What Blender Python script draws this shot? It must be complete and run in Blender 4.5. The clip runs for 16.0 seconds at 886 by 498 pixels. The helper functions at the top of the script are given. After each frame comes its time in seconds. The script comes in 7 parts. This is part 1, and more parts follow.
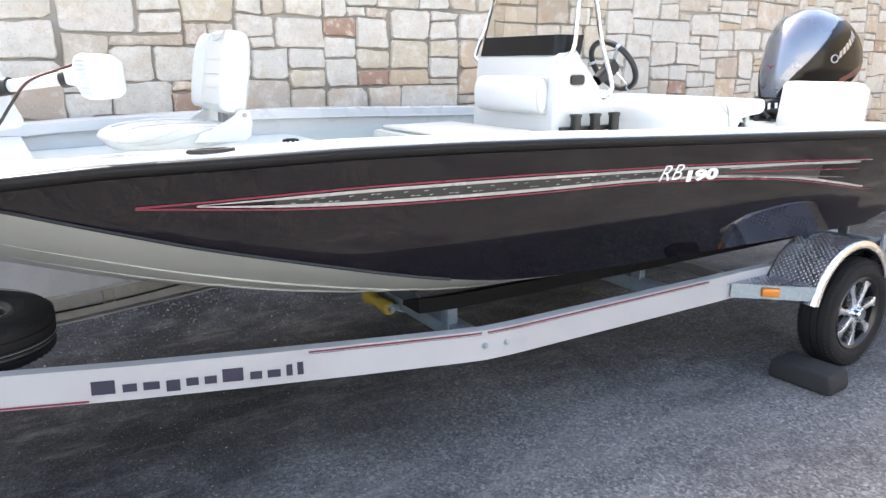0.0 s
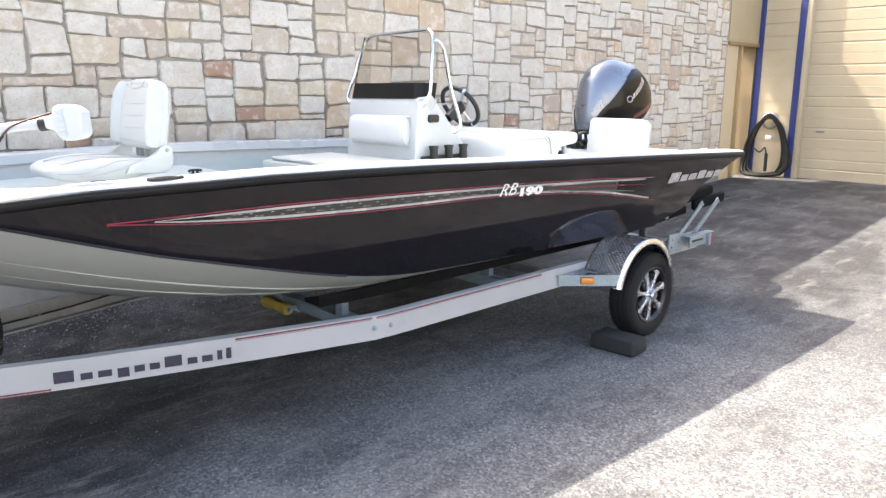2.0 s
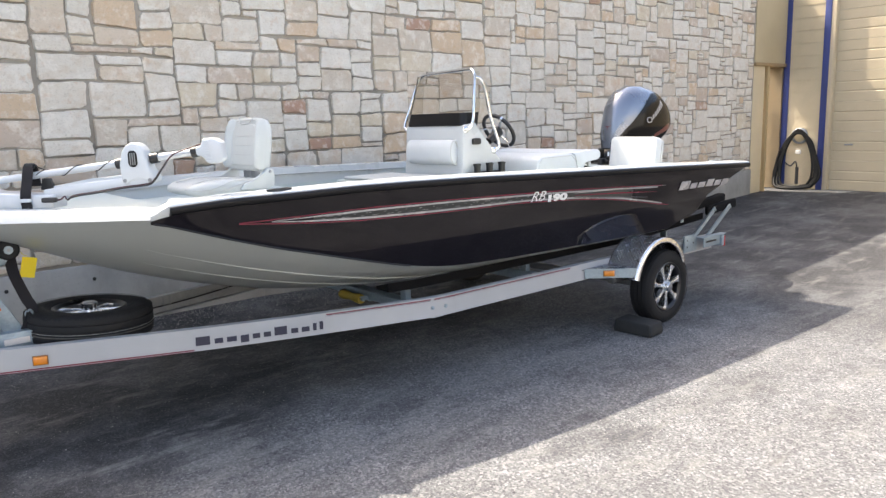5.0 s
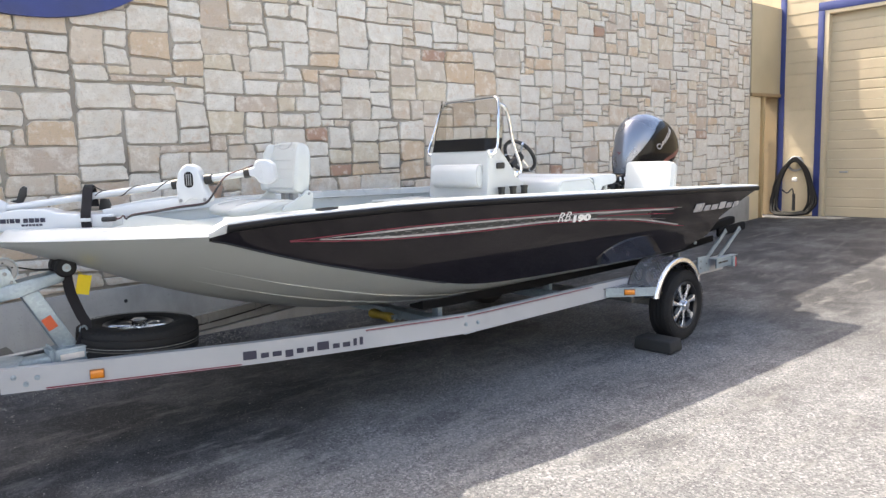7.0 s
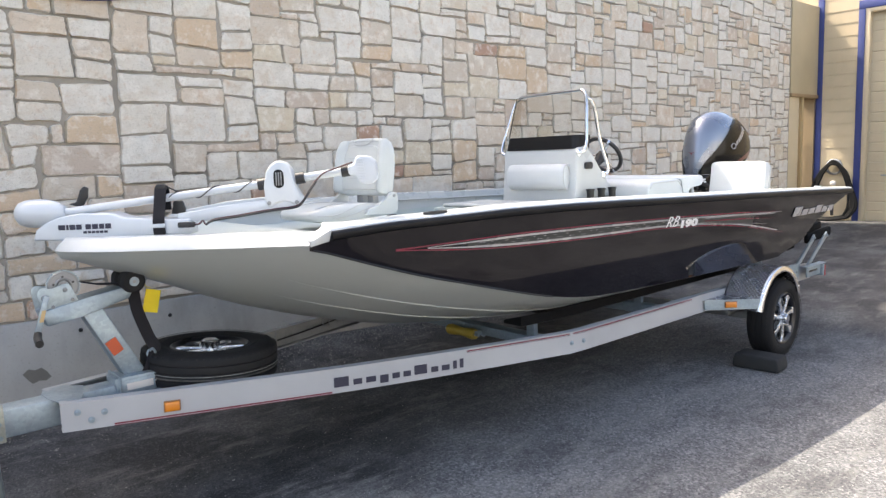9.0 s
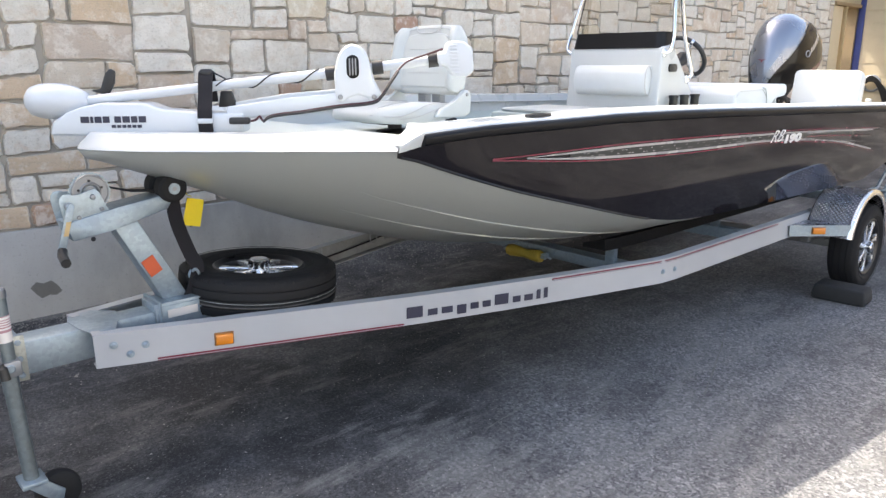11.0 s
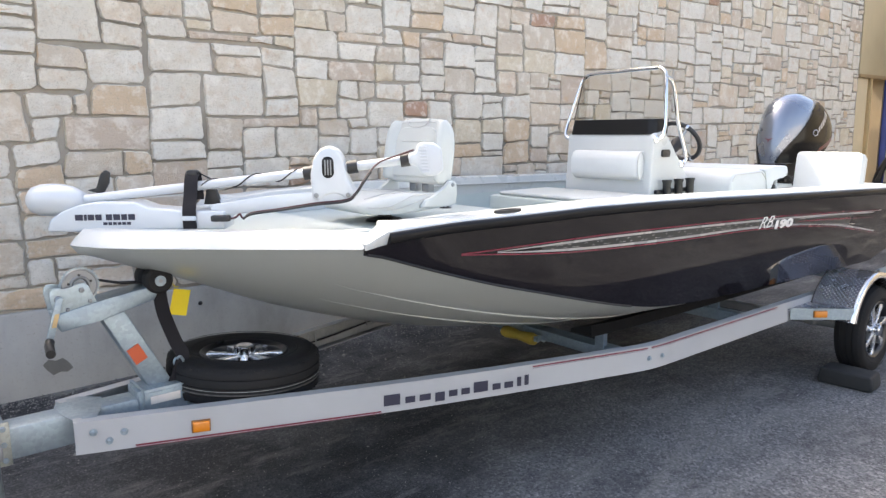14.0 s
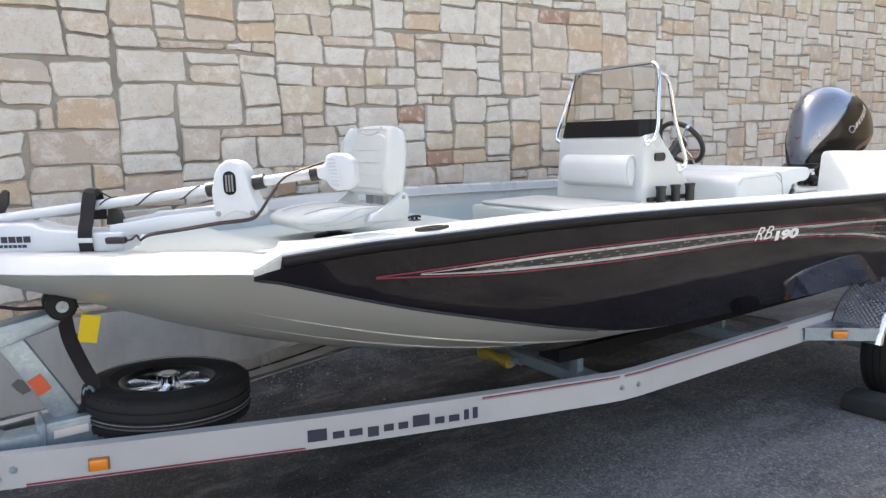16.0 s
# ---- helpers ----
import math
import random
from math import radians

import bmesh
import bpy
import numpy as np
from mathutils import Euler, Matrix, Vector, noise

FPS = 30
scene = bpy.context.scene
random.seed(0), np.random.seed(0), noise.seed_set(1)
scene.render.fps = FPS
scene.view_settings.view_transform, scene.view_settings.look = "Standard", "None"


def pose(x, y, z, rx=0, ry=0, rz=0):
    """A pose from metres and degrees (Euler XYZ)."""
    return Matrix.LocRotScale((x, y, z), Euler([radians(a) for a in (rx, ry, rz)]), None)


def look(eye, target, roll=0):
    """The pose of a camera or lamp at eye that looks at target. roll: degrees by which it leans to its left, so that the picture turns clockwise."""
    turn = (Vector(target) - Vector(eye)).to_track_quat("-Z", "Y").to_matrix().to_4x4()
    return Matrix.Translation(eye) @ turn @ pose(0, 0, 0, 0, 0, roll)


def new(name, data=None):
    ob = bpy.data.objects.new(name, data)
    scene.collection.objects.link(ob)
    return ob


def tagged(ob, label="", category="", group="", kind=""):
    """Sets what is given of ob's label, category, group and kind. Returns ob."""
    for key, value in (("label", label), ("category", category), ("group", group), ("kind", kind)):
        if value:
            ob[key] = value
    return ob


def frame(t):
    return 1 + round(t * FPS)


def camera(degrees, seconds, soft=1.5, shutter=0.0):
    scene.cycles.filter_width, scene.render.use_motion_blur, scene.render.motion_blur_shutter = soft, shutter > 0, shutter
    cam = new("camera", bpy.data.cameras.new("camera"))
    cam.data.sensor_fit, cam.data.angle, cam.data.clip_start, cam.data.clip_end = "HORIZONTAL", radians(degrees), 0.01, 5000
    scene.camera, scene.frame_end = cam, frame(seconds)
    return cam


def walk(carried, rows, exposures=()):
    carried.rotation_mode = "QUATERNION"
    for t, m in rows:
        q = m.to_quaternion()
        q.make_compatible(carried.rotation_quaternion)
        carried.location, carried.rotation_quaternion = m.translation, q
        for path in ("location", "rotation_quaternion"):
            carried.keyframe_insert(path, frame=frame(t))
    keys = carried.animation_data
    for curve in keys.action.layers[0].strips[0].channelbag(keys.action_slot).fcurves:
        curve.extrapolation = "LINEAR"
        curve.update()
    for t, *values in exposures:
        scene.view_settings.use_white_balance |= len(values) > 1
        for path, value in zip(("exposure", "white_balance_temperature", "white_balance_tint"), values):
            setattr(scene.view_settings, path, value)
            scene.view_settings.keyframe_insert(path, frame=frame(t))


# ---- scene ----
cam = camera(63.1, 16.0, soft=1.42)
PATH = [
    (0, (0.179, 0.086, 1.594), (1.222, 1.717, 1.092), -0.2),
    (0.5, (0.07, -0.052, 1.632), (1.251, 1.47, 1.094), 0.0),
    (1, (-0.158, -0.17, 1.639), (1.122, 1.278, 1.126), 0.1),
    (1.5, (-0.322, -0.265, 1.654), (1.053, 1.09, 1.131), 0.4),
    (2, (-0.436, -0.458, 1.673), (0.938, 0.931, 1.245), 0.1),
    (2.5, (-0.546, -0.657, 1.688), (0.826, 0.75, 1.313), -0.6),
    (3, (-0.669, -0.74, 1.682), (0.674, 0.703, 1.341), -2.0),
    (3.5, (-0.874, -0.812, 1.689), (0.505, 0.602, 1.376), -2.2),
    (4, (-0.997, -0.892, 1.68), (0.371, 0.528, 1.342), -2.2),
    (4.5, (-1.045, -1.087, 1.681), (0.238, 0.411, 1.349), -1.4),
    (4.7, (-1.055, -1.142, 1.68), (0.234, 0.345, 1.322), -1.8),
    (6.8, (-1.406, -1.164, 1.638), (-0.101, 0.328, 1.372), -2.0),
    (7, (-1.416, -1.111, 1.631), (-0.097, 0.369, 1.363), -2.0),
    (7.5, (-1.405, -0.854, 1.602), (-0.043, 0.586, 1.335), -2.0),
    (8, (-1.406, -0.657, 1.608), (-0.057, 0.796, 1.351), -1.7),
    (8.5, (-1.462, -0.485, 1.597), (-0.143, 0.996, 1.339), -1.9),
    (9, (-1.533, -0.279, 1.603), (-0.197, 1.187, 1.349), -2.0),
    (9.5, (-1.522, -0.055, 1.566), (-0.163, 1.389, 1.303), -1.9),
    (10, (-1.481, 0.18, 1.548), (-0.12, 1.604, 1.207), -1.6),
    (10.2, (-1.478, 0.242, 1.534), (-0.14, 1.673, 1.13), -1.6),
    (12.3, (-1.521, 0.592, 1.583), (-0.204, 2.01, 1.079), 2.3),
    (12.5, (-1.474, 0.562, 1.591), (-0.167, 1.996, 1.107), 2.8),
    (13, (-1.387, 0.502, 1.608), (-0.099, 1.96, 1.144), -0.5),
    (13.5, (-1.366, 0.387, 1.637), (-0.049, 1.828, 1.202), -1.9),
    (14, (-1.332, 0.209, 1.672), (-0.062, 1.719, 1.344), -0.6),
    (14.5, (-1.284, 0.139, 1.664), (-0.181, 1.76, 1.272), -1.1),
    (15, (-1.056, 0.067, 1.643), (-0.081, 1.763, 1.227), -2.8),
    (15.5, (-0.874, 0.009, 1.673), (0.172, 1.675, 1.313), -3.2),
    (16, (-0.701, 0.115, 1.679), (0.426, 1.736, 1.363), -1.9),
]
SKY, SUN, EXPOSURES = 0.12, 1.90, [(0, 3.08, 7500, 10), (0.5, 3.27, 7500, 10), (1.0, 3.18, 7500, 10), (2.0, 2.87, 7500, 10), (3.5, 2.5, 7500, 10), (7, 2.43, 7500, 10), (10.2, 2.48, 7500, 10), (12.5, 3.05, 7500, 10), (13.0, 2.84, 7500, 10), (13.5, 2.82, 7500, 10), (14.3, 2.45, 7500, 10), (16, 2.40, 7500, 10)]
walk(cam, [(t, look(eye, target, roll)) for t, eye, target, roll in PATH], EXPOSURES)

# ---------------------------------------------------------------- light
world = bpy.data.worlds.new("world")
scene.world = world
world.use_nodes = True
wn = world.node_tree.nodes
wl = world.node_tree.links
sky = wn.new("ShaderNodeTexSky")
sky.sky_type = "NISHITA"
sky.sun_disc = False
SUN_DIR = Vector((0.24, -1.0, -1.40)).normalized()      # the way the light travels
sky.sun_elevation = math.asin(-SUN_DIR.z)
sky.sun_rotation = math.atan2(-SUN_DIR.x, -SUN_DIR.y)
sky.air_density = 0.9
sky.dust_density = 3.5
sky.ozone_density = 0.6
wn["Background"].inputs["Strength"].default_value = SKY
wl.new(sky.outputs["Color"], wn["Background"].inputs["Color"])

sun_data = bpy.data.lights.new("sun", "SUN")
sun_data.energy = SUN
sun_data.angle = radians(0.55)
sun_data.color = (1.0, 0.975, 0.93)
sun = new("sun", sun_data)
sun.matrix_world = look((0, 12, 20), Vector((0, 12, 20)) + SUN_DIR)


# ---------------------------------------------------------------- materials
def material(name, base=(0.5, 0.5, 0.5), rough=0.5, metal=0.0, coat=0.0, spec=0.5):
    m = bpy.data.materials.new(name)
    m.use_nodes = True
    b = m.node_tree.nodes["Principled BSDF"]
    b.inputs["Base Color"].default_value = (*base, 1)
    b.inputs["Roughness"].default_value = rough
    b.inputs["Metallic"].default_value = metal
    b.inputs["Coat Weight"].default_value = coat
    b.inputs["Coat Roughness"].default_value = 0.03
    b.inputs["Specular IOR Level"].default_value = spec
    return m


class Nodes:
    """Short words for building node trees."""

    def __init__(self, m):
        self.tree = m.node_tree
        self.bsdf = m.node_tree.nodes["Principled BSDF"]

    def add(self, kind, **values):
        n = self.tree.nodes.new("ShaderNode" + kind)
        for key, value in values.items():
            n.inputs[key.replace("_", " ")].default_value = value
        return n

    def link(self, a, b):
        self.tree.links.new(a, b)

    def coords(self):
        return self.add("NewGeometry").outputs["Position"]

    def local(self):
        return self.add("TexCoord").outputs["Object"]

    def noise(self, where, scale, detail=4.0, rough=0.55, stretch=None):
        if stretch:
            mp = self.add("Mapping", Scale=stretch)
            self.link(where, mp.inputs["Vector"])
            where = mp.outputs["Vector"]
        n = self.add("TexNoise", Scale=scale, Detail=detail, Roughness=rough)
        self.link(where, n.inputs["Vector"])
        return n.outputs["Fac"]

    def ramp(self, fac, stops, mode="LINEAR"):
        r = self.add("ValToRGB")
        r.color_ramp.interpolation = mode
        while len(r.color_ramp.elements) < len(stops):
            r.color_ramp.elements.new(0.5)
        for e, (p, col) in zip(r.color_ramp.elements, stops):
            e.position = p
            e.color = (*col, 1) if len(col) == 3 else col
        self.link(fac, r.inputs["Fac"])
        return r.outputs["Color"]

    def grey(self, fac, a, b, lo=0.0, hi=1.0):
        mr = self.add("MapRange")
        mr.inputs["From Min"].default_value = lo
        mr.inputs["From Max"].default_value = hi
        mr.inputs["To Min"].default_value = a
        mr.inputs["To Max"].default_value = b
        self.link(fac, mr.inputs["Value"])
        return mr.outputs["Result"]

    def mix(self, fac, a, b, blend="MIX"):
        m = self.add("MixRGB")
        m.blend_type = blend
        for value, key in ((fac, "Fac"), (a, "Color1"), (b, "Color2")):
            if isinstance(value, (int, float)):
                m.inputs[key].default_value = value
            elif isinstance(value, tuple):
                m.inputs[key].default_value = (*value, 1)
            else:
                self.link(value, m.inputs[key])
        return m.outputs["Color"]

    def bump(self, height, strength=0.3, distance=0.01):
        b = self.add("Bump", Strength=strength, Distance=distance)
        self.link(height, b.inputs["Height"])
        self.link(b.outputs["Normal"], self.bsdf.inputs["Normal"])
        return b

    def base(self, socket):
        self.link(socket, self.bsdf.inputs["Base Color"])

    def rough(self, socket):
        self.link(socket, self.bsdf.inputs["Roughness"])


def worn(name, base, rough, metal=0.0, coat=0.0, amount=0.12, scale=3.0, grain=60.0, bump=0.05, spec=0.5):
    """A plain surface with faint blotches, grain and uneven gloss."""
    m = material(name, base, rough, metal, coat, spec)
    n = Nodes(m)
    where = n.coords()
    big, fine = n.noise(where, scale), n.noise(where, grain, 3)
    dark = tuple(c * (1 - amount) for c in base)
    light = tuple(min(1, c * (1 + amount * 0.6)) for c in base)
    n.base(n.mix(n.grey(fine, 0, 0.5, 0.35, 0.65), n.ramp(big, [(0.3, dark), (0.7, light)]), base))
    n.rough(n.grey(big, max(0, rough - 0.07), min(1, rough + 0.1), 0.3, 0.7))
    if bump:
        n.bump(fine, bump, 0.003)
    return m


def asphalt_material():
    """Old tarmac: smooth dark tar near the wall, coarse pale chippings beyond a slanting seam."""
    m = material("asphalt", (0.05, 0.05, 0.05), 0.85, spec=0.3)
    n = Nodes(m)
    w = n.coords()
    grit = n.add("TexVoronoi", Scale=120.0)
    n.link(w, grit.inputs["Vector"])
    fine = n.noise(w, 85, 6, 0.8)
    flecks = n.ramp(grit.outputs["Color"], [(0.0, (0.018, 0.018, 0.020)), (0.55, (0.030, 0.030, 0.033)), (0.80, (0.075, 0.075, 0.076)), (0.95, (0.20, 0.197, 0.19))])
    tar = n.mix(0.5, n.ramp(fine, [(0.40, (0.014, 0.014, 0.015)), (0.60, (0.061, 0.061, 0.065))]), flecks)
    chips = n.add("TexVoronoi", Scale=82.0)
    n.link(w, chips.inputs["Vector"])
    chip_col = n.ramp(chips.outputs["Color"], [(0.05, (0.034, 0.036, 0.041)), (0.35, (0.118, 0.121, 0.128)), (0.65, (0.206, 0.207, 0.208)), (0.95, (0.44, 0.437, 0.425))])
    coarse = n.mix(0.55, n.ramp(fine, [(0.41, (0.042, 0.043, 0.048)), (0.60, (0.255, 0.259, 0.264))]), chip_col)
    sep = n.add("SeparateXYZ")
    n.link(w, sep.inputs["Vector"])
    # the coarse pale lane lies beyond a slanting seam
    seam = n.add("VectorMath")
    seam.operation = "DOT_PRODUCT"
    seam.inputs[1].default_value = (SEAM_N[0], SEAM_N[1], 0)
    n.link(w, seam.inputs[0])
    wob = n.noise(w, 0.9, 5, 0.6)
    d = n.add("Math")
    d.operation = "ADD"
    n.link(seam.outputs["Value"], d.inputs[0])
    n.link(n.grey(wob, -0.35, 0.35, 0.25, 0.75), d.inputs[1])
    coarse_lane = n.add("Math")
    coarse_lane.operation = "MULTIPLY"
    n.link(n.grey(d.outputs[0], 0.0, 1.0, SEAM_D - 1.15, SEAM_D - 0.45), coarse_lane.inputs[0])
    n.link(n.grey(sep.outputs["X"], 1.0, 0.08, 3.9, 6.0), coarse_lane.inputs[1])      # fades out towards the garage
    lane = coarse_lane.outputs[0]
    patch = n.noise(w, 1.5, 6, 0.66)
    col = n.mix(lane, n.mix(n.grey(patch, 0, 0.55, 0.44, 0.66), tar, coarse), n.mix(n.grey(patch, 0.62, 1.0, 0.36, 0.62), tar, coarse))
    cloud = n.noise(w, 1.15, 7, 0.7, (1.0, 1.3, 1.0))
    col = n.mix(n.grey(cloud, 0, 0.5, 0.52, 0.64), col, n.mix(0.55, tar, (0.03, 0.03, 0.034)))
    streak = n.noise(w, 2.2, 5, 0.65, (0.45, 2.4, 1.0))
    col = n.mix(n.grey(streak, 0, 0.4, 0.56, 0.70), col, (0.020, 0.020, 0.024))
    scuff = n.noise(w, 3.1, 6, 0.7, (0.6, 2.0, 1.0))
    col = n.mix(n.grey(scuff, 0, 0.55, 0.54, 0.70), col, (0.22, 0.216, 0.205))
    # a scraped pale patch and its ragged rim
    for (px, py), r in (((2.26, 2.12), 0.40), ((1.48, 1.80), 0.26), ((0.82, 2.0), 0.30), ((0.33, 2.40), 0.28), ((0.32, 2.06), 0.30), ((2.80, 1.95), 0.34), ((1.12, 1.65), 0.28)):
        off = n.add("VectorMath")
        off.operation = "DISTANCE"
        off.inputs[1].default_value = (px, py, 0)
        n.link(w, off.inputs[0])
        ragged = n.add("Math")
        ragged.operation = "ADD"
        n.link(off.outputs["Value"], ragged.inputs[0])
        n.link(n.grey(scuff, 0.45, -0.45, 0.3, 0.7), ragged.inputs[1])
        col = n.mix(n.grey(ragged.outputs[0], 0.5, 0.0, r * 0.3, r), col, n.mix(0.45, coarse, (0.20, 0.196, 0.184)))
    n.base(col)
    h = n.mix(0.5, grit.outputs["Distance"], fine)
    n.bump(h, 0.6, 0.012)
    n.rough(n.grey(fine, 0.72, 0.95, 0.3, 0.7))
    return m


def stone_material(name, per_island, tones=None):
    m = material(name, (0.5, 0.47, 0.4), 0.92, spec=0.2)
    n = Nodes(m)
    rnd = n.add("NewGeometry").outputs["Random Per Island"] if per_island else n.add("ObjectInfo").outputs["Random"]
    tones = tones or [(0.0, (0.68, 0.63, 0.55)), (0.14, (0.64, 0.545, 0.44)), (0.24, (0.71, 0.67, 0.60)), (0.40, (0.64, 0.56, 0.435)),
                      (0.48, (0.69, 0.645, 0.57)), (0.62, (0.60, 0.525, 0.435)), (0.70, (0.70, 0.66, 0.59)), (0.84, (0.62, 0.48, 0.345)),
                      (0.92, (0.55, 0.455, 0.37))]
    tone = n.ramp(rnd, tones, "CONSTANT")
    w = n.coords()
    # each block is cut from another bed: shift the grain with its random number
    push = n.add("VectorMath")
    push.operation = "ADD"
    n.link(w, push.inputs[0])
    n.link(n.mix(rnd, (0.0, 0.0, 0.0), (37.0, 19.0, 53.0)), push.inputs[1])
    w = push.outputs["Vector"]
    blotch = n.noise(w, 5.5, 8, 0.72, (1, 1, 1.5))
    vein = n.noise(w, 28, 9, 0.85, (1, 1, 1.7))
    rust = n.noise(w, 7.5, 7, 0.74)
    col = n.mix(n.grey(blotch, 0, 0.45, 0.50, 0.70), tone, (0.52, 0.37, 0.23))
    col = n.mix(n.grey(vein, 0, 0.60, 0.55, 0.66), col, (0.42, 0.36, 0.285))
    col = n.mix(n.grey(rust, 0, 0.50, 0.56, 0.68), col, (0.56, 0.35, 0.20))
    pale = n.noise(w, 9, 6, 0.7)
    col = n.mix(n.grey(pale, 0, 0.55, 0.50, 0.62), col, (0.82, 0.775, 0.70))
    speck = n.noise(w, 62, 7, 0.8)
    col = n.mix(n.grey(speck, 0, 0.62, 0.55, 0.64), col, (0.38, 0.335, 0.275))
    n.base(col)
    rough_face = n.noise(w, 17, 9, 0.78)
    chips = n.noise(w, 80, 6, 0.75)
    n.bump(n.mix(0.42, rough_face, chips), 0.75, 0.026)
    return m


def concrete_material(name, base, joints=0.0):
    m = material(name, base, 0.88, spec=0.3)
    n = Nodes(m)
    w = n.coords()
    cloud = n.noise(w, 1.3, 6, 0.62, (1, 1, 0.6))
    runs = n.noise(w, 5.0, 4, 0.6, (1.0, 1.0, 0.12))
    pits = n.noise(w, 55, 5, 0.7)
    dark = tuple(c * 0.62 for c in base)
    pale = tuple(min(1, c * 1.22) for c in base)
    col = n.ramp(cloud, [(0.3, dark), (0.52, base), (0.75, pale)])
    col = n.mix(n.grey(runs, 0, 0.45, 0.52, 0.75), col, tuple(c * 0.7 for c in base))
    col = n.mix(n.grey(pits, 0, 0.35, 0.58, 0.7), col, tuple(c * 0.45 for c in base))
    n.base(col)
    n.bump(pits, 0.25, 0.006)
    return m


def hull_paint():
    """Dark metallic gelcoat with fine flake and a gloss coat."""
    m = material("hull_paint", (0.006, 0.005, 0.007), 0.5, 0.0, 1.0, 0.03)
    n = Nodes(m)
    w = n.coords()
    flake = n.add("TexVoronoi", Scale=900.0)
    n.link(w, flake.inputs["Vector"])
    n.bsdf.inputs["Coat IOR"].default_value = 1.40
    haze = n.noise(w, 2.2, 4, 0.6)
    col = n.mix(n.grey(haze, 0.0, 0.5, 0.35, 0.7), (0.0030, 0.0020, 0.0046), (0.0055, 0.0038, 0.0078))
    n.base(n.mix(0.25, col, n.ramp(flake.outputs["Color"], [(0.4, (0.002, 0.0016, 0.0028)), (0.9, (0.010, 0.0075, 0.012))])))
    n.rough(n.grey(haze, 0.5, 0.62, 0.3, 0.7))
    wave = n.noise(w, 1.7, 2, 0.4, (1, 1, 1.6))
    b = n.bump(wave, 0.05, 0.02)
    n.link(b.outputs["Normal"], n.bsdf.inputs["Coat Normal"])
    return m


def diamond_plate():
    """Bright aluminium checker plate: crossed raised lozenges."""
    m = material("diamond_plate", (0.62, 0.63, 0.67), 0.22, 1.0)
    n = Nodes(m)
    w = n.local()
    total = None
    for turn in (45, -45):
        mp = n.add("Mapping", Scale=(26.0, 26.0, 26.0))
        mp.inputs["Rotation"].default_value = (0, 0, radians(turn))
        n.link(n.add("TexCoord").outputs["UV"], mp.inputs["Vector"])
        br = n.add("TexBrick", Scale=1.0)
        br.offset = 0.5
        br.inputs["Color1"].default_value = (1, 1, 1, 1)
        br.inputs["Color2"].default_value = (1, 1, 1, 1)
        br.inputs["Mortar"].default_value = (0, 0, 0, 1)
        br.inputs["Mortar Size"].default_value = 0.19
        br.inputs["Mortar Smooth"].default_value = 0.6
        br.inputs["Brick Width"].default_value = 1.0
        br.inputs["Row Height"].default_value = 0.5
        n.link(mp.outputs["Vector"], br.inputs["Vector"])
        total = br.outputs["Color"] if total is None else n.mix(1.0, total, br.outputs["Color"], "MULTIPLY")
    # sheet darker and bluer than the lozenges: sky reflection put into the colour
    n.base(n.mix(total, (0.30, 0.31, 0.36), (0.88, 0.89, 0.92)))
    n.bump(total, 0.8, 0.004)
    n.rough(n.grey(n.noise(n.coords(), 12), 0.16, 0.36, 0.3, 0.7))
    return m


def galvanised(name="galvanised_steel", base=(0.285, 0.348, 0.390)):
    """Hot-dip zinc: dull bluish metal with spangle, runs and white bloom."""
    m = material(name, base, 0.45, 0.78)
    n = Nodes(m)
    w = n.coords()
    sp = n.add("TexVoronoi", Scale=75.0)
    n.link(w, sp.inputs["Vector"])
    cloud = n.noise(w, 7, 6, 0.65)
    runs = n.noise(w, 16, 5, 0.7, (1.0, 1.0, 0.35))
    lo = tuple(c * 0.85 for c in base)
    hi = tuple(min(1, c * 1.12) for c in base)
    col = n.mix(n.grey(cloud, 0.2, 0.75, 0.3, 0.7), n.ramp(sp.outputs["Color"], [(0.2, lo), (0.8, hi)]), base)
    col = n.mix(n.grey(runs, 0, 0.4, 0.52, 0.70), col, tuple(c * 0.78 for c in base))
    n.base(col)
    n.rough(n.grey(cloud, 0.34, 0.62, 0.3, 0.7))
    n.link(n.grey(runs, 0.72, 0.5, 0.4, 0.65), n.bsdf.inputs["Metallic"])
    n.bump(runs, 0.12, 0.004)
    return m


def stucco(name, base):
    m = worn(name, base, 0.85, amount=0.14, scale=1.2, grain=120, bump=0.25, spec=0.3)
    return m


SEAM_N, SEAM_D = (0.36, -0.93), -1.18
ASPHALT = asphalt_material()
STONE = stone_material("limestone", False)
STONE_FAR = stone_material("limestone_far", True)
STONE_RED = stone_material("red_sandstone", True, [(0.0, (0.46, 0.31, 0.23)), (0.5, (0.52, 0.38, 0.28)), (0.75, (0.43, 0.27, 0.20))])
MORTAR = concrete_material("mortar", (0.35, 0.315, 0.268))
CONCRETE = concrete_material("footing_concrete", (0.335, 0.328, 0.31))
YELLOW_WALL = stucco("ochre_stucco", (0.47, 0.385, 0.25))
SIDING = worn("cream_siding", (0.50, 0.41, 0.275), 0.6, amount=0.12, scale=2.5, grain=40, bump=0.05)
DOOR_PAINT = worn("cream_door_paint", (0.50, 0.415, 0.285), 0.5, amount=0.1, scale=1.5, grain=30, bump=0.04)
BLUE = worn("blue_trim_paint", (0.026, 0.042, 0.165), 0.5, amount=0.25, scale=4)
HULL = hull_paint()
HULL_GREY = worn("grey_gelcoat", (0.435, 0.465, 0.455), 0.36, 0.0, 0.35, amount=0.03, scale=1.5, grain=25, bump=0.0, spec=0.35)
WHITE_GEL = worn("white_gelcoat", (0.505, 0.53, 0.535), 0.3, 0.0, 0.35, amount=0.05, scale=2.5, grain=40, bump=0.0)
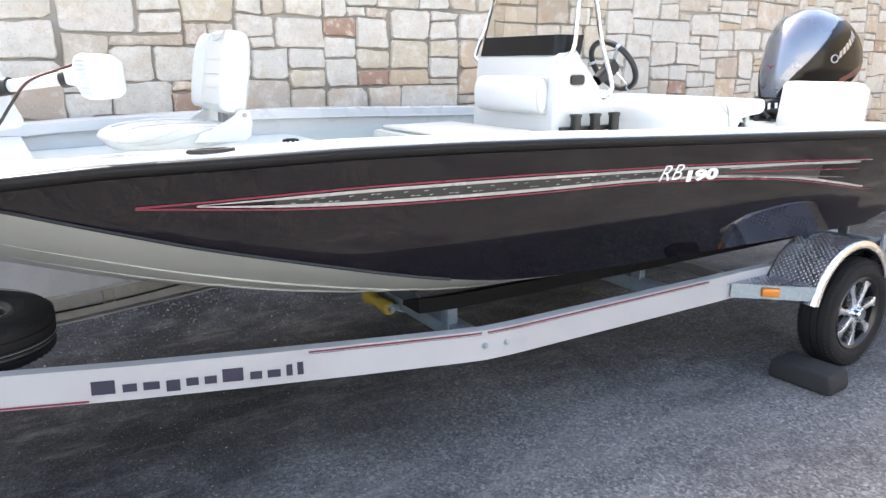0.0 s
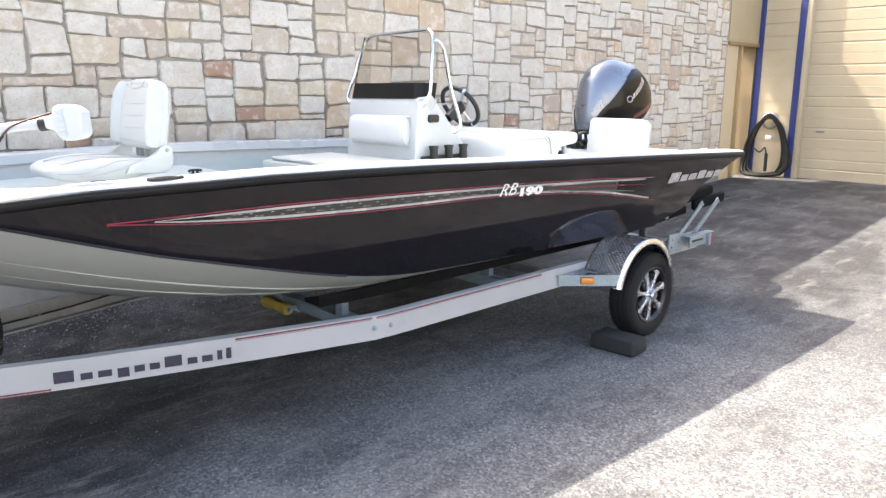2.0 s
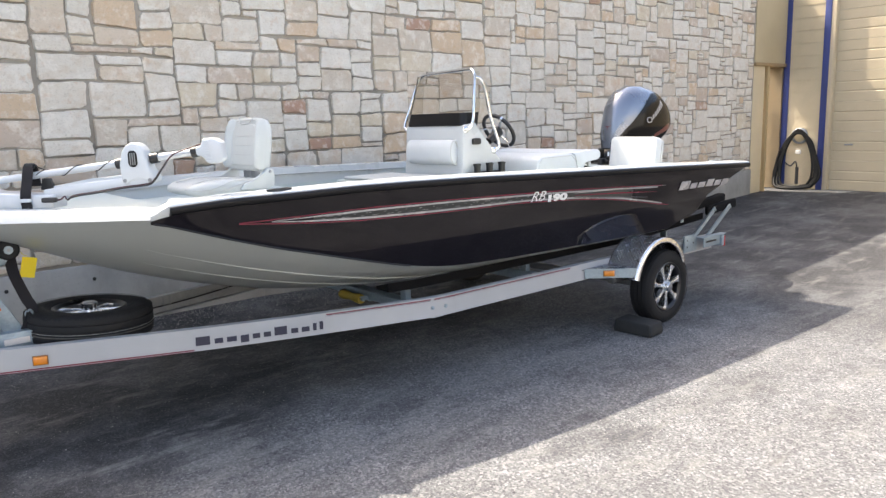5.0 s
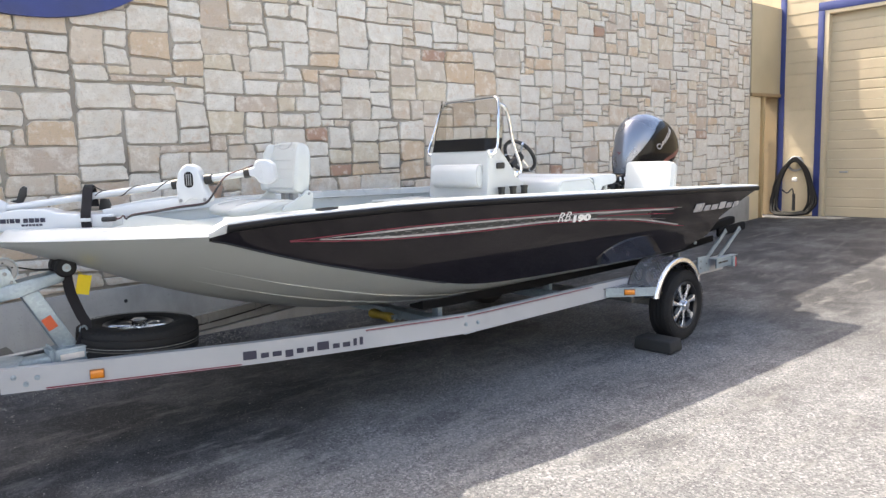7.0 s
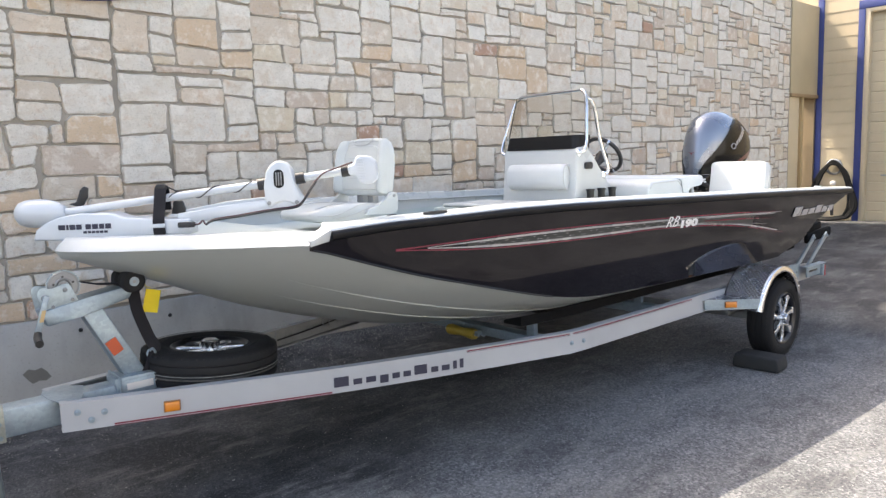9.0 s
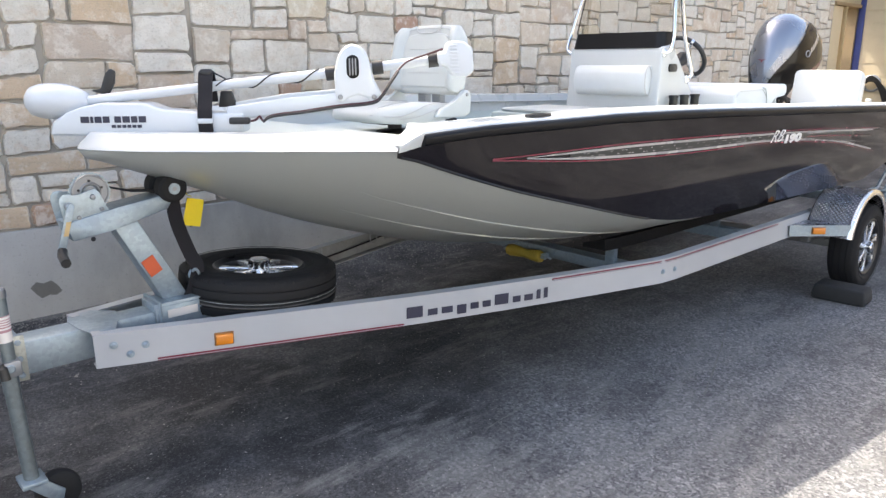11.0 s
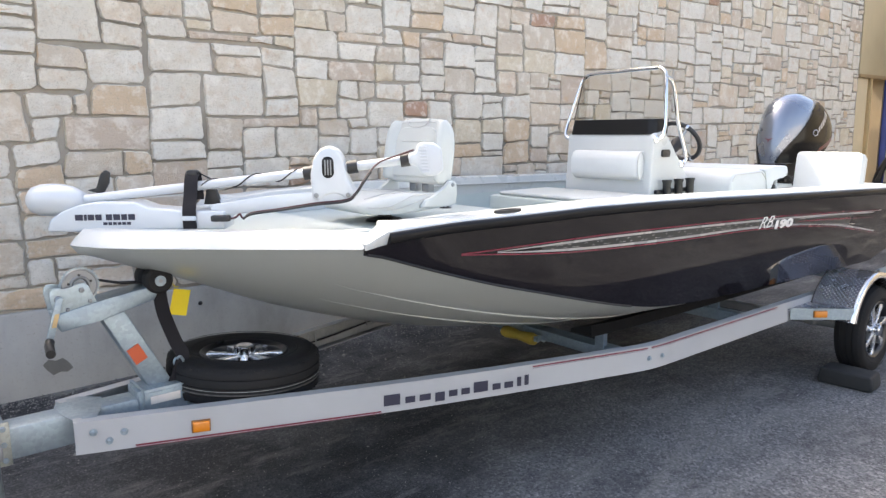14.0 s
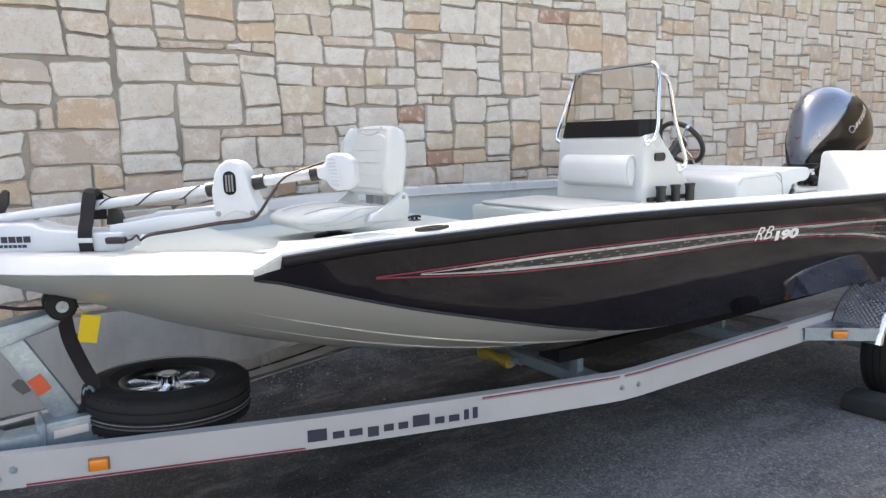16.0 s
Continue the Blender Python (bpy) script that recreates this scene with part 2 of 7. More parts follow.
DECK = worn("deck_nonskid", (0.47, 0.52, 0.50), 0.62, amount=0.07, scale=4, grain=240, bump=0.3)
VINYL = worn("white_vinyl", (0.56, 0.59, 0.60), 0.45, amount=0.06, scale=6, grain=160, bump=0.12)
VINYL_GREY = worn("pale_grey_vinyl", (0.51, 0.535, 0.525), 0.48, amount=0.06, scale=6, grain=160, bump=0.12)
PIPING = worn("grey_piping", (0.45, 0.46, 0.46), 0.5)
RUBBER = worn("tyre_rubber", (0.013, 0.013, 0.014), 0.78, amount=0.3, scale=9, grain=130, bump=0.2, spec=0.3)
BLACK = worn("black_plastic", (0.014, 0.014, 0.015), 0.45, amount=0.3, scale=8)
BLACK_GLOSS = worn("black_gloss", (0.007, 0.007, 0.008), 0.4, 0.0, 0.0, amount=0.2, bump=0.0, spec=0.22)
CARPET = worn("black_carpet", (0.01, 0.01, 0.011), 0.97, amount=0.3, scale=20, grain=300, bump=0.6, spec=0.1)
CHROME = worn("polished_steel", (0.74, 0.75, 0.77), 0.13, 1.0, amount=0.08, scale=8, bump=0.0)
ALU = worn("machined_aluminium", (0.70, 0.70, 0.72), 0.2, 1.0, amount=0.1, scale=10, bump=0.0)
SPOKE = worn("machined_spoke", (0.68, 0.69, 0.71), 0.22, 0.85, 0.2, amount=0.08, scale=14, bump=0.0)
RIM_BLACK = worn("rim_black", (0.006, 0.006, 0.008), 0.3, 0.0, 0.1, amount=0.2)
GALV = galvanised()
ZINC = galvanised("zinc_plate", (0.38, 0.45, 0.48))
# beam paint toned down to stand in for the channel's shaded inside
BEAM_SHADED = worn("channel_inside_shaded", (0.30, 0.31, 0.31), 0.8, amount=0.3, scale=5)
BEAM = worn("white_beam_paint", (0.355, 0.368, 0.382), 0.42, 0.0, 0.1, amount=0.08, scale=3.5, grain=20, bump=0.02)
RED = worn("dark_red_vinyl", (0.15, 0.010, 0.03), 0.35)
DECAL_RED = worn("stripe_red", (0.17, 0.008, 0.028), 0.25, 0.0, 0.6, bump=0.0)
DECAL_SILVER = worn("stripe_silver", (0.40, 0.385, 0.385), 0.25, 0.3, 0.6, bump=0.0)
DECAL_FADE = worn("stripe_fade", (0.13, 0.125, 0.13), 0.25, 0.3, 0.6, bump=0.0)
DECAL_DARK = worn("stripe_dark", (0.012, 0.016, 0.016), 0.3, 0.2, 0.6, bump=0.0)
DECAL_WHITE = worn("letter_white", (0.78, 0.77, 0.75), 0.3, 0.0, 0.4, bump=0.0)
LETTER_NAVY = worn("letter_navy", (0.02, 0.022, 0.045), 0.4, bump=0.0)
AMBER_RIM = worn("amber_rim", (0.22, 0.085, 0.015), 0.4)
AMBER = material("amber_lens", (0.62, 0.19, 0.012), 0.18, 0.0, 0.5)
ORANGE = worn("orange_reflector", (0.52, 0.075, 0.018), 0.3, 0.0, 0.4, bump=0.0)
RED_LENS = material("red_lens", (0.5, 0.02, 0.02), 0.2, 0.0, 0.5)
YELLOW = worn("yellow_tag", (0.62, 0.47, 0.015), 0.6, amount=0.15)
YELLOW_ROLLER = worn("yellow_roller", (0.36, 0.25, 0.035), 0.5, amount=0.25)
COWL = worn("silver_cowl", (0.185, 0.205, 0.25), 0.27, 0.75, 1.0, amount=0.05, bump=0.0)
COWL_BLACK = worn("black_cowl", (0.003, 0.003, 0.0035), 0.14, 0.0, 0.0, amount=0.1, bump=0.0, spec=0.22)
TM_WHITE = worn("white_alloy", (0.53, 0.565, 0.595), 0.34, 0.0, 0.3, amount=0.05, bump=0.0)
CABLE = worn("dark_cable", (0.012, 0.010, 0.010), 0.5)
CABLE_RED = worn("red_cable", (0.055, 0.009, 0.012), 0.5)
STRAP = worn("webbing_strap", (0.009, 0.008, 0.011), 0.9, grain=200, bump=0.4)
LABEL_WHITE = worn("paper_label", (0.7, 0.66, 0.62), 0.5)
LABEL_PINK = worn("pink_label", (0.42, 0.22, 0.24), 0.5)
HOSE = worn("dark_hose", (0.008, 0.008, 0.008), 0.7, spec=0.25)
STEEL_DARK = worn("dull_steel", (0.28, 0.29, 0.30), 0.45, 0.7)

GLASS = bpy.data.materials.new("smoked_acrylic")
GLASS.use_nodes = True
_g = Nodes(GLASS)
_clear = _g.add("BsdfTransparent", Color=(0.93, 0.915, 0.89, 1))
_gloss = _g.add("BsdfGlossy", Roughness=0.03)
_fres = _g.add("LayerWeight", Blend=0.10)
_blend = _g.add("MixShader")
_g.link(_fres.outputs[0], _blend.inputs[0])
_g.link(_clear.outputs[0], _blend.inputs[1])
_g.link(_gloss.outputs[0], _blend.inputs[2])
_g.link(_blend.outputs[0], GLASS.node_tree.nodes["Material Output"].inputs["Surface"])


# ---------------------------------------------------------------- mesh helpers
def finish(name, bm, mat, sharp=38):
    bmesh.ops.recalc_face_normals(bm, faces=bm.faces)
    me = bpy.data.meshes.new(name)
    bm.to_mesh(me)
    bm.free()
    for mm in (mat if isinstance(mat, (list, tuple)) else [mat]):
        me.materials.append(mm)
    if sharp:
        for p in me.polygons:
            p.use_smooth = True
        me.set_sharp_from_angle(angle=radians(sharp))
    return me


def part(name, bm, mat, parent=None, label="", sharp=38, at=None):
    ob = new(name, finish(name, bm, mat, sharp))
    if parent is not None:
        ob.parent = parent
    if at is not None:
        ob.matrix_basis = at
    if label:
        ob["label"] = label
    return ob


def thing(name, at, label, category, group="", kind=""):
    """A top-level thing: an Empty at its base."""
    ob = new(name)
    ob.empty_display_size = 0.1
    ob.matrix_basis = at
    return tagged(ob, label, category, group, kind)


def nb():
    return bmesh.new()


def box(bm, x0, x1, y0, y1, z0, z1, bevel=0.0, seg=2, m=None):
    vs = [bm.verts.new((x, y, z)) for z in (z0, z1) for x, y in ((x0, y0), (x1, y0), (x1, y1), (x0, y1))]
    fs = [bm.faces.new([vs[i] for i in q]) for q in ((3, 2, 1, 0), (4, 5, 6, 7), (0, 1, 5, 4), (1, 2, 6, 5), (2, 3, 7, 6), (3, 0, 4, 7))]
    if m is not None:
        bmesh.ops.transform(bm, matrix=m, verts=vs)
    if bevel:
        es = list({e for f_ in fs for e in f_.edges})
        bmesh.ops.bevel(bm, geom=es, offset=bevel, segments=seg, profile=0.5, affect="EDGES", clamp_overlap=True)
    return bm


def loft(bm, rings, close_ring=True, caps=True):
    """Skins rings of points, all of one length."""
    rows = [[bm.verts.new(p) for p in r] for r in rings]
    n = len(rows[0])
    for a, b in zip(rows, rows[1:]):
        for i in range(n if close_ring else n - 1):
            j = (i + 1) % n
            bm.faces.new((a[i], a[j], b[j], b[i]))
    if caps and close_ring:
        bm.faces.new(rows[0][::-1])
        bm.faces.new(rows[-1])
    return bm


def smooth_line(pts, steps=6):
    """Catmull-Rom through the points."""
    p = [Vector(q) for q in pts]
    out = []
    for i in range(len(p) - 1):
        a, b, c, d = p[max(i - 1, 0)], p[i], p[i + 1], p[min(i + 2, len(p) - 1)]
        for s in range(steps):
            t = s / steps
            out.append(0.5 * ((2 * b) + (c - a) * t + (2 * a - 5 * b + 4 * c - d) * t * t + (3 * b - a - 3 * c + d) * t ** 3))
    out.append(p[-1])
    return out


def tube(bm, pts, r, n=10, caps=True, flat=None, up=None):
    """A round bar (or a flat strap, with flat = (half width, half thickness)) along a line."""
    p = [Vector(q) for q in pts]
    rings = []
    ref = Vector(up) if up else None
    for i, q in enumerate(p):
        d = (p[min(i + 1, len(p) - 1)] - p[max(i - 1, 0)]).normalized()
        if ref is None:
            ref = Vector((0, 0, 1)) if abs(d.z) < 0.9 else Vector((1, 0, 0))
        side = d.cross(ref)
        side = side.normalized() if side.length > 1e-6 else Vector((1, 0, 0))
        over = side.cross(d).normalized()
        if not up:
            ref = over
        rr = r[i] if isinstance(r, (list, tuple)) else r
        if flat:
            w, h = flat
            rings.append([q + side * (w * a) + over * (h * b) for a, b in ((-1, -1), (1, -1), (1, 1), (-1, 1))])
        else:
            rings.append([q + (side * math.cos(2 * math.pi * k / n) + over * math.sin(2 * math.pi * k / n)) * rr for k in range(n)])
    return loft(bm, rings, True, caps)


def lathe(bm, profile, n=32, m=None, closed=False):
    """Turns (radius, height) pairs about z."""
    rings = []
    for k in range(n):
        a = 2 * math.pi * k / n
        rings.append([Vector((r * math.cos(a), r * math.sin(a), h)) for r, h in profile])
    rows = [[bm.verts.new(m @ p if m is not None else p) for p in r] for r in rings]
    q = len(profile)
    for k in range(n):
        a, b = rows[k], rows[(k + 1) % n]
        for i in range(q if closed else q - 1):
            j = (i + 1) % q
            bm.faces.new((a[i], b[i], b[j], a[j]))
    return bm


def rod(bm, a, b, r, n=14):
    return tube(bm, [a, b], r, n)


def prism(bm, outline, lo, hi, axis="y", bevel=0.0, seg=2, m=None):
    """An outline in a plane, pulled out along the axis from lo to hi."""
    def p3(a, b, c):
        return {"x": (c, a, b), "y": (a, c, b), "z": (a, b, c)}[axis]
    before = set(bm.faces)
    v0 = [bm.verts.new(p3(a, b, lo)) for a, b in outline]
    v1 = [bm.verts.new(p3(a, b, hi)) for a, b in outline]
    n = len(outline)
    bm.faces.new(v0[::-1])
    bm.faces.new(v1)
    for i in range(n):
        bm.faces.new((v0[i], v0[(i + 1) % n], v1[(i + 1) % n], v1[i]))
    if m is not None:
        bmesh.ops.transform(bm, matrix=m, verts=v0 + v1)
    if bevel:
        es = {e for f_ in bm.faces if f_ not in before for e in f_.edges}
        bmesh.ops.bevel(bm, geom=list(es), offset=bevel, segments=seg, profile=0.5, affect="EDGES", clamp_overlap=True)
    return bm


def rounded(w, h, r, n=5):
    """A rounded rectangle about the origin."""
    out = []
    for cx, cy, a0 in ((w / 2 - r, h / 2 - r, 0), (-w / 2 + r, h / 2 - r, 90), (-w / 2 + r, -h / 2 + r, 180), (w / 2 - r, -h / 2 + r, 270)):
        for k in range(n + 1):
            a = radians(a0 + 90 * k / n)
            out.append((cx + r * math.cos(a), cy + r * math.sin(a)))
    return out


def pick(u, us, vs):
    return float(np.interp(u, us, vs))


def lettering(name, text, size, mat, parent, m, offset=0.0, shear=0.0, depth=0.001, label=""):
    cu = bpy.data.curves.new(name, "FONT")
    cu.body, cu.size, cu.offset, cu.shear, cu.extrude = text, size, offset, shear, depth
    cu.align_x, cu.align_y = "CENTER", "CENTER"
    tmp = bpy.data.objects.new(name, cu)
    me = bpy.data.meshes.new_from_object(tmp)
    bpy.data.objects.remove(tmp)
    me.materials.clear()
    me.materials.append(mat)
    ob = new(name, me)
    ob.parent = parent
    ob.matrix_basis = m
    if label:
        ob["label"] = label
    return ob


# ---------------------------------------------------------------- the setting
WALL_Y = 5.10


def rise(x):
    """The yard climbs a little towards the garage door."""
    t = min(max((x - 5.5) / 7.5, 0), 1)
    return 0.165 * t * t * (3 - 2 * t)


def height(x, y):
    """Ground level: the yard's climb, and the drift of soil against the footing."""
    t = min(max((y - 4.25) / 0.75, 0), 1) * min(max((3.4 - x) / 1.6, 0), 1)
    return rise(x) + 0.066 * t * t * (3 - 2 * t)


def ground():
    bm = nb()
    xs = sorted({-400, -120, -40, -15, *np.arange(-6, 16.01, 0.5).tolist(), 25, 60, 150, 400})
    ys = sorted({-400, -120, -40, -15, *np.arange(-6, 7.01, 0.25).tolist(), 15, 40, 120, 400})
    rows = [[bm.verts.new((x, y, height(x, y) + (0.006 * noise.noise((x * 0.6, y * 0.6, 0)) if abs(x) < 15 and abs(y) < 7 else 0))) for x in xs] for y in ys]
    for a, b in zip(rows, rows[1:]):
        for i in range(len(xs) - 1):
            bm.faces.new((a[i], a[i + 1], b[i + 1], b[i]))
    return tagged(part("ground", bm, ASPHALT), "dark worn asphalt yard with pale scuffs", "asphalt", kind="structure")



yard = ground()
rnd = random.Random(21)
for (x0, y0), (x1, y1), wide in (((1.41, 1.81), (3.99, 2.82), 0.006), ((0.55, 2.35), (1.25, 2.50), 0.004), ((-0.3, 2.2), (0.25, 2.0), 0.004)):
    bm = nb()
    steps = 40
    rows = []
    for k in range(steps + 1):
        t = k / steps
        x, y = x0 + (x1 - x0) * t, y0 + (y1 - y0) * t
        hw = wide * rnd.uniform(0.25, 1.0) * min(1, 8 * t + 0.2, 8 * (1 - t) + 0.2)
        wob = 0.012 * math.sin(9 * t + x0) + rnd.uniform(-0.003, 0.003)
        rows.append([bm.verts.new((x, y + wob + s * hw, height(x, y) + 0.006 * noise.noise((x * 0.6, y * 0.6, 0)) + 0.0035)) for s in (-1, 1)])
    for a, b in zip(rows, rows[1:]):
        bm.faces.new((a[0], a[1], b[1], b[0]))
    part("scratch", bm, worn("scraped_asphalt", (0.15, 0.148, 0.14), 0.9, amount=0.5, scale=14, grain=150, bump=0.2), yard, "pale scraped line")


# top is out of view: slope and step made up to shape the cast shadow
def wall_top(x):
    return 4.53 + (x + 2) * 0.0875


STEP_X = 4.72
bm = nb()
box(bm, STEP_X, 11.80, WALL_Y + 0.021, 5.55, 0.60, 4.42)
prism(bm, [(-7, 0.60), (STEP_X, 0.60), (STEP_X, wall_top(STEP_X)), (-7, wall_top(-7))], WALL_Y + 0.021, 5.55, "y")
stone_wall = tagged(part("wall_north", bm, MORTAR, sharp=0), "limestone rubble wall of cream and tan blocks in grey mortar", "wall", kind="structure")

bm = nb()
box(bm, -7, 11.80, WALL_Y - 0.012, 5.56, -0.3, 0.605, 0.012)
footing = tagged(part("wall_footing", bm, CONCRETE), "grey poured concrete footing under the stone wall", "footing", kind="structure")
for hx, hz in ((-0.76, 0.49), (-0.09, 0.49), (0.54, 0.485), (1.2, 0.49), (-1.42, 0.49), (-0.95, 0.06), (0.25, 0.07)):
    bm = nb()
    lathe(bm, [(0.0, 0.004), (0.011, 0.004), (0.015, 0.0)], 10, Matrix.Translation((hx, WALL_Y - 0.0135, hz)) @ Matrix.Rotation(radians(90), 4, "X"))
    part("tie_hole", bm, BLACK, footing, "dark form-tie hole")


bm = nb()
blot = [(-0.085, 0.02), (-0.05, 0.05), (-0.01, 0.035), (0.03, 0.045), (0.06, 0.015), (0.085, -0.03), (0.05, -0.05), (0.015, -0.04), (-0.03, -0.055), (-0.06, -0.02)]
prism(bm, [(-0.388 + a, 0.235 + b) for a, b in blot], WALL_Y - 0.0135, WALL_Y - 0.0115, "y")
part("patch", bm, concrete_material("damp_concrete", (0.15, 0.143, 0.13)), footing, "darker patch on the concrete")


def gravel():
    """Loose grit gathered along the wall's foot."""
    rnd = random.Random(7)
    verts, faces = [], []
    for _ in range(6500):
        x, y = rnd.uniform(-3, 6), WALL_Y - 0.02 - abs(rnd.gauss(0, 0.20))
        if rnd.random() < 0.25:
            y = 4.55 + rnd.gauss(0, 0.22) + 0.1 * math.sin(3 * x)
        r = rnd.uniform(0.003, 0.008) * (1.8 if rnd.random() < 0.04 else 1)
        z = height(x, y) + 0.003
        k = len(verts)
        a = rnd.uniform(0, 6)
        for i in range(3):
            verts.append((x + r * math.cos(a + 2.1 * i), y + r * math.sin(a + 2.1 * i), z))
        verts.append((x, y, z + r * 1.1))
        faces += [(k, k + 1, k + 3), (k + 1, k + 2, k + 3), (k + 2, k, k + 3)]
    me = bpy.data.meshes.new("grit")
    me.from_pydata(verts, [], faces)
    me.materials.append(GRIT)
    return tagged(new("grit", me), "loose pale grit along the foot of the wall", "gravel", kind="stuff")


def chips():
    """Bright stone chips lying about the open tarmac."""
    rnd = random.Random(19)
    verts, faces = [], []
    for _ in range(4200):
        x, y = rnd.uniform(-2.2, 5.5), rnd.uniform(0.6, 3.6)
        r = rnd.uniform(0.0015, 0.0045) * (1.6 if rnd.random() < 0.06 else 1)
        z = height(x, y) + 0.006 * noise.noise((x * 0.6, y * 0.6, 0)) + 0.0005
        k = len(verts)
        a = rnd.uniform(0, 6)
        for i in range(3):
            verts.append((x + r * math.cos(a + 2.1 * i), y + r * math.sin(a + 2.1 * i), z))
        verts.append((x + r * 0.3, y, z + r * 0.8))
        faces += [(k, k + 1, k + 3), (k + 1, k + 2, k + 3), (k + 2, k, k + 3)]
    me = bpy.data.meshes.new("chips")
    me.from_pydata(verts, [], faces)
    me.materials.append(worn("pale_chip", (0.30, 0.29, 0.27), 0.85, amount=0.6, scale=40))
    return tagged(new("chips", me), "pale stone chips scattered over the asphalt", "gravel", kind="stuff")


chips()
GRIT = worn("grit_stone", (0.20, 0.193, 0.178), 0.9, amount=0.4, scale=30)
gravel()

# the ring-shaped blue sign on the wall, of which the foot shows
bm = nb()
outer, inner = [], []
for k in range(64):
    a = 2 * math.pi * k / 64
    outer.append((0.03 + 1.25 * math.cos(a), 3.635 + 0.9 * math.sin(a)))
    inner.append((0.03 + 1.02 * math.cos(a), 3.67 + 0.66 * math.sin(a)))
for y in (WALL_Y - 0.05, WALL_Y - 0.005):
    for ring in (outer, inner):
        for x, z in ring:
            bm.verts.new((x, y, z))
bm.verts.ensure_lookup_table()
V_ = bm.verts
for k in range(64):
    j = (k + 1) % 64
    bm.faces.new((V_[k], V_[j], V_[64 + j], V_[64 + k]))
    bm.faces.new((V_[128 + k], V_[192 + k], V_[192 + j], V_[128 + j]))
    bm.faces.new((V_[k], V_[128 + k], V_[128 + j], V_[j]))
    bm.faces.new((V_[64 + k], V_[64 + j], V_[192 + j], V_[192 + k]))
tagged(part("wall_sign", bm, BLUE), "dark blue oval ring sign mounted on the stone wall", "sign")

# ---- far end: ochre panel and pier, passage, siding, blue posts, garage door
bm = nb()
box(bm, 11.805, 13.035, WALL_Y + 0.005, 5.40, 2.48, 4.10, 0.01)
tagged(part("wall_panel", bm, YELLOW_WALL), "ochre stucco panel spanning over the passage", "wall", kind="structure")
bm = nb()
box(bm, 11.805, 13.035, WALL_Y - 0.02, 5.42, 2.44, 2.50, 0.006)
tagged(part("trim_soffit", bm, worn("brown_trim", (0.30, 0.20, 0.10), 0.6)), "brown trim board under the ochre panel", "trim", kind="structure")
bm = nb()
box(bm, 11.805, 12.24, WALL_Y + 0.02, 5.42, -0.1, 2.44, 0.01)
tagged(part("wall_pier", bm, stucco("cream_stucco", (0.60, 0.49, 0.32))), "cream stucco pier at the end of the stone wall", "pier", kind="structure")
bm = nb()
box(bm, 12.30, 12.36, WALL_Y - 0.01, WALL_Y + 0.05, 0.1, 2.44, 0.005)
box(bm, 12.72, 12.80, 5.9, 6.0, 0.1, 2.6, 0.005)
tagged(part("trim_jamb", bm, worn("tan_trim", (0.42, 0.30, 0.15), 0.6)), "tan painted jambs of the passage", "trim", kind="structure")
bm = nb()
box(bm, 12.2, 12.95, 6.9, 7.0, 0.0, 2.3)
box(bm, 12.97, 13.035, 5.135, 7.0, 0.0, 2.6)
tagged(part("wall_passage", bm, worn("brown_wall", (0.24, 0.175, 0.10), 0.8)), "brown wall at the back of the passage", "wall", kind="structure")

GX = 13.0
bm = nb()
box(bm, GX + 0.04, GX + 0.35, 4.34, 9.0, -0.1, 4.9)
box(bm, GX + 0.04, GX + 0.35, -9.0, 0.55, -0.1, 4.9)
box(bm, GX + 0.04, GX + 0.35, 0.55, 4.34, 3.92, 4.9)
garage_wall = tagged(part("wall_east", bm, SIDING, sharp=0), "cream lap-sided garage wall with blue trim", "wall", kind="structure")
board_me = None
for k in range(20):
    z = 0.17 + 0.223 * k
    if board_me is None:
        bm = nb()
        prism(bm, [(0.0, 0.0), (-0.018, 0.0), (-0.018, 0.012), (-0.011, 0.222), (0.0, 0.222)], 4.43, 5.03, "y")
        board_me = finish("siding_board", bm, SIDING, 0)
    ob = new("siding_board", board_me)
    ob.parent = garage_wall
    ob.location = (GX + 0.04, 0, z)
bm = nb()
for k in range(21):
    z = 0.17 + 0.223 * k
    prism(bm, [(GX + 0.04, z), (GX + 0.022, z), (GX + 0.029, z + 0.222), (GX + 0.04, z + 0.222)], -9.0, 0.4, "y")
part("siding", bm, SIDING, garage_wall, sharp=0)
for name, y0, y1, z1 in (("corner_post", 5.02, 5.13, 4.85), ("door_post", 4.33, 4.44, 3.948), ("door_post", 0.42, 0.53, 3.948)):
    bm = nb()
    box(bm, GX + 0.008, GX + 0.08, y0, y1, 0.13, z1, 0.006)
    part(name, bm, BLUE, garage_wall, "dark blue painted post")
bm = nb()
box(bm, GX + 0.008, GX + 0.08, 0.42, 4.44, 3.95, 4.10, 0.006)
part("header", bm, BLUE, garage_wall, "dark blue painted header")

garage_door = thing("garage_door", pose(GX, 0, 0), "closed cream sectional garage door with ribbed panels", "garage door", kind="structure")
bm = nb()
for k, z in enumerate(np.arange(0.165, 3.9, 0.535)):
    bm = nb()
    z1 = min(z + 0.531, 3.93)
    h = z1 - z
    prof = [(0.14, 0), (0.075, 0.0), (0.075, h * 0.30), (0.083, h * 0.32), (0.083, h * 0.345), (0.075, h * 0.365), (0.075, h * 0.62), (0.083, h * 0.64), (0.083, h * 0.665), (0.075, h * 0.685), (0.075, h * 0.985), (0.082, h), (0.14, h)]
    prism(bm, [(a + 0.068, z + b) for a, b in prof], 0.60, 4.26, "y")
    part("door_panel", bm, DOOR_PAINT, garage_door, sharp=0)
bm = nb()
box(bm, 0.02, 0.22, 4.25, 4.33, 0.13, 3.95, 0.004)
box(bm, 0.02, 0.22, 0.53, 0.61, 0.13, 3.95, 0.004)
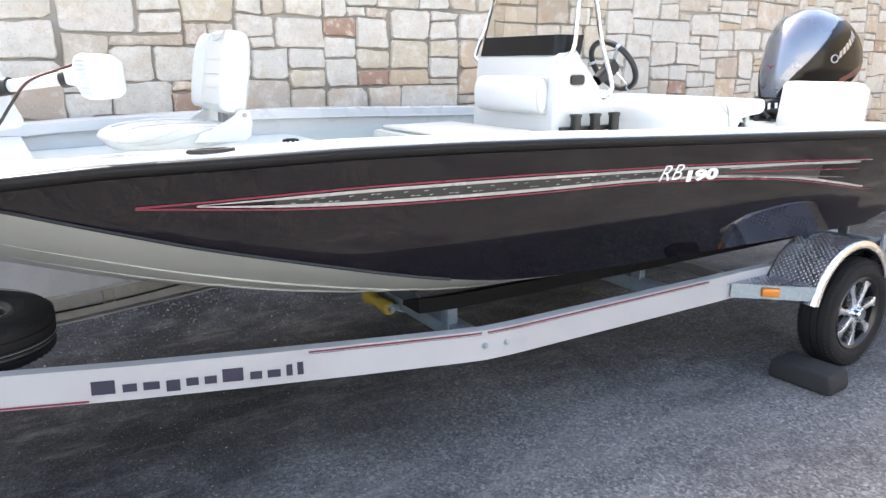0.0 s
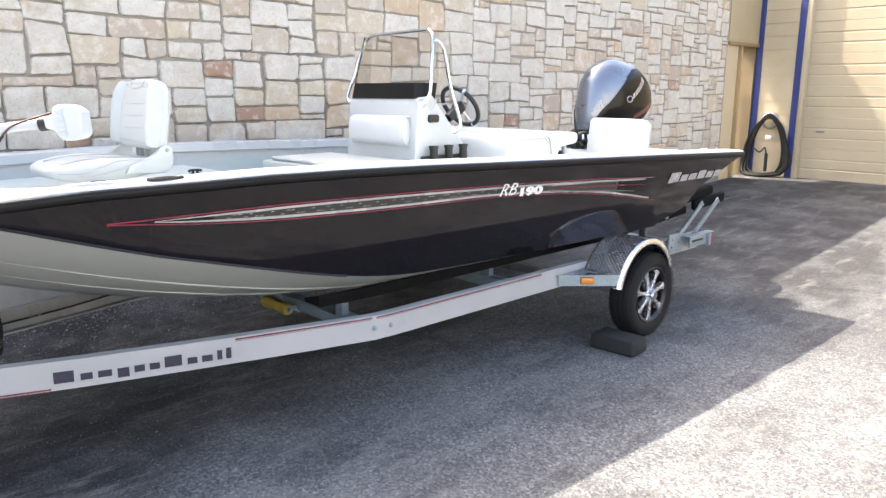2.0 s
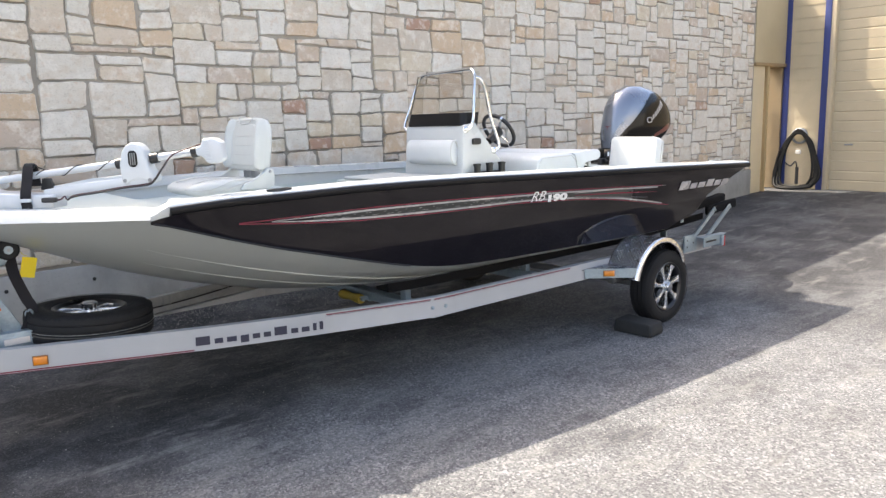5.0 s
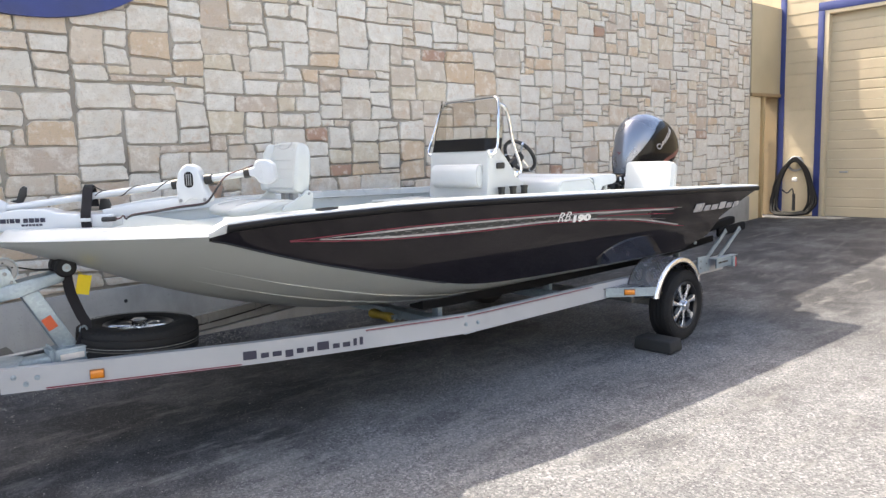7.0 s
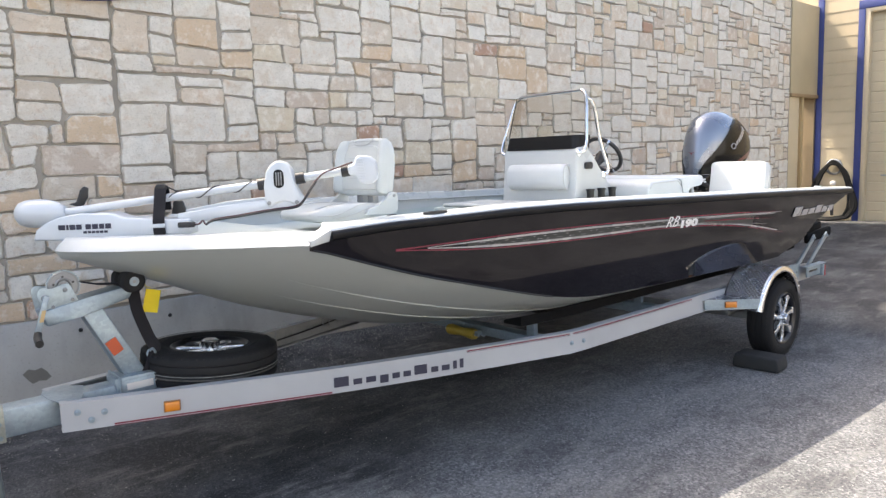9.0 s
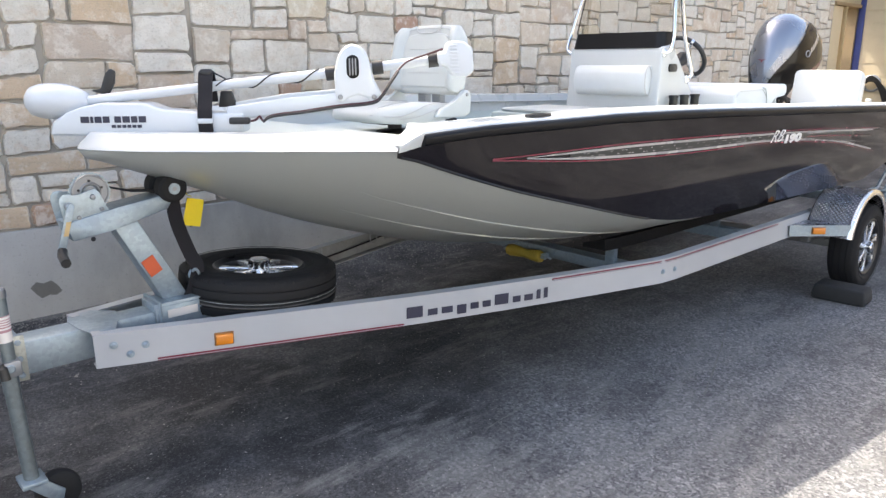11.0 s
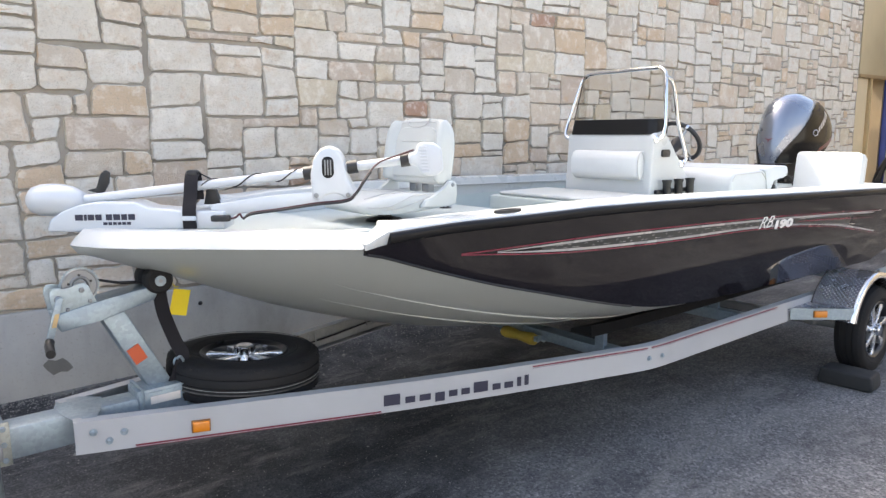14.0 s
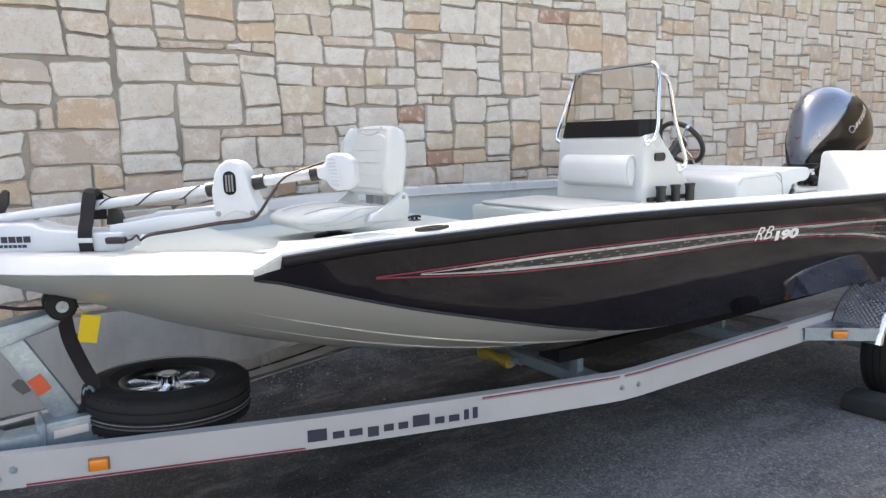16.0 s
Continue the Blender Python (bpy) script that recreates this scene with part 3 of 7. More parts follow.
box(bm, 0.02, 0.22, 0.61, 4.25, 3.88, 3.95, 0.004)
part("door_frame", bm, DOOR_PAINT, garage_door)
bm = nb()
box(bm, 0.12, 0.155, 3.88, 4.02, 0.98, 1.01, 0.006)
part("door_handle", bm, STEEL_DARK, garage_door, "dull steel lift handle")

# hose and spray wand hung on the siding
hose = thing("pressure_hose", pose(GX - 0.045, 4.755, 0.16), "coiled dark pressure-washer hose hung on the siding", "hose")
bm = nb()
lathe(bm, [(0.13, -0.03), (0.15, -0.02), (0.15, 0.02), (0.13, 0.03), (0.11, 0.0)], 24, pose(0.02, 0, 1.0, 0, 90, 0), closed=True)
part("hose_reel", bm, STEEL_DARK, hose, "grey metal hose hanger ring")
for k, (w, hgt, low) in enumerate(((0.34, 1.12, 0.03), (0.39, 1.08, 0.02), (0.30, 1.06, 0.06), (0.44, 1.05, 0.025), (0.365, 1.10, 0.045), (0.41, 1.11, 0.03))):
    bm = nb()
    tube(bm, smooth_line([(-0.01 * k, -w * 0.62, low + 0.03), (-0.02, -w * (0.92 + 0.05 * math.sin(5 * k)), 0.28), (-0.01, -w * (0.78 + 0.07 * math.sin(3 * k + 1)), 0.62), (-0.02, -w * 0.48, 0.93), (-0.03, 0, hgt), (-0.02, w * 0.48, 0.93), (-0.01, w * (0.85 + 0.06 * math.sin(4 * k)), 0.62), (-0.02, w * (1.08 + 0.12 * math.sin(7 * k + 2)), 0.28), (-0.02 * k - 0.03, w * 0.85, low + 0.03), (-0.05 - 0.03 * k, 0.03, low), (-0.01 * k, -w * 0.62, low + 0.03)], 6), 0.021, 8)
    part("hose_loop", bm, HOSE, hose)
bm = nb()
tube(bm, smooth_line([(-0.02, 0.0, 0.1), (-0.02, 0.0, 0.35), (-0.03, 0.03, 0.52), (-0.03, 0.12, 0.44), (-0.03, 0.22, 0.5)], 6), 0.014, 8)
rod(bm, (-0.02, 0, 0.1), (-0.02, 0, 0.42), 0.03)
part("spray_wand", bm, BLACK, hose, "black spray wand")
bm = nb()
box(bm, -0.035, 0.02, -0.05, 0.05, 0.66, 0.74, 0.02)
part("wall_bracket", bm, LABEL_WHITE, hose, "white wall bracket")


# ---------------------------------------------------------------- the boat
BOAT = pose(0, 3.22, 0, 0, 0, -0.8)       # bow towards -x, port side towards the camera
GU, GV = (0.13, 0.55, 1.2, 2.0, 2.9, 4.0, 5.19), (0.87, 0.94, 1.02, 1.09, 1.15, 1.21, 1.25)
ZU, ZZ = (0.13, 0.2, 0.5, 0.85, 1.2, 1.6, 2.05, 2.6, 3.3, 4.07, 5.2), (1.255, 1.297, 1.314, 1.319, 1.326, 1.323, 1.314, 1.297, 1.277, 1.254, 1.213)
CU, CV = (0.12, 0.41, 0.72, 1.08, 1.37, 1.6, 1.82, 2.07, 2.5, 3.2, 3.93, 5.2), (0.84, 0.845, 0.878, 0.913, 0.925, 0.926, 0.929, 0.936, 0.959, 0.993, 1.03, 1.04)
CZ = (1.235, 1.133, 1.033, 0.936, 0.858, 0.802, 0.760, 0.737, 0.727, 0.721, 0.718, 0.718)
CREASE = 0.95                                # height of the long bend pressed into the topside
KU, KZ = (-0.665, -0.584, -0.46, -0.2, 0.07, 0.38, 0.59, 0.81, 1.14, 1.5, 2.0, 4.4), (1.24, 1.187, 1.14, 1.04, 0.911, 0.80, 0.731, 0.671, 0.59, 0.535, 0.505, 0.50)
BOW = ((-0.665, 0.0), (-0.645, 0.07), (-0.60, 0.15), (-0.51, 0.26), (-0.40, 0.37), (-0.29, 0.47), (-0.10, 0.648), (0.05, 0.78), (0.12, 0.845))
STERN, TRANSOM = 5.19, 4.30


def soft(us, vs, u, w=0.1):
    """A table read with its corners rounded off."""
    return sum(pick(u + d * w, us, vs) for d in (-1, -0.5, 0, 0.5, 1)) / 5


def gun(u):
    return min(soft(GU, GV, u, 0.3), 0.848 + 0.5 * (u - 0.12)), pick(u, ZU, ZZ)


def chine(u):
    return soft(CU, CV, u, 0.15), soft(CU, CZ, u, 0.1)


def side(u, z):
    """Half width of the topside at station u and height z."""
    (gv, gz), (cv, cz) = gun(u), chine(u)
    k = min(max((gz - z) / max(gz - cz, 1e-4), 0), 1)
    kc = min(max((gz - CREASE) / max(gz - cz, 1e-4), 0.3), 0.93)
    out = 0.004 + 0.026 * min(max((u - 1.3) / 0.3, 0), 1)
    return gv * (1 - k) + cv * k + out * min(k / kc, (1 - k) / (1 - kc)) * min(1, (gz - cz) / 0.4)


def low(u):
    """Lower edge of the topside: the chine, then the rising cut under the stern overhang."""
    if u <= TRANSOM:
        return chine(u)[1]
    return pick(u, (TRANSOM, 4.59, 4.66, STERN), (0.733, 0.822, 0.975, 1.20))


boat = thing("boat", BOAT, "aluminium-grey and dark fishing boat with white deck on its trailer", "boat")
us = [0.125, 0.16, 0.2] + np.linspace(0.27, TRANSOM, 48).tolist() + [TRANSOM + 0.002] + [4.40, 4.50, 4.588, 4.61, 4.64, 4.662] + np.linspace(4.72, STERN, 8).tolist()
for sg, nm in ((-1, "hull_side"), (1, "hull_side")):
    bm = nb()
    rows = []
    for u in us:
        gv, gz = gun(u)
        lo_ = low(u)
        zc = max(CREASE, lo_ + 0.06 * (gz - lo_))
        levels = [gz + (zc + 0.006 - gz) * k / 5 for k in range(6)] + [zc - 0.006 + (lo_ - zc + 0.006) * k / 5 for k in range(6)]
        rows.append([bm.verts.new((u, sg * side(u, z), z)) for z in levels])
    for a, b in zip(rows, rows[1:]):
        for i in range(11):
            bm.faces.new((a[i], a[i + 1], b[i + 1], b[i]))
    part(nm, bm, HULL, boat, "glossy black metallic hull side", 60)

# grey bow and bottom, ruled from chine to keel
edge = [(u, v, 1.246 - 0.005 * i / 8) for i, (u, v) in enumerate(BOW)] + [(u, *chine(u)) for u in np.linspace(0.2, TRANSOM, 46)]
keel_at = lambda u: pick(u, (-0.665, -0.60, -0.4, -0.1, 0.12, 0.6, 1.5, TRANSOM), (-0.665, -0.585, -0.33, 0.02, 0.28, 0.72, 1.55, TRANSOM))


def bottom(i, f_, sg=-1):
    """Point of the bottom: f_ 0 at the chine, 1 at the keel."""
    u, v, z = edge[i]
    k = keel_at(u)
    kz = soft(KU, KZ, k, 0.12) if i else z
    bulge = 0.045 * math.sin(math.pi * f_) * min(1, max(0, (z - kz) / 0.25))
    return Vector((u + (k - u) * f_, sg * (v * (1 - f_) + bulge * 0.7), z + (kz - z) * f_ - bulge * 0.6))


bm = nb()
rows = []
for i in range(len(edge)):
    rows.append([bm.verts.new(bottom(i, k / 8, -1)) for k in range(9)] + [bm.verts.new(bottom(i, 1 - k / 8, 1)) for k in range(1, 9)])
for a, b in zip(rows, rows[1:]):
    for i in range(16):
        bm.faces.new((a[i], a[i + 1], b[i + 1], b[i]))
bmesh.ops.remove_doubles(bm, verts=bm.verts, dist=0.0008)
part("hull_bottom", bm, HULL_GREY, boat, "pale grey hull bottom and bow", 60)
for sg in (-1, 1):
    for f0, i0, f1 in ((0.40, 8, 0.36), (0.66, 8, 0.62)):
        bm = nb()
        line = [bottom(i, f0 + (f1 - f0) * i / 40, sg) + Vector((0, sg * 0.001, -0.001)) for i in range(i0, 44)]
        tube(bm, line, [0.0004 + 0.004 * min(1, j / 10) for j in range(len(line))], 6)
        part("strake", bm, HULL_GREY, boat)
    bm = nb()
    line = [Vector((u, sg * (chine(u)[0] + 0.003), chine(u)[1])) for u in np.linspace(0.14, 1.62, 24)]
    tube(bm, line, 0.006, 6)
    part("chine_edge", bm, BLACK, boat, "dark chine moulding")

# stern: overhang faces, transom and motor well
bm = nb()
for sg in (-1, 1):
    line = [TRANSOM + 0.003, 4.45, 4.588, 4.662, 4.80, 4.95, 5.08, STERN]
    n_ = len(line) - 1
    rows = []
    for u in line:
        z = low(u)
        rows.append([bm.verts.new((u, sg * 0.40, z)), bm.verts.new((u, sg * side(u, z), z))])
    for a, b in zip(rows, rows[1:]):
        bm.faces.new((a[0], a[1], b[1], b[0]))
    for k in range(n_):
        u0, u1 = rows[k][0].co.x, rows[k + 1][0].co.x
        bm.faces.new((rows[k][0], rows[k + 1][0], bm.verts.new((u1, sg * 0.40, 1.2)), bm.verts.new((u0, sg * 0.40, 1.2))))
    cv, cz = chine(TRANSOM)
    bm.faces.new([bm.verts.new(p) for p in ((TRANSOM, 0, 0.5), (TRANSOM, sg * cv, cz), (TRANSOM, sg * side(TRANSOM + 0.01, 0.74), 0.74), (TRANSOM, 0, 0.74))])
box(bm, TRANSOM, 4.66, -0.40, 0.40, 0.72, 1.12)
part("transom", bm, HULL, boat, "black stern faces and motor well", 30)

# white cap along the gunwale and round the bow
outline = [(u, -gun(u)[0], gun(u)[1]) for u in np.linspace(STERN, 0.21, 46)]
outline += [(0.165, -0.872, 1.275)] + [(u, -v, 1.247 - 0.004 * (i / 8)) for i, (u, v) in enumerate(BOW)][::-1]
outline += [(u, -v, z) for u, v, z in outline[-2::-1]]
pts = [Vector(p) for p in outline]


PLATFORM_END, PLATFORM_Z, DECK_Z = 0.22, 1.270, 1.20


def cap_ring(i):
    p = pts[i]
    d = pts[min(i + 1, len(pts) - 1)] - pts[max(i - 1, 0)]
    n_ = Vector((d.y, -d.x, 0)).normalized()          # inwards
    if n_.dot(Vector((2.2, 0, 0)) - p) < 0:
        n_ = -n_
    f_ = min(max((0.35 - p.x) / 0.35, 0), 1)            # 1 at the bow
    n_ = (n_ * (1 - 0.35 * f_) + Vector((0.8, -0.5 * (1 if p.y > 0 else -1) * min(1, abs(p.y) * 3), 0)) * 0.35 * f_).normalized()
    inz = PLATFORM_Z if p.x < PLATFORM_END else DECK_Z
    prof = ((0.0, 0.0), (0.001 + 0.010 * f_, 0.008 + 0.008 * f_), (0.008 + 0.034 * f_, 0.014 + 0.032 * f_), (0.03 + 0.018 * f_, 0.017 + 0.036 * f_), (0.15, 0.018 + 0.036 * f_), (0.172, 0.012 + 0.034 * f_))
    ring = [p + n_ * a + Vector((0, 0, b)) for a, b in prof]
    last = ring[-1]
    for a, z in ((0.004, max(last.z - 0.050, inz + 0.004)), (-0.022, max(last.z - 0.056, inz + 0.002)), (-0.018, inz)):
        ring.append(Vector((last.x, last.y, z)) + n_ * a)
    return ring


bm = nb()
rings = [cap_ring(i) for i in range(len(pts))]
loft(bm, rings, False, False)
cap = part("gunwale_cap", bm, WHITE_GEL, boat, "glossy white gunwale cap", 50)
for sg in (-1, 1):                                        # stern end of the cap
    bm = nb()
    ring = rings[0] if sg < 0 else rings[-1]
    bm.faces.new([bm.verts.new(p) for p in ring])
    bm.faces.new([bm.verts.new(p) for p in (ring[0], ring[-1], (ring[-1].x, ring[-1].y, low(STERN)), (ring[0].x, ring[0].y, low(STERN)))])
    part("cap_end", bm, WHITE_GEL, boat)

# black rub rail under the cap
for sg in (-1, 1):
    bm = nb()
    rr = []
    for u in [0.205, 0.215] + np.linspace(0.27, STERN, 50).tolist():
        gv, gz = gun(u)
        h = 0.037
        rr.append([Vector((u, sg * (gv + a), gz + b)) for a, b in ((0.0, 0.004), (0.010, 0.0), (0.014, -0.010), (0.012, -h * 0.75), (0.004, -h), (-0.01, -h), (-0.01, 0.0))])
    loft(bm, rr)
    part("rub_rail", bm, BLACK_GLOSS, boat, "black rub rail", 50)
    bm = nb()                                            # white corner between the bow and the rail
    rows = []
    for k in range(13):
        u = 0.122 + 0.083 * k / 12
        z0, z1 = 1.238 + 0.018 * k / 12, gun(u)[1] + 0.010
        rows.append([bm.verts.new((u, sg * (side(u, z0 + (z1 - z0) * j / 6) + 0.006 + 0.003 * (k < 5)), z0 + (z1 - z0) * j / 6)) for j in range(7)])
        rows[-1].append(bm.verts.new((u, sg * (side(u, z1) - 0.075), z1 + 0.003)))
    for a, b in zip(rows, rows[1:]):
        for j in range(7):
            bm.faces.new((a[j], a[j + 1], b[j + 1], b[j]))
    part("cap_corner", bm, WHITE_GEL, boat, "", 50)

# decks and cockpit
inner = [r[-1] for r in rings]
half = len(inner) // 2 + 1
port = inner[:half]                                        # stern to bow
bm = nb()
stations = [p for p in port if p.x < 1.72]
rows = []
for p, q in zip(stations, stations[1:] + [None]):
    rows.append([bm.verts.new((p.x, p.y * k, p.z)) for k in (1, 0.5, 0, -0.5, -1)])
    if q is not None and q.z > p.z + 0.02:                 # riser of the bow platform
        rows.append([bm.verts.new((p.x - 0.006, p.y * k, q.z)) for k in (1, 0.5, 0, -0.5, -1)])
for a, b in zip(rows, rows[1:]):
    for i in range(4):
        bm.faces.new((a[i], a[i + 1], b[i + 1], b[i]))
lip = rows[0]
low_ = [bm.verts.new((v.co.x + 0.01, v.co.y, 0.98)) for v in lip]
for i in range(4):
    bm.faces.new((lip[i], lip[i + 1], low_[i + 1], low_[i]))
part("fore_deck", bm, DECK, boat, "white non-skid casting deck", 30)
bm = nb()
ps = [p for p in port if 1.6 < p.x < 4.15]
rows = [[bm.verts.new((p.x, p.y, 1.20)), bm.verts.new((p.x, p.y * 0.97, 0.98)), bm.verts.new((p.x, 0, 0.98)), bm.verts.new((p.x, -p.y * 0.97, 0.98)), bm.verts.new((p.x, -p.y, 1.20))] for p in ps]
for a, b in zip(rows, rows[1:]):
    for i in range(4):
        bm.faces.new((a[i], a[i + 1], b[i + 1], b[i]))
part("cockpit_liner", bm, DECK, boat, "", 30)
bm = nb()
ps = [p for p in port if p.x > 4.05]
rows = [[bm.verts.new((p.x, p.y * k, 1.20)) for k in (1, 0.36)] for p in ps]
rows2 = [[bm.verts.new((p.x, -p.y * k, 1.20)) for k in (1, 0.36)] for p in ps]
for rw in (rows, rows2):
    for a, b in zip(rw, rw[1:]):
        bm.faces.new((a[0], a[1], b[1], b[0]))
box(bm, 4.07, 4.66, -0.43, 0.43, 1.0, 1.2)
box(bm, 4.05, 4.07, -1.0, 1.0, 0.98, 1.2)
part("aft_deck", bm, DECK, boat, "", 30)
bm = nb()
for sg in (-1, 1):
    tube(bm, [(u, sg * (gun(u)[0] - 0.178), gun(u)[1] - 0.036) for u in np.linspace(0.3, 4.0, 40)], 0.005, 6)
part("cap_joint", bm, PIPING, boat, "grey cap joint line")

# fittings let into the deck and cap
for u, v, w, l_ in ((0.775, -0.925, 0.022, 0.075),):
    bm = nb()
    zz = gun(u)[1] + 0.0175
    lathe(bm, [(0.0, 0.004), (0.6, 0.004), (0.62, 0.010), (0.95, 0.010), (1.0, 0.0)], 28, Matrix.Translation((u, v, zz)) @ Matrix.Diagonal((l_, w * 1.3, 1, 1)))
    part("deck_fitting", bm, BLACK, boat, "black oval deck fitting")
bm = nb()
for du in (-0.018, 0.018):
    rod(bm, (1.48 + du, 0.33, DECK_Z), (1.48 + du * 0.6, 0.33, DECK_Z + 0.018), 0.007)
tube(bm, smooth_line([(1.440, 0.33, DECK_Z + 0.018), (1.46, 0.33, DECK_Z + 0.023), (1.50, 0.33, DECK_Z + 0.023), (1.520, 0.33, DECK_Z + 0.018)], 4), 0.007, 8)
lathe(bm, [(0.0, 0.004), (0.034, 0.004), (0.038, 0.0)], 18, Matrix.Translation((1.48, 0.33, DECK_Z + 0.001)))
part("cleat", bm, BLACK, boat, "black pull-up cleat")
bm = nb()
box(bm, 2.04, 2.57, -0.55, 0.55, 0.985, 1.232, 0.02)
part("deck_hatch", bm, DECK, boat, "white raised cooler box hatch")
bm = nb()
box(bm, 2.07, 2.54, -0.48, 0.48, 1.233, 1.258, 0.011, 3)
pad = part("hatch_pad", bm, VINYL_GREY, boat, "pale grey vinyl pad on the cooler hatch")
bm = nb()
tube(bm, [(2.069, -0.475, 1.247), (2.069, 0.475, 1.247)], 0.004, 6)
tube(bm, [(2.075, -0.481, 1.247), (2.535, -0.481, 1.247)], 0.004, 6)
part("piping", bm, PIPING, pad, "grey piping")
bm = nb()
rod(bm, (STERN - 0.42, -1.13, 1.235), (STERN - 0.42, -1.13, 1.258), 0.026)
part("rod_plug", bm, WHITE_GEL, boat)


# side graphics: bands that follow the topside
def band(name, mat, us_, z0, z1, off=0.0025, label=""):
    for sg in (-1, 1):
        bm = nb()
        rw = []
        for u in us_:
            a, b = z0(u), z1(u)
            rw.append([bm.verts.new((u, sg * (side(u, a + (b - a) * k / 2) + off), a + (b - a) * k / 2)) for k in range(3)])
        for a, b in zip(rw, rw[1:]):
            for i in range(2):
                bm.faces.new((a[i], a[i + 1], b[i + 1], b[i]))
        part(name, bm, mat, boat, label, 60)


TOPU, TOPZ = (0.55, 0.85, 1.2, 1.6, 2.0, 2.4, 2.7, 3.1, 3.5, 3.9), (1.184, 1.191, 1.198, 1.197, 1.191, 1.181, 1.174, 1.158, 1.142, 1.116)
BOTU, BOTZ = (0.55, 0.85, 1.2, 1.6, 1.9, 2.4, 2.6, 3.05, 3.45, 3.8, 4.1), (1.179, 1.147, 1.124, 1.118, 1.113, 1.113, 1.106, 1.082, 1.042, 0.985, 0.935)
topz = lambda u: soft(TOPU, TOPZ, u, 0.15)
botz = lambda u: soft(BOTU, BOTZ, u, 0.15)
taper = lambda u, a, b, w: w * min(1, max(0.05, (u - a) / 0.5)) * min(1, max(0.05, (b - u) / 0.6))
U1 = np.linspace(0.55, 3.95, 70)
U2 = np.linspace(0.55, 4.1, 70)
band("stripe_red", DECAL_RED, U1, lambda u: topz(u) - 0.0065, topz, label="thin red stripe")
band("stripe_red", DECAL_RED, U2, botz, lambda u: botz(u) + 0.006, label="thin red stripe")
band("stripe_fill", DECAL_DARK, np.linspace(0.95, 3.6, 50), lambda u: botz(u) + 0.010, lambda u: topz(u) - 0.011, 0.002, "black checkered band")
band("stripe_silver", DECAL_SILVER, np.linspace(0.72, 3.9, 60), lambda u: topz(u) - 0.010 - taper(u, 0.6, 4.3, 0.012), lambda u: topz(u) - 0.011, 0.003, "silver stripe")
band("stripe_silver", DECAL_SILVER, np.linspace(0.72, 4.0, 60), lambda u: botz(u) + 0.010, lambda u: botz(u) + 0.011 + taper(u, 0.6, 4.4, 0.011), 0.003, "silver stripe")
for k in range(3):                                         # swept tails aft of the lettering
    band("stripe_tail", (DECAL_SILVER, DECAL_RED, DECAL_FADE)[k], np.linspace(2.95, 4.0 - 0.1 * k, 30), lambda u, k=k: 1.135 - 0.016 * k - (u - 2.95) * (0.025 + 0.03 * k), lambda u, k=k: 1.135 - 0.016 * k - (u - 2.95) * (0.025 + 0.03 * k) + taper(u, 2.7, 4.1, 0.008), 0.0035)
rnd = random.Random(3)
for sg in (-1, 1):                                         # chequer flecks inside the band
    bm = nb()
    for u in np.arange(1.0, 2.5, 0.048):
        for k in range(2 if rnd.random() < 0.6 else 1):
            zc = botz(u) + (topz(u) - botz(u)) * (0.40 + 0.2 * ((k + int(u / 0.055)) % 2))
            uu = u + 0.026 * k
            q = [(uu, zc - 0.002), (uu + 0.016, zc - 0.001), (uu + 0.018, zc + 0.001), (uu + 0.002, zc + 0.001)]
            bm.faces.new([bm.verts.new((a, sg * (side(a, b) + 0.0045), b)) for a, b in q])
    tagged(part("chequer", bm, DECAL_SILVER, boat, "", 0), kind="stuff")


def on_side(u, z, sg=-1, off=0.005):
    """A frame on the topside: x along it, y up it, z out of it."""
    p = Vector((u, sg * (side(u, z) + off), z))
    a = Vector((u + 0.1, sg * (side(u + 0.1, z) + off), z)) - p
    up_ = Vector((u, sg * (side(u, z + 0.05) + off), z + 0.05)) - p
    x = a.normalized() if sg < 0 else -a.normalized()
    nrm = x.cross(up_).normalized()
    y = nrm.cross(x)
    return Matrix.Translation(p) @ Matrix((x, y, nrm)).transposed().to_4x4()


lettering("model_letters", "RB", 0.100, DECAL_WHITE, boat, on_side(2.588, 1.142) @ Matrix.Diagonal((1.12, 1, 1, 1)), -0.001, 0.35, 0.001, "white script letters")
lettering("model_number", "190", 0.064, DECAL_WHITE, boat, on_side(2.772, 1.121) @ Matrix.Diagonal((2.1, 1, 1, 1)), 0.0035, 0.0, 0.001, "bold white numerals")
# maker's word near the stern, as plain silver shapes
m_ = on_side(4.55, 1.078)
x = -0.36
for w, h in ((0.13, 0.072), (0.09, 0.048), (0.10, 0.048), (0.10, 0.062), (0.09, 0.048), (0.09, 0.05)):
    bm = nb()
    prism(bm, [(x, -0.028), (x + w, -0.028), (x + w + h * 0.25, -0.028 + h), (x + h * 0.25, -0.028 + h)], 0, 0.003, "z", 0.001, 1, m_)
    part("maker_bar", bm, DECAL_SILVER, boat, "silver bar of a word mark")
    x += w + 0.022


# ---------------------------------------------------------------- the trailer
trailer = thing("boat_trailer", BOAT, "single-axle boat trailer of white-painted beams and galvanised steel", "trailer")
BEAM_H = 0.126


def beam_line(sg):
    pts_ = [(-0.755, 0.212), (0.40, 0.549), (1.10, 0.752), (1.70, 0.925), (1.78, 0.944), (1.90, 0.952), (5.12, 0.955)]
    tops = [0.616, 0.577, 0.567, 0.567, 0.567, 0.566, 0.552]
    return [Vector((u, sg * v, z)) for (u, v), z in zip(pts_, tops)]


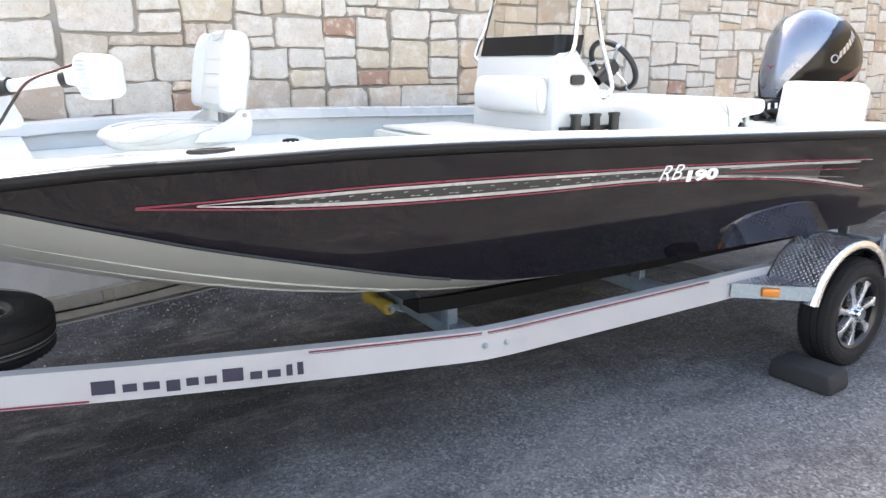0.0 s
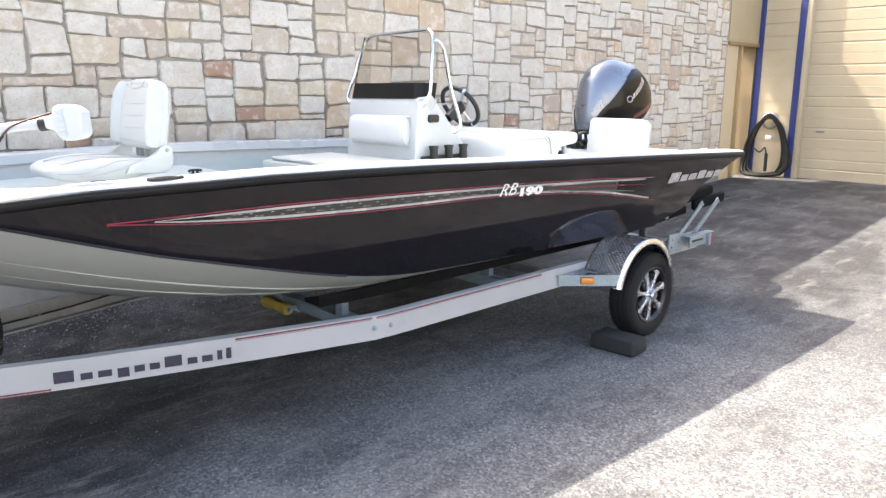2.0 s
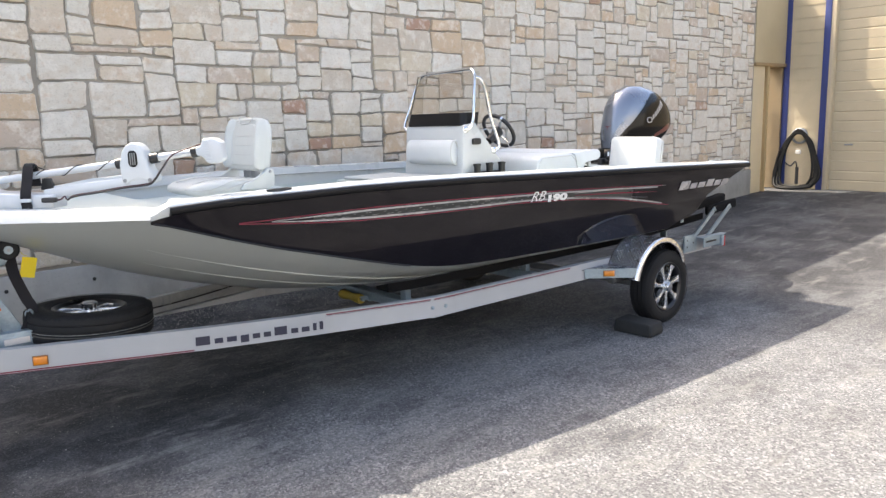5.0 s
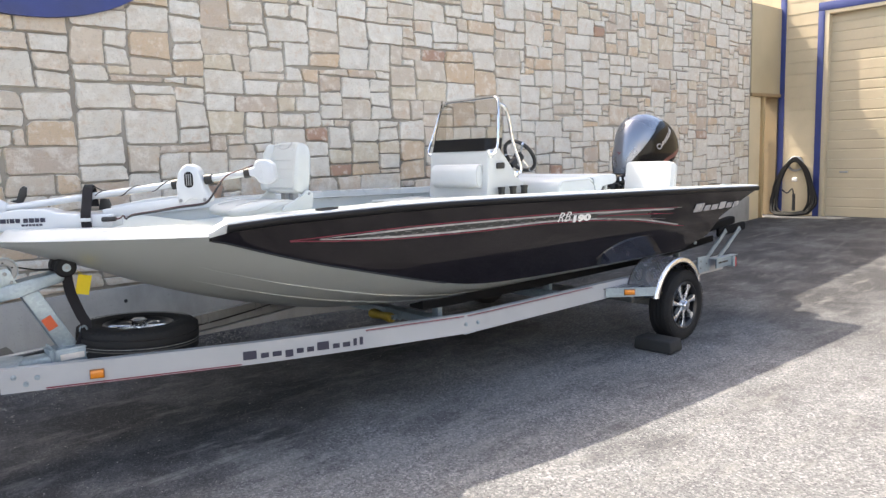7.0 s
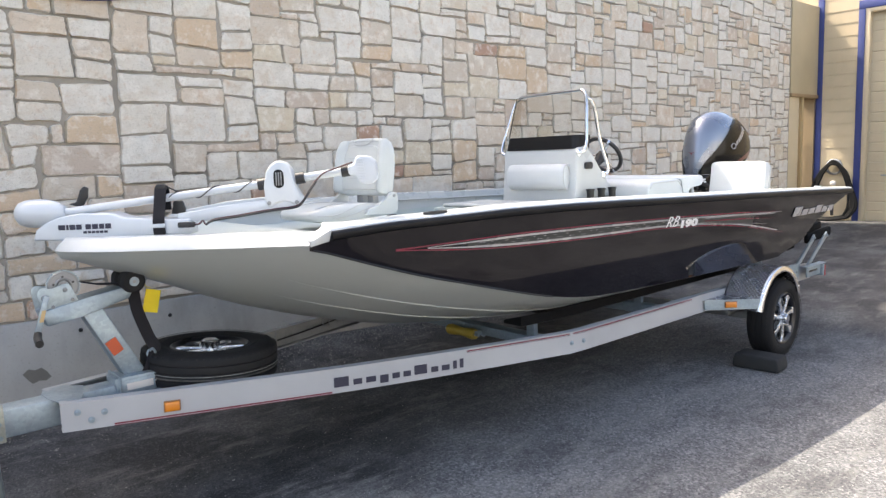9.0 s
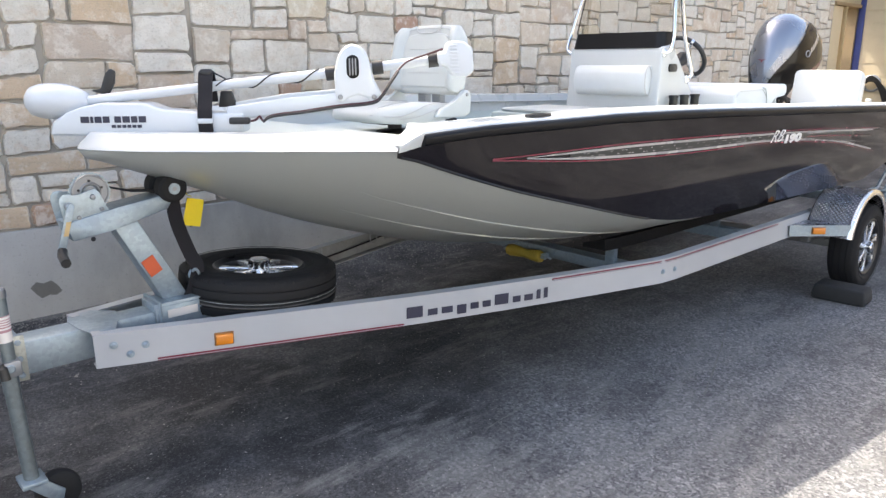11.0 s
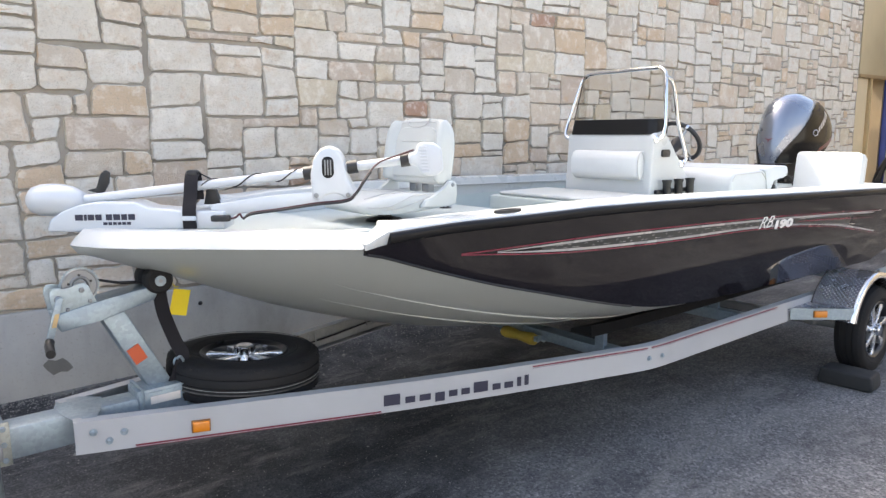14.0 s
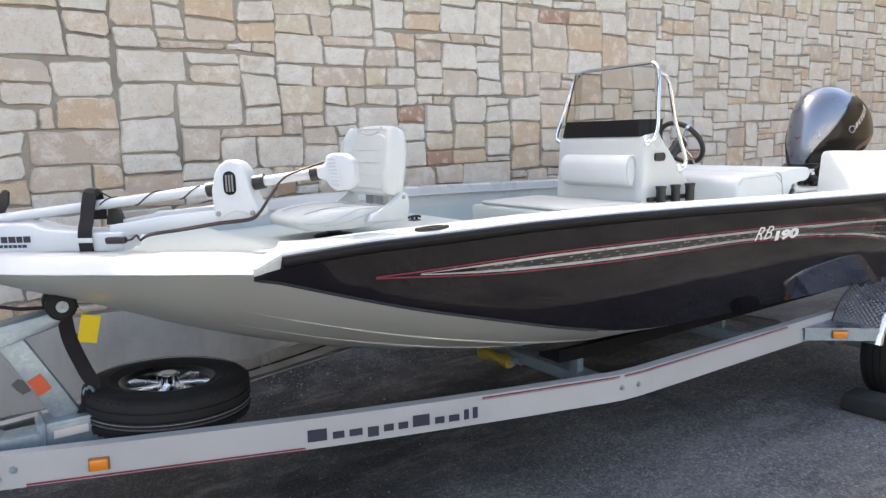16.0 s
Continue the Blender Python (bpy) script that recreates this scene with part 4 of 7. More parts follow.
def beam_point(u, drop, sg=-1, off=0.0):
    ln = beam_line(1)
    v = pick(u, [p.x for p in ln], [p.y for p in ln])
    z = pick(u, [p.x for p in ln], [p.z for p in ln])
    slope = (pick(u + 0.05, [p.x for p in ln], [p.y for p in ln]) - pick(u - 0.05, [p.x for p in ln], [p.y for p in ln])) / 0.1
    n_ = Vector((-slope, 1, 0)).normalized()
    v -= 0.12 if sg > 0 else 0                               # the trailer stands a little to port of the hull
    return Vector((u, sg * v, z - drop)) + Vector((n_.x, sg * n_.y, 0)) * off


def beam_frame(u, drop, off=0.002):
    """A frame on the outer face of the port beam."""
    p = beam_point(u, drop, -1, off)
    x = (beam_point(u + 0.05, drop, -1, off) - beam_point(u - 0.05, drop, -1, off)).normalized()
    nrm = x.cross(Vector((0, 0, 1))).normalized()
    return Matrix.Translation(p) @ Matrix((x, nrm.cross(x), nrm)).transposed().to_4x4()


for sg in (-1, 1):                                           # folded channels, open inwards
    bm = nb()
    rings_ = []
    for i, u in enumerate([-0.755, -0.3, 0.1, 0.5, 0.9, 1.3, 1.6, 1.70, 1.74, 1.78, 1.83, 1.90, 2.2, 3.0, 4.0, 5.12]):
        sect = ((0, 0), (0, BEAM_H), (-0.05, BEAM_H), (-0.05, BEAM_H - 0.008), (-0.008, BEAM_H - 0.008), (-0.008, 0.008), (-0.05, 0.008), (-0.05, 0))
        rings_.append([beam_point(u, d, sg, o) for o, d in sect])
    loft(bm, rings_)
    bm.verts.index_update()
    for f_ in bm.faces:                                      # inside of the channel: its shade put in as a darker paint tone
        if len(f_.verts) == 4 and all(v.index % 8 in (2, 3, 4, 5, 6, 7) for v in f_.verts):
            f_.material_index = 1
    part("beam", bm, [BEAM, BEAM_SHADED], trailer, "white painted steel channel beam", 25)


bm = nb()
loom = []
for k in range(36):
    u = -0.3 + 3.2 * k / 35
    loom.append(beam_point(u, 0.050 + 0.022 * abs(math.sin(u * 2.7)), 1, -0.030))
tube(bm, loom, 0.005, 6)
part("wiring", bm, CABLE, trailer, "dark wiring run along the far beam")
for u in (0.55, 1.02, 1.16, 1.75):
    bm = nb()
    p = beam_point(u, 0.0, 1, -0.05)
    tube(bm, [p + Vector((0, -0.006, -0.004)), p + Vector((0, -0.010, -0.062)), p + Vector((0.045, -0.010, -0.062)), p + Vector((0.045, -0.006, -0.004))], 0.0045, 6)
    part("wire_clip", bm, STEEL_DARK, trailer, "bent steel wire clip")


def pinstripe(us_, d0, d1, mat):
    bm = nb()
    rw = [[bm.verts.new(beam_point(u, d, -1, 0.002)) for d in (d0, d1)] for u in us_]
    for a, b in zip(rw, rw[1:]):
        bm.faces.new((a[0], a[1], b[1], b[0]))
    part("pinstripe", bm, mat, trailer, "dark red pinstripe", 0)


pinstripe(np.linspace(-0.56, 0.385, 14), BEAM_H - 0.013, BEAM_H - 0.006, RED)
pinstripe(np.linspace(-0.56, 0.385, 14), BEAM_H - 0.003, BEAM_H - 0.0005, RED)
pinstripe(np.linspace(1.11, 3.1, 24), 0.006, 0.013, RED)
pinstripe(np.linspace(1.11, 3.1, 24), 0.016, 0.018, LETTER_NAVY)
# trailer maker's word, drawn as plain bars
x = 0.395
for w, h in ((0.082, 0.058), (0.05, 0.036), (0.058, 0.036), (0.05, 0.05), (0.045, 0.036), (0.045, 0.036), (0.078, 0.058), (0.045, 0.036), (0.05, 0.036), (0.024, 0.052), (0.024, 0.058)):
    bm = nb()
    dd = 0.014 if h == 0.05 else 0.0
    box(bm, 0, w * 0.93, 0.004 - dd, h * 0.93 - dd, 0, 0.002, 0.0006, 1)
    part("word_bar", bm, LETTER_NAVY, trailer, "dark navy bar of a word mark", 0, beam_frame(x, 0.098))
    x += w + 0.0145
for u, d in ((-0.694, 0.045), (-0.594, 0.056), (-0.645, 0.085), (1.774, 0.065), (1.875, 0.068)):
    bm = nb()
    lathe(bm, [(0.0, 0.010), (0.006, 0.0105), (0.0085, 0.008), (0.009, 0.003), (0.014, 0.003), (0.0145, 0.0)], 14)
    part("bolt", bm, GALV, trailer, "galvanised bolt head", at=beam_frame(u, d, 0.001))
bm = nb()
box(bm, -0.036, 0.036, -0.026, 0.026, 0, 0.006, 0.004)
front_lamp = part("side_lamp", bm, AMBER_RIM, trailer, "amber side marker lamp", at=beam_frame(-0.329, 0.072, 0.001))
bm = nb()
box(bm, -0.032, 0.032, -0.0215, 0.0215, 0.005, 0.018, 0.006)
part("lens", bm, AMBER, front_lamp, "amber plastic lens")

# tongue: square tube, splice plates, folding coupler
bm = nb()
box(bm, -0.952, -0.20, -0.095, 0.02, 0.487, 0.611, 0.01)
part("tongue_tube", bm, GALV, trailer, "galvanised square tongue tube")
bm = nb()
prism(bm, [(-0.77, -0.09), (-0.748, -0.18), (-0.67, -0.195), (-0.625, -0.09), (-0.60, 0.015), (-0.67, 0.085), (-0.755, 0.07), (-0.775, 0.015)], 0.6113, 0.6150, "z", 0.001)
part("gusset_plate", bm, GALV, trailer, "galvanised gusset plate")
YELLOW_ZINC = galvanised("yellow_zinc", (0.37, 0.385, 0.35))
for x0, x1 in ((-0.988, -0.944), (-1.128, -1.086)):              # folding hinge: ears with bolts, knuckles and pins
    bm = nb()
    box(bm, x0, x1, -0.106, -0.098, 0.474, 0.640, 0.003)
    ear = part("hinge_ear", bm, YELLOW_ZINC, trailer, "pale zinc hinge ear")
    for zz in (0.497, 0.557, 0.617):
        bm = nb()
        lathe(bm, [(0.0, 0.010), (0.008, 0.010), (0.011, 0.007), (0.011, 0.0)], 6, Matrix.Translation(((x0 + x1) / 2, -0.105, zz)) @ Matrix.Rotation(radians(90), 4, "X"))
        part("ear_bolt", bm, GALV, ear)
for x0, x1 in ((-0.985, -0.955), (-1.105, -1.085)):
    bm = nb()
    box(bm, x0, x1, -0.098, 0.085, 0.478, 0.636, 0.006)
    part("hinge_flange", bm, GALV, trailer)
for uu in (-1.064, -1.006):
    bm = nb()
    lathe(bm, [(0.0, 0.0), (0.019, 0.0), (0.019, 0.048), (0.016, 0.050), (0.016, 0.054), (0.019, 0.056), (0.019, 0.150), (0.012, 0.152), (0.012, 0.172), (0.0, 0.174)], 18, Matrix.Translation((uu, -0.082, 0.478)))
    part("hinge_knuckle", bm, GALV, trailer, "galvanised hinge knuckle and pin")
bm = nb()
box(bm, -1.085, -0.985, -0.060, 0.070, 0.490, 0.622, 0.008)
part("hinge_block", bm, GALV, trailer)
bm = nb()
box(bm, -1.18, -1.105, -0.085, 0.062, 0.490, 0.625, 0.012)
prism(bm, [(-1.15, -0.06), (-1.15, 0.06), (-1.32, 0.05), (-1.40, 0.03), (-1.43, 0.0), (-1.40, -0.03), (-1.32, -0.05)], 0.49, 0.60, "z", 0.018, 3)
lathe(bm, [(0.0, 0.655), (0.045, 0.65), (0.062, 0.635), (0.066, 0.60), (0.06, 0.49), (0.056, 0.475), (0.0, 0.475)], 24, Matrix.Translation((-1.19, 0, 0)))
part("coupler", bm, GALV, trailer, "galvanised ball coupler")
bm = nb()
tube(bm, smooth_line([(-1.08, -0.03, 0.64), (-1.16, -0.02, 0.655), (-1.26, 0, 0.648), (-1.33, 0.01, 0.63)], 5), 0.01, 8)
part("coupler_latch", bm, GALV, trailer)
# jack
JACK_STEEL = galvanised("jack_zinc", (0.20, 0.235, 0.245))
bm = nb()
rod(bm, (-1.02, -0.20, 0.835), (-1.02, -0.20, 0.49), 0.026, 20)
part("jack_tube", bm, JACK_STEEL, trailer, "galvanised outer jack tube")
bm = nb()
rod(bm, (-1.02, -0.20, 0.50), (-1.005, -0.20, 0.155), 0.024, 18)
part("jack_leg", bm, JACK_STEEL, trailer)
bm = nb()
lathe(bm, [(0.0, 0.010), (0.022, 0.010), (0.027, 0.005), (0.028, -0.02), (0.026, -0.022)], 20, Matrix.Translation((-1.02, -0.20, 0.835)))
part("jack_cap", bm, STEEL_DARK, trailer)
bm = nb()
rod(bm, (-1.045, -0.228, 0.80), (-1.045, -0.228, 0.585), 0.008, 8)
rod(bm, (-1.035, -0.215, 0.80), (-1.055, -0.24, 0.80), 0.010, 8)
part("jack_handle", bm, CHROME, trailer)
bm = nb()
tube(bm, [(-1.02, -0.20, 0.70), (-1.02, -0.20, 0.755)], 0.0268, 20)
label_ob = part("jack_label", bm, LABEL_PINK, trailer, "red and white warning label")
for zz, zh in ((0.748, 0.004), (0.738, 0.002), (0.730, 0.002), (0.722, 0.002), (0.712, 0.003)):
    bm = nb()
    tube(bm, [(-1.02, -0.20, zz - zh), (-1.02, -0.20, zz + zh)], 0.0272, 20)
    part("print_line", bm, LABEL_WHITE, label_ob, "pale printed line")
bm = nb()
tube(bm, [(-1.02, -0.20, 0.665), (-1.02, -0.20, 0.70)], 0.0268, 20)
part("jack_label", bm, LABEL_WHITE, trailer, "red and white warning label")
bm = nb()
tube(bm, smooth_line([(-1.045, -0.232, 0.600), (-1.043, -0.236, 0.585), (-1.040, -0.241, 0.558), (-1.040, -0.243, 0.545)], 4), [0.009] * 4 + [0.015] * 5 + [0.016] * 3 + [0.011], 12)
part("jack_grip", bm, BLACK, trailer, "black crank grip")
bm = nb()
box(bm, -1.055, -0.985, -0.235, -0.06, 0.545, 0.60, 0.008)
part("jack_clamp", bm, STEEL_DARK, trailer)
bm = nb()
lathe(bm, [(0.0, 0.006), (0.012, 0.006), (0.018, 0.0)], 16, Matrix.Translation((-1.02, -0.232, 0.577)) @ Matrix.Rotation(radians(90), 4, "X"))
part("jack_pin", bm, GALV, trailer)
bm = nb()
box(bm, -1.045, -0.965, -0.25, -0.15, 0.140, 0.158, 0.004)
for yy in (-0.245, -0.163):
    prism(bm, [(-1.035, 0.15), (-0.97, 0.15), (-0.915, 0.095), (-0.925, 0.06), (-0.95, 0.06)], yy, yy + 0.008, "y", 0.001)
part("caster_fork", bm, GALV, trailer)
bm = nb()
lathe(bm, [(0.02, -0.028), (0.055, -0.03), (0.072, -0.022), (0.077, 0), (0.072, 0.022), (0.055, 0.03), (0.02, 0.028)], 26, Matrix.Translation((-0.93, -0.20, 0.078)) @ Matrix.Rotation(radians(90), 4, "X"), closed=True)
part("caster_wheel", bm, RUBBER, trailer, "black caster wheel")
# winch stand
bm = nb()
box(bm, -0.495, -0.275, -0.104, 0.028, 0.60, 0.641, 0.006)
box(bm, -0.49, -0.28, -0.108, 0.032, 0.485, 0.628, 0.005)
part("stand_base", bm, GALV, trailer, "galvanised winch stand base")
for uu in (-0.475, -0.295):
    bm = nb()
    tube(bm, smooth_line([(uu, -0.113, 0.50), (uu, -0.114, 0.632), (uu, -0.10, 0.648), (uu, 0.024, 0.648), (uu, 0.038, 0.632), (uu, 0.037, 0.50)], 4), 0.006, 8)
    part("u_bolt", bm, GALV, trailer)
bm = nb()
box(bm, -0.445, -0.325, -0.1105, -0.1085, 0.578, 0.610)
part("maker_plate", bm, LABEL_WHITE, trailer, "pale data plate")
bm = nb()
prism(bm, [(-0.425, 0.62), (-0.325, 0.62), (-0.505, 0.975), (-0.585, 0.945)], -0.05, 0.05, "y", 0.006)
part("stand_post", bm, GALV, trailer, "galvanised winch post")
bm = nb()
prism(bm, [(-0.755, 0.995), (-0.735, 0.925), (-0.60, 0.945), (-0.385, 0.998), (-0.36, 1.04), (-0.405, 1.055), (-0.56, 1.03)], -0.062, 0.062, "y", 0.006)
part("stand_arm", bm, GALV, trailer, "galvanised winch arm")
bm = nb()
box(bm, -0.026, 0.026, -0.037, 0.037, 0, 0.004, 0.001, 1, Matrix.Translation((-0.468, -0.0535, 0.783)) @ Matrix.Rotation(radians(90), 4, "X") @ Matrix.Rotation(radians(27), 4, "Z"))
part("reflector", bm, ORANGE, trailer, "orange reflector sticker")
bm = nb()
rod(bm, (-0.364, -0.09, 1.077), (-0.364, 0.09, 1.077), 0.022)
part("roller_axle", bm, GALV, trailer)
for yy in (-0.048, 0.048):
    bm = nb()
    lathe(bm, [(0.016, -0.036), (0.045, -0.036), (0.055, -0.026), (0.057, 0), (0.055, 0.026), (0.045, 0.036), (0.016, 0.036)], 26, Matrix.Translation((-0.364, yy, 1.077)) @ Matrix.Rotation(radians(90), 4, "X"), closed=True)
    part("bow_roller", bm, RUBBER, trailer, "black rubber bow roller")
bm = nb()
lathe(bm, [(0.0, 0.006), (0.008, 0.006), (0.010, 0.003), (0.015, 0.002), (0.016, 0.0)], 16, Matrix.Translation((-0.364, -0.085, 1.077)) @ Matrix.Rotation(radians(90), 4, "X"))
part("axle_washer", bm, STEEL_DARK, trailer)
LABEL_TAN = worn("tan_label", (0.52, 0.36, 0.17), 0.6)
# winch: side plates, drum, gear, crank
for yy in (-0.056, 0.05):
    bm = nb()
    prism(bm, [(-0.764, 1.062), (-0.762, 1.082), (-0.751, 1.094), (-0.728, 1.096), (-0.716, 1.088), (-0.700, 1.088), (-0.662, 1.103), (-0.640, 1.104), (-0.626, 1.092), (-0.612, 1.05), (-0.597, 1.018), (-0.752, 0.978)], yy, yy + 0.006, "y", 0.002)
    plate = part("winch_plate", bm, ZINC, trailer, "zinc-plated winch side plate")
    if yy < 0:
        for bx, bz, br in ((-0.652, 1.078, 0.010), (-0.735, 1.052, 0.015), (-0.705, 1.008, 0.008), (-0.625, 1.03, 0.008)):
            bm = nb()
            lathe(bm, [(0, 0.007), (br * 0.8, 0.006), (br, 0.003), (br, 0.0)], 12, Matrix.Translation((bx, yy, bz)) @ Matrix.Rotation(radians(90), 4, "X"))
            part("bolt", bm, STEEL_DARK, plate, "dull steel bolt head")
bm = nb()
teeth = []
for k in range(72):
    a = 2 * math.pi * k / 72
    r = 0.073 if k % 2 else 0.068
    teeth.append((-0.652 + r * math.cos(a), 1.092 + r * math.sin(a)))
prism(bm, teeth, -0.035, -0.028, "y")
gear = part("winch_gear", bm, ZINC, trailer, "bright toothed winch gear", 20)
bm = nb()
rod(bm, (-0.652, -0.04, 1.092), (-0.652, 0.055, 1.092), 0.022)
lathe(bm, [(0.024, -0.002), (0.030, 0.006), (0.034, 0.0065), (0.038, 0.001), (0.058, 0.001), (0.060, 0.004), (0.064, 0.004), (0.066, 0.0)], 36, Matrix.Translation((-0.652, -0.038, 1.092)) @ Matrix.Rotation(radians(90), 4, "X"))
part("winch_drum", bm, STEEL_DARK, trailer, "dull steel drum and dished flange", 30)
for k in range(5):
    a = radians(20 + 72 * k)
    bm = nb()
    lathe(bm, [(0, 0.001), (0.005, 0.001), (0.005, 0)], 8, Matrix.Translation((-0.652 + 0.042 * math.cos(a), -0.0415, 1.092 + 0.042 * math.sin(a))) @ Matrix.Rotation(radians(90), 4, "X"))
    part("gear_hole", bm, BLACK, trailer)
bm = nb()
lathe(bm, [(0, 0.008), (0.012, 0.008), (0.014, 0.002), (0.014, 0)], 12, Matrix.Translation((-0.735, -0.075, 1.052)) @ Matrix.Rotation(radians(90), 4, "X"))
rod(bm, (-0.735, -0.08, 1.052), (-0.735, -0.03, 1.052), 0.009)
part("crank_hub", bm, GALV, trailer)
bm = nb()
prism(bm, [(-0.748, 1.06), (-0.722, 1.06), (-0.772, 0.895), (-0.80, 0.895)], -0.088, -0.082, "y", 0.002)
crank = part("winch_crank", bm, GALV, trailer, "steel winch crank")
bm = nb()
prism(bm, [(-0.757, 1.005), (-0.741, 1.005), (-0.756, 0.955), (-0.772, 0.955)], -0.0895, -0.0885, "y")
part("label", bm, LABEL_TAN, crank, "tan caution label")
bm = nb()
tube(bm, [(-0.782, -0.088, 0.905), (-0.79, -0.11, 0.893), (-0.80, -0.185, 0.882)], 0.0165, 14)
part("crank_grip", bm, BLACK, crank, "black grip")
# winch strap, bow strap, tag
bm = nb()
tube(bm, [(-0.62, 0, 1.11), (-0.50, 0, 1.075), (-0.40, 0, 1.065), (-0.30, 0, 1.055)], 0.01, flat=(0.025, 0.0025))
part("winch_strap", bm, STRAP, trailer, "black webbing winch strap")
bm = nb()
tube(bm, smooth_line([(-0.355, -0.035, 1.02), (-0.345, -0.035, 0.93), (-0.305, -0.035, 0.80), (-0.285, -0.05, 0.74), (-0.315, -0.06, 0.66), (-0.345, -0.05, 0.60)], 5), 0.01, flat=(0.027, 0.003), up=(0, 1, 0))
part("tie_strap", bm, STRAP, trailer, "black webbing strap over the spare wheel")
bm = nb()
tube(bm, smooth_line([(-0.30, -0.03, 1.05), (-0.29, -0.03, 1.035), (-0.275, -0.03, 1.03)], 4), 0.002, 6)
m_ = Matrix.Translation((-0.275, -0.035, 0.965)) @ Matrix.Rotation(radians(14), 4, "Y")
box(bm, -0.036, 0.036, -0.001, 0.001, -0.055, 0.055, 0, 1, m_)
part("warning_tag", bm, YELLOW, trailer, "yellow plastic warning tag")
bm = nb()
lathe(bm, [(0.0, 0.01), (0.02, 0.008), (0.026, 0.0)], 16, Matrix.Translation((-0.30, -0.045, 0.715)) @ Matrix.Rotation(radians(90), 4, "X"))
tube(bm, smooth_line([(-0.31, -0.055, 0.73), (-0.30, -0.065, 0.74), (-0.285, -0.06, 0.71), (-0.29, -0.055, 0.66)], 4), 0.006, 8)
part("wing_bolt", bm, GALV, trailer)
# cable and chain hanging from the coupler
bm = nb()
tube(bm, smooth_line([(-1.07, -0.11, 0.475), (-1.10, -0.12, 0.44), (-1.15, -0.125, 0.41), (-1.19, -0.13, 0.34), (-1.15, -0.14, 0.30), (-1.115, -0.13, 0.34), (-1.14, -0.125, 0.40), (-1.185, -0.12, 0.37), (-1.17, -0.12, 0.29), (-1.12, -0.125, 0.28), (-1.10, -0.13, 0.30)], 6), 0.009, 8)
tube(bm, smooth_line([(-1.16, -0.13, 0.33), (-1.155, -0.13, 0.26), (-1.15, -0.13, 0.20)], 4), 0.009, 8)
tube(bm, smooth_line([(-1.15, -0.13, 0.24), (-1.12, -0.135, 0.25), (-1.085, -0.14, 0.24), (-1.10, -0.14, 0.19), (-1.12, -0.14, 0.16)], 5), 0.006, 8)
part("trailer_cable", bm, CABLE, trailer, "black coiled breakaway cable")
bm = nb()
tube(bm, smooth_line([(-1.15, -0.13, 0.21), (-1.162, -0.13, 0.17), (-1.16, -0.13, 0.12), (-1.145, -0.13, 0.11), (-1.138, -0.13, 0.15), (-1.15, -0.13, 0.20)], 5), 0.005, 8)
part("hook", bm, CHROME, trailer)

# cross members, keel roller, bunks
bm = nb()
for sg in (-1, 1):
    prism(bm, [(1.80, sg * 0.90), (1.90, sg * 0.90), (1.91, 0), (1.81, 0)], 0.418, 0.478, "z", 0.004)
part("cross_member", bm, GALV, trailer, "galvanised cross member")
for u in (3.0, 4.9):
    bm = nb()
    box(bm, u - 0.035, u + 0.035, beam_point(u, 0, -1).y + 0.02, beam_point(u, 0, 1).y - 0.02, 0.43, 0.50, 0.006)
    part("cross_member", bm, GALV, trailer)
bm = nb()
lathe(bm, [(0.012, -0.13), (0.032, -0.13), (0.038, -0.105), (0.031, -0.035), (0.027, 0), (0.031, 0.035), (0.038, 0.105), (0.032, 0.13), (0.012, 0.13)], 22, Matrix.Translation((1.765, -0.02, 0.425)) @ Matrix.Rotation(radians(90), 4, "X") @ Matrix.Rotation(radians(0), 4, "Z"), closed=True)
part("keel_roller", bm, YELLOW_ROLLER, trailer, "yellow rubber keel roller")
bm = nb()
rod(bm, (1.765, -0.18, 0.425), (1.765, 0.14, 0.425), 0.012)
for sg in (-1, 1):
    prism(bm, [(1.735, 0.45), (1.795, 0.45), (1.885, 0.42), (1.825, 0.40)], sg * 0.142 - 0.02, sg * 0.150 - 0.02, "y")
part("roller_bracket", bm, GALV, trailer)
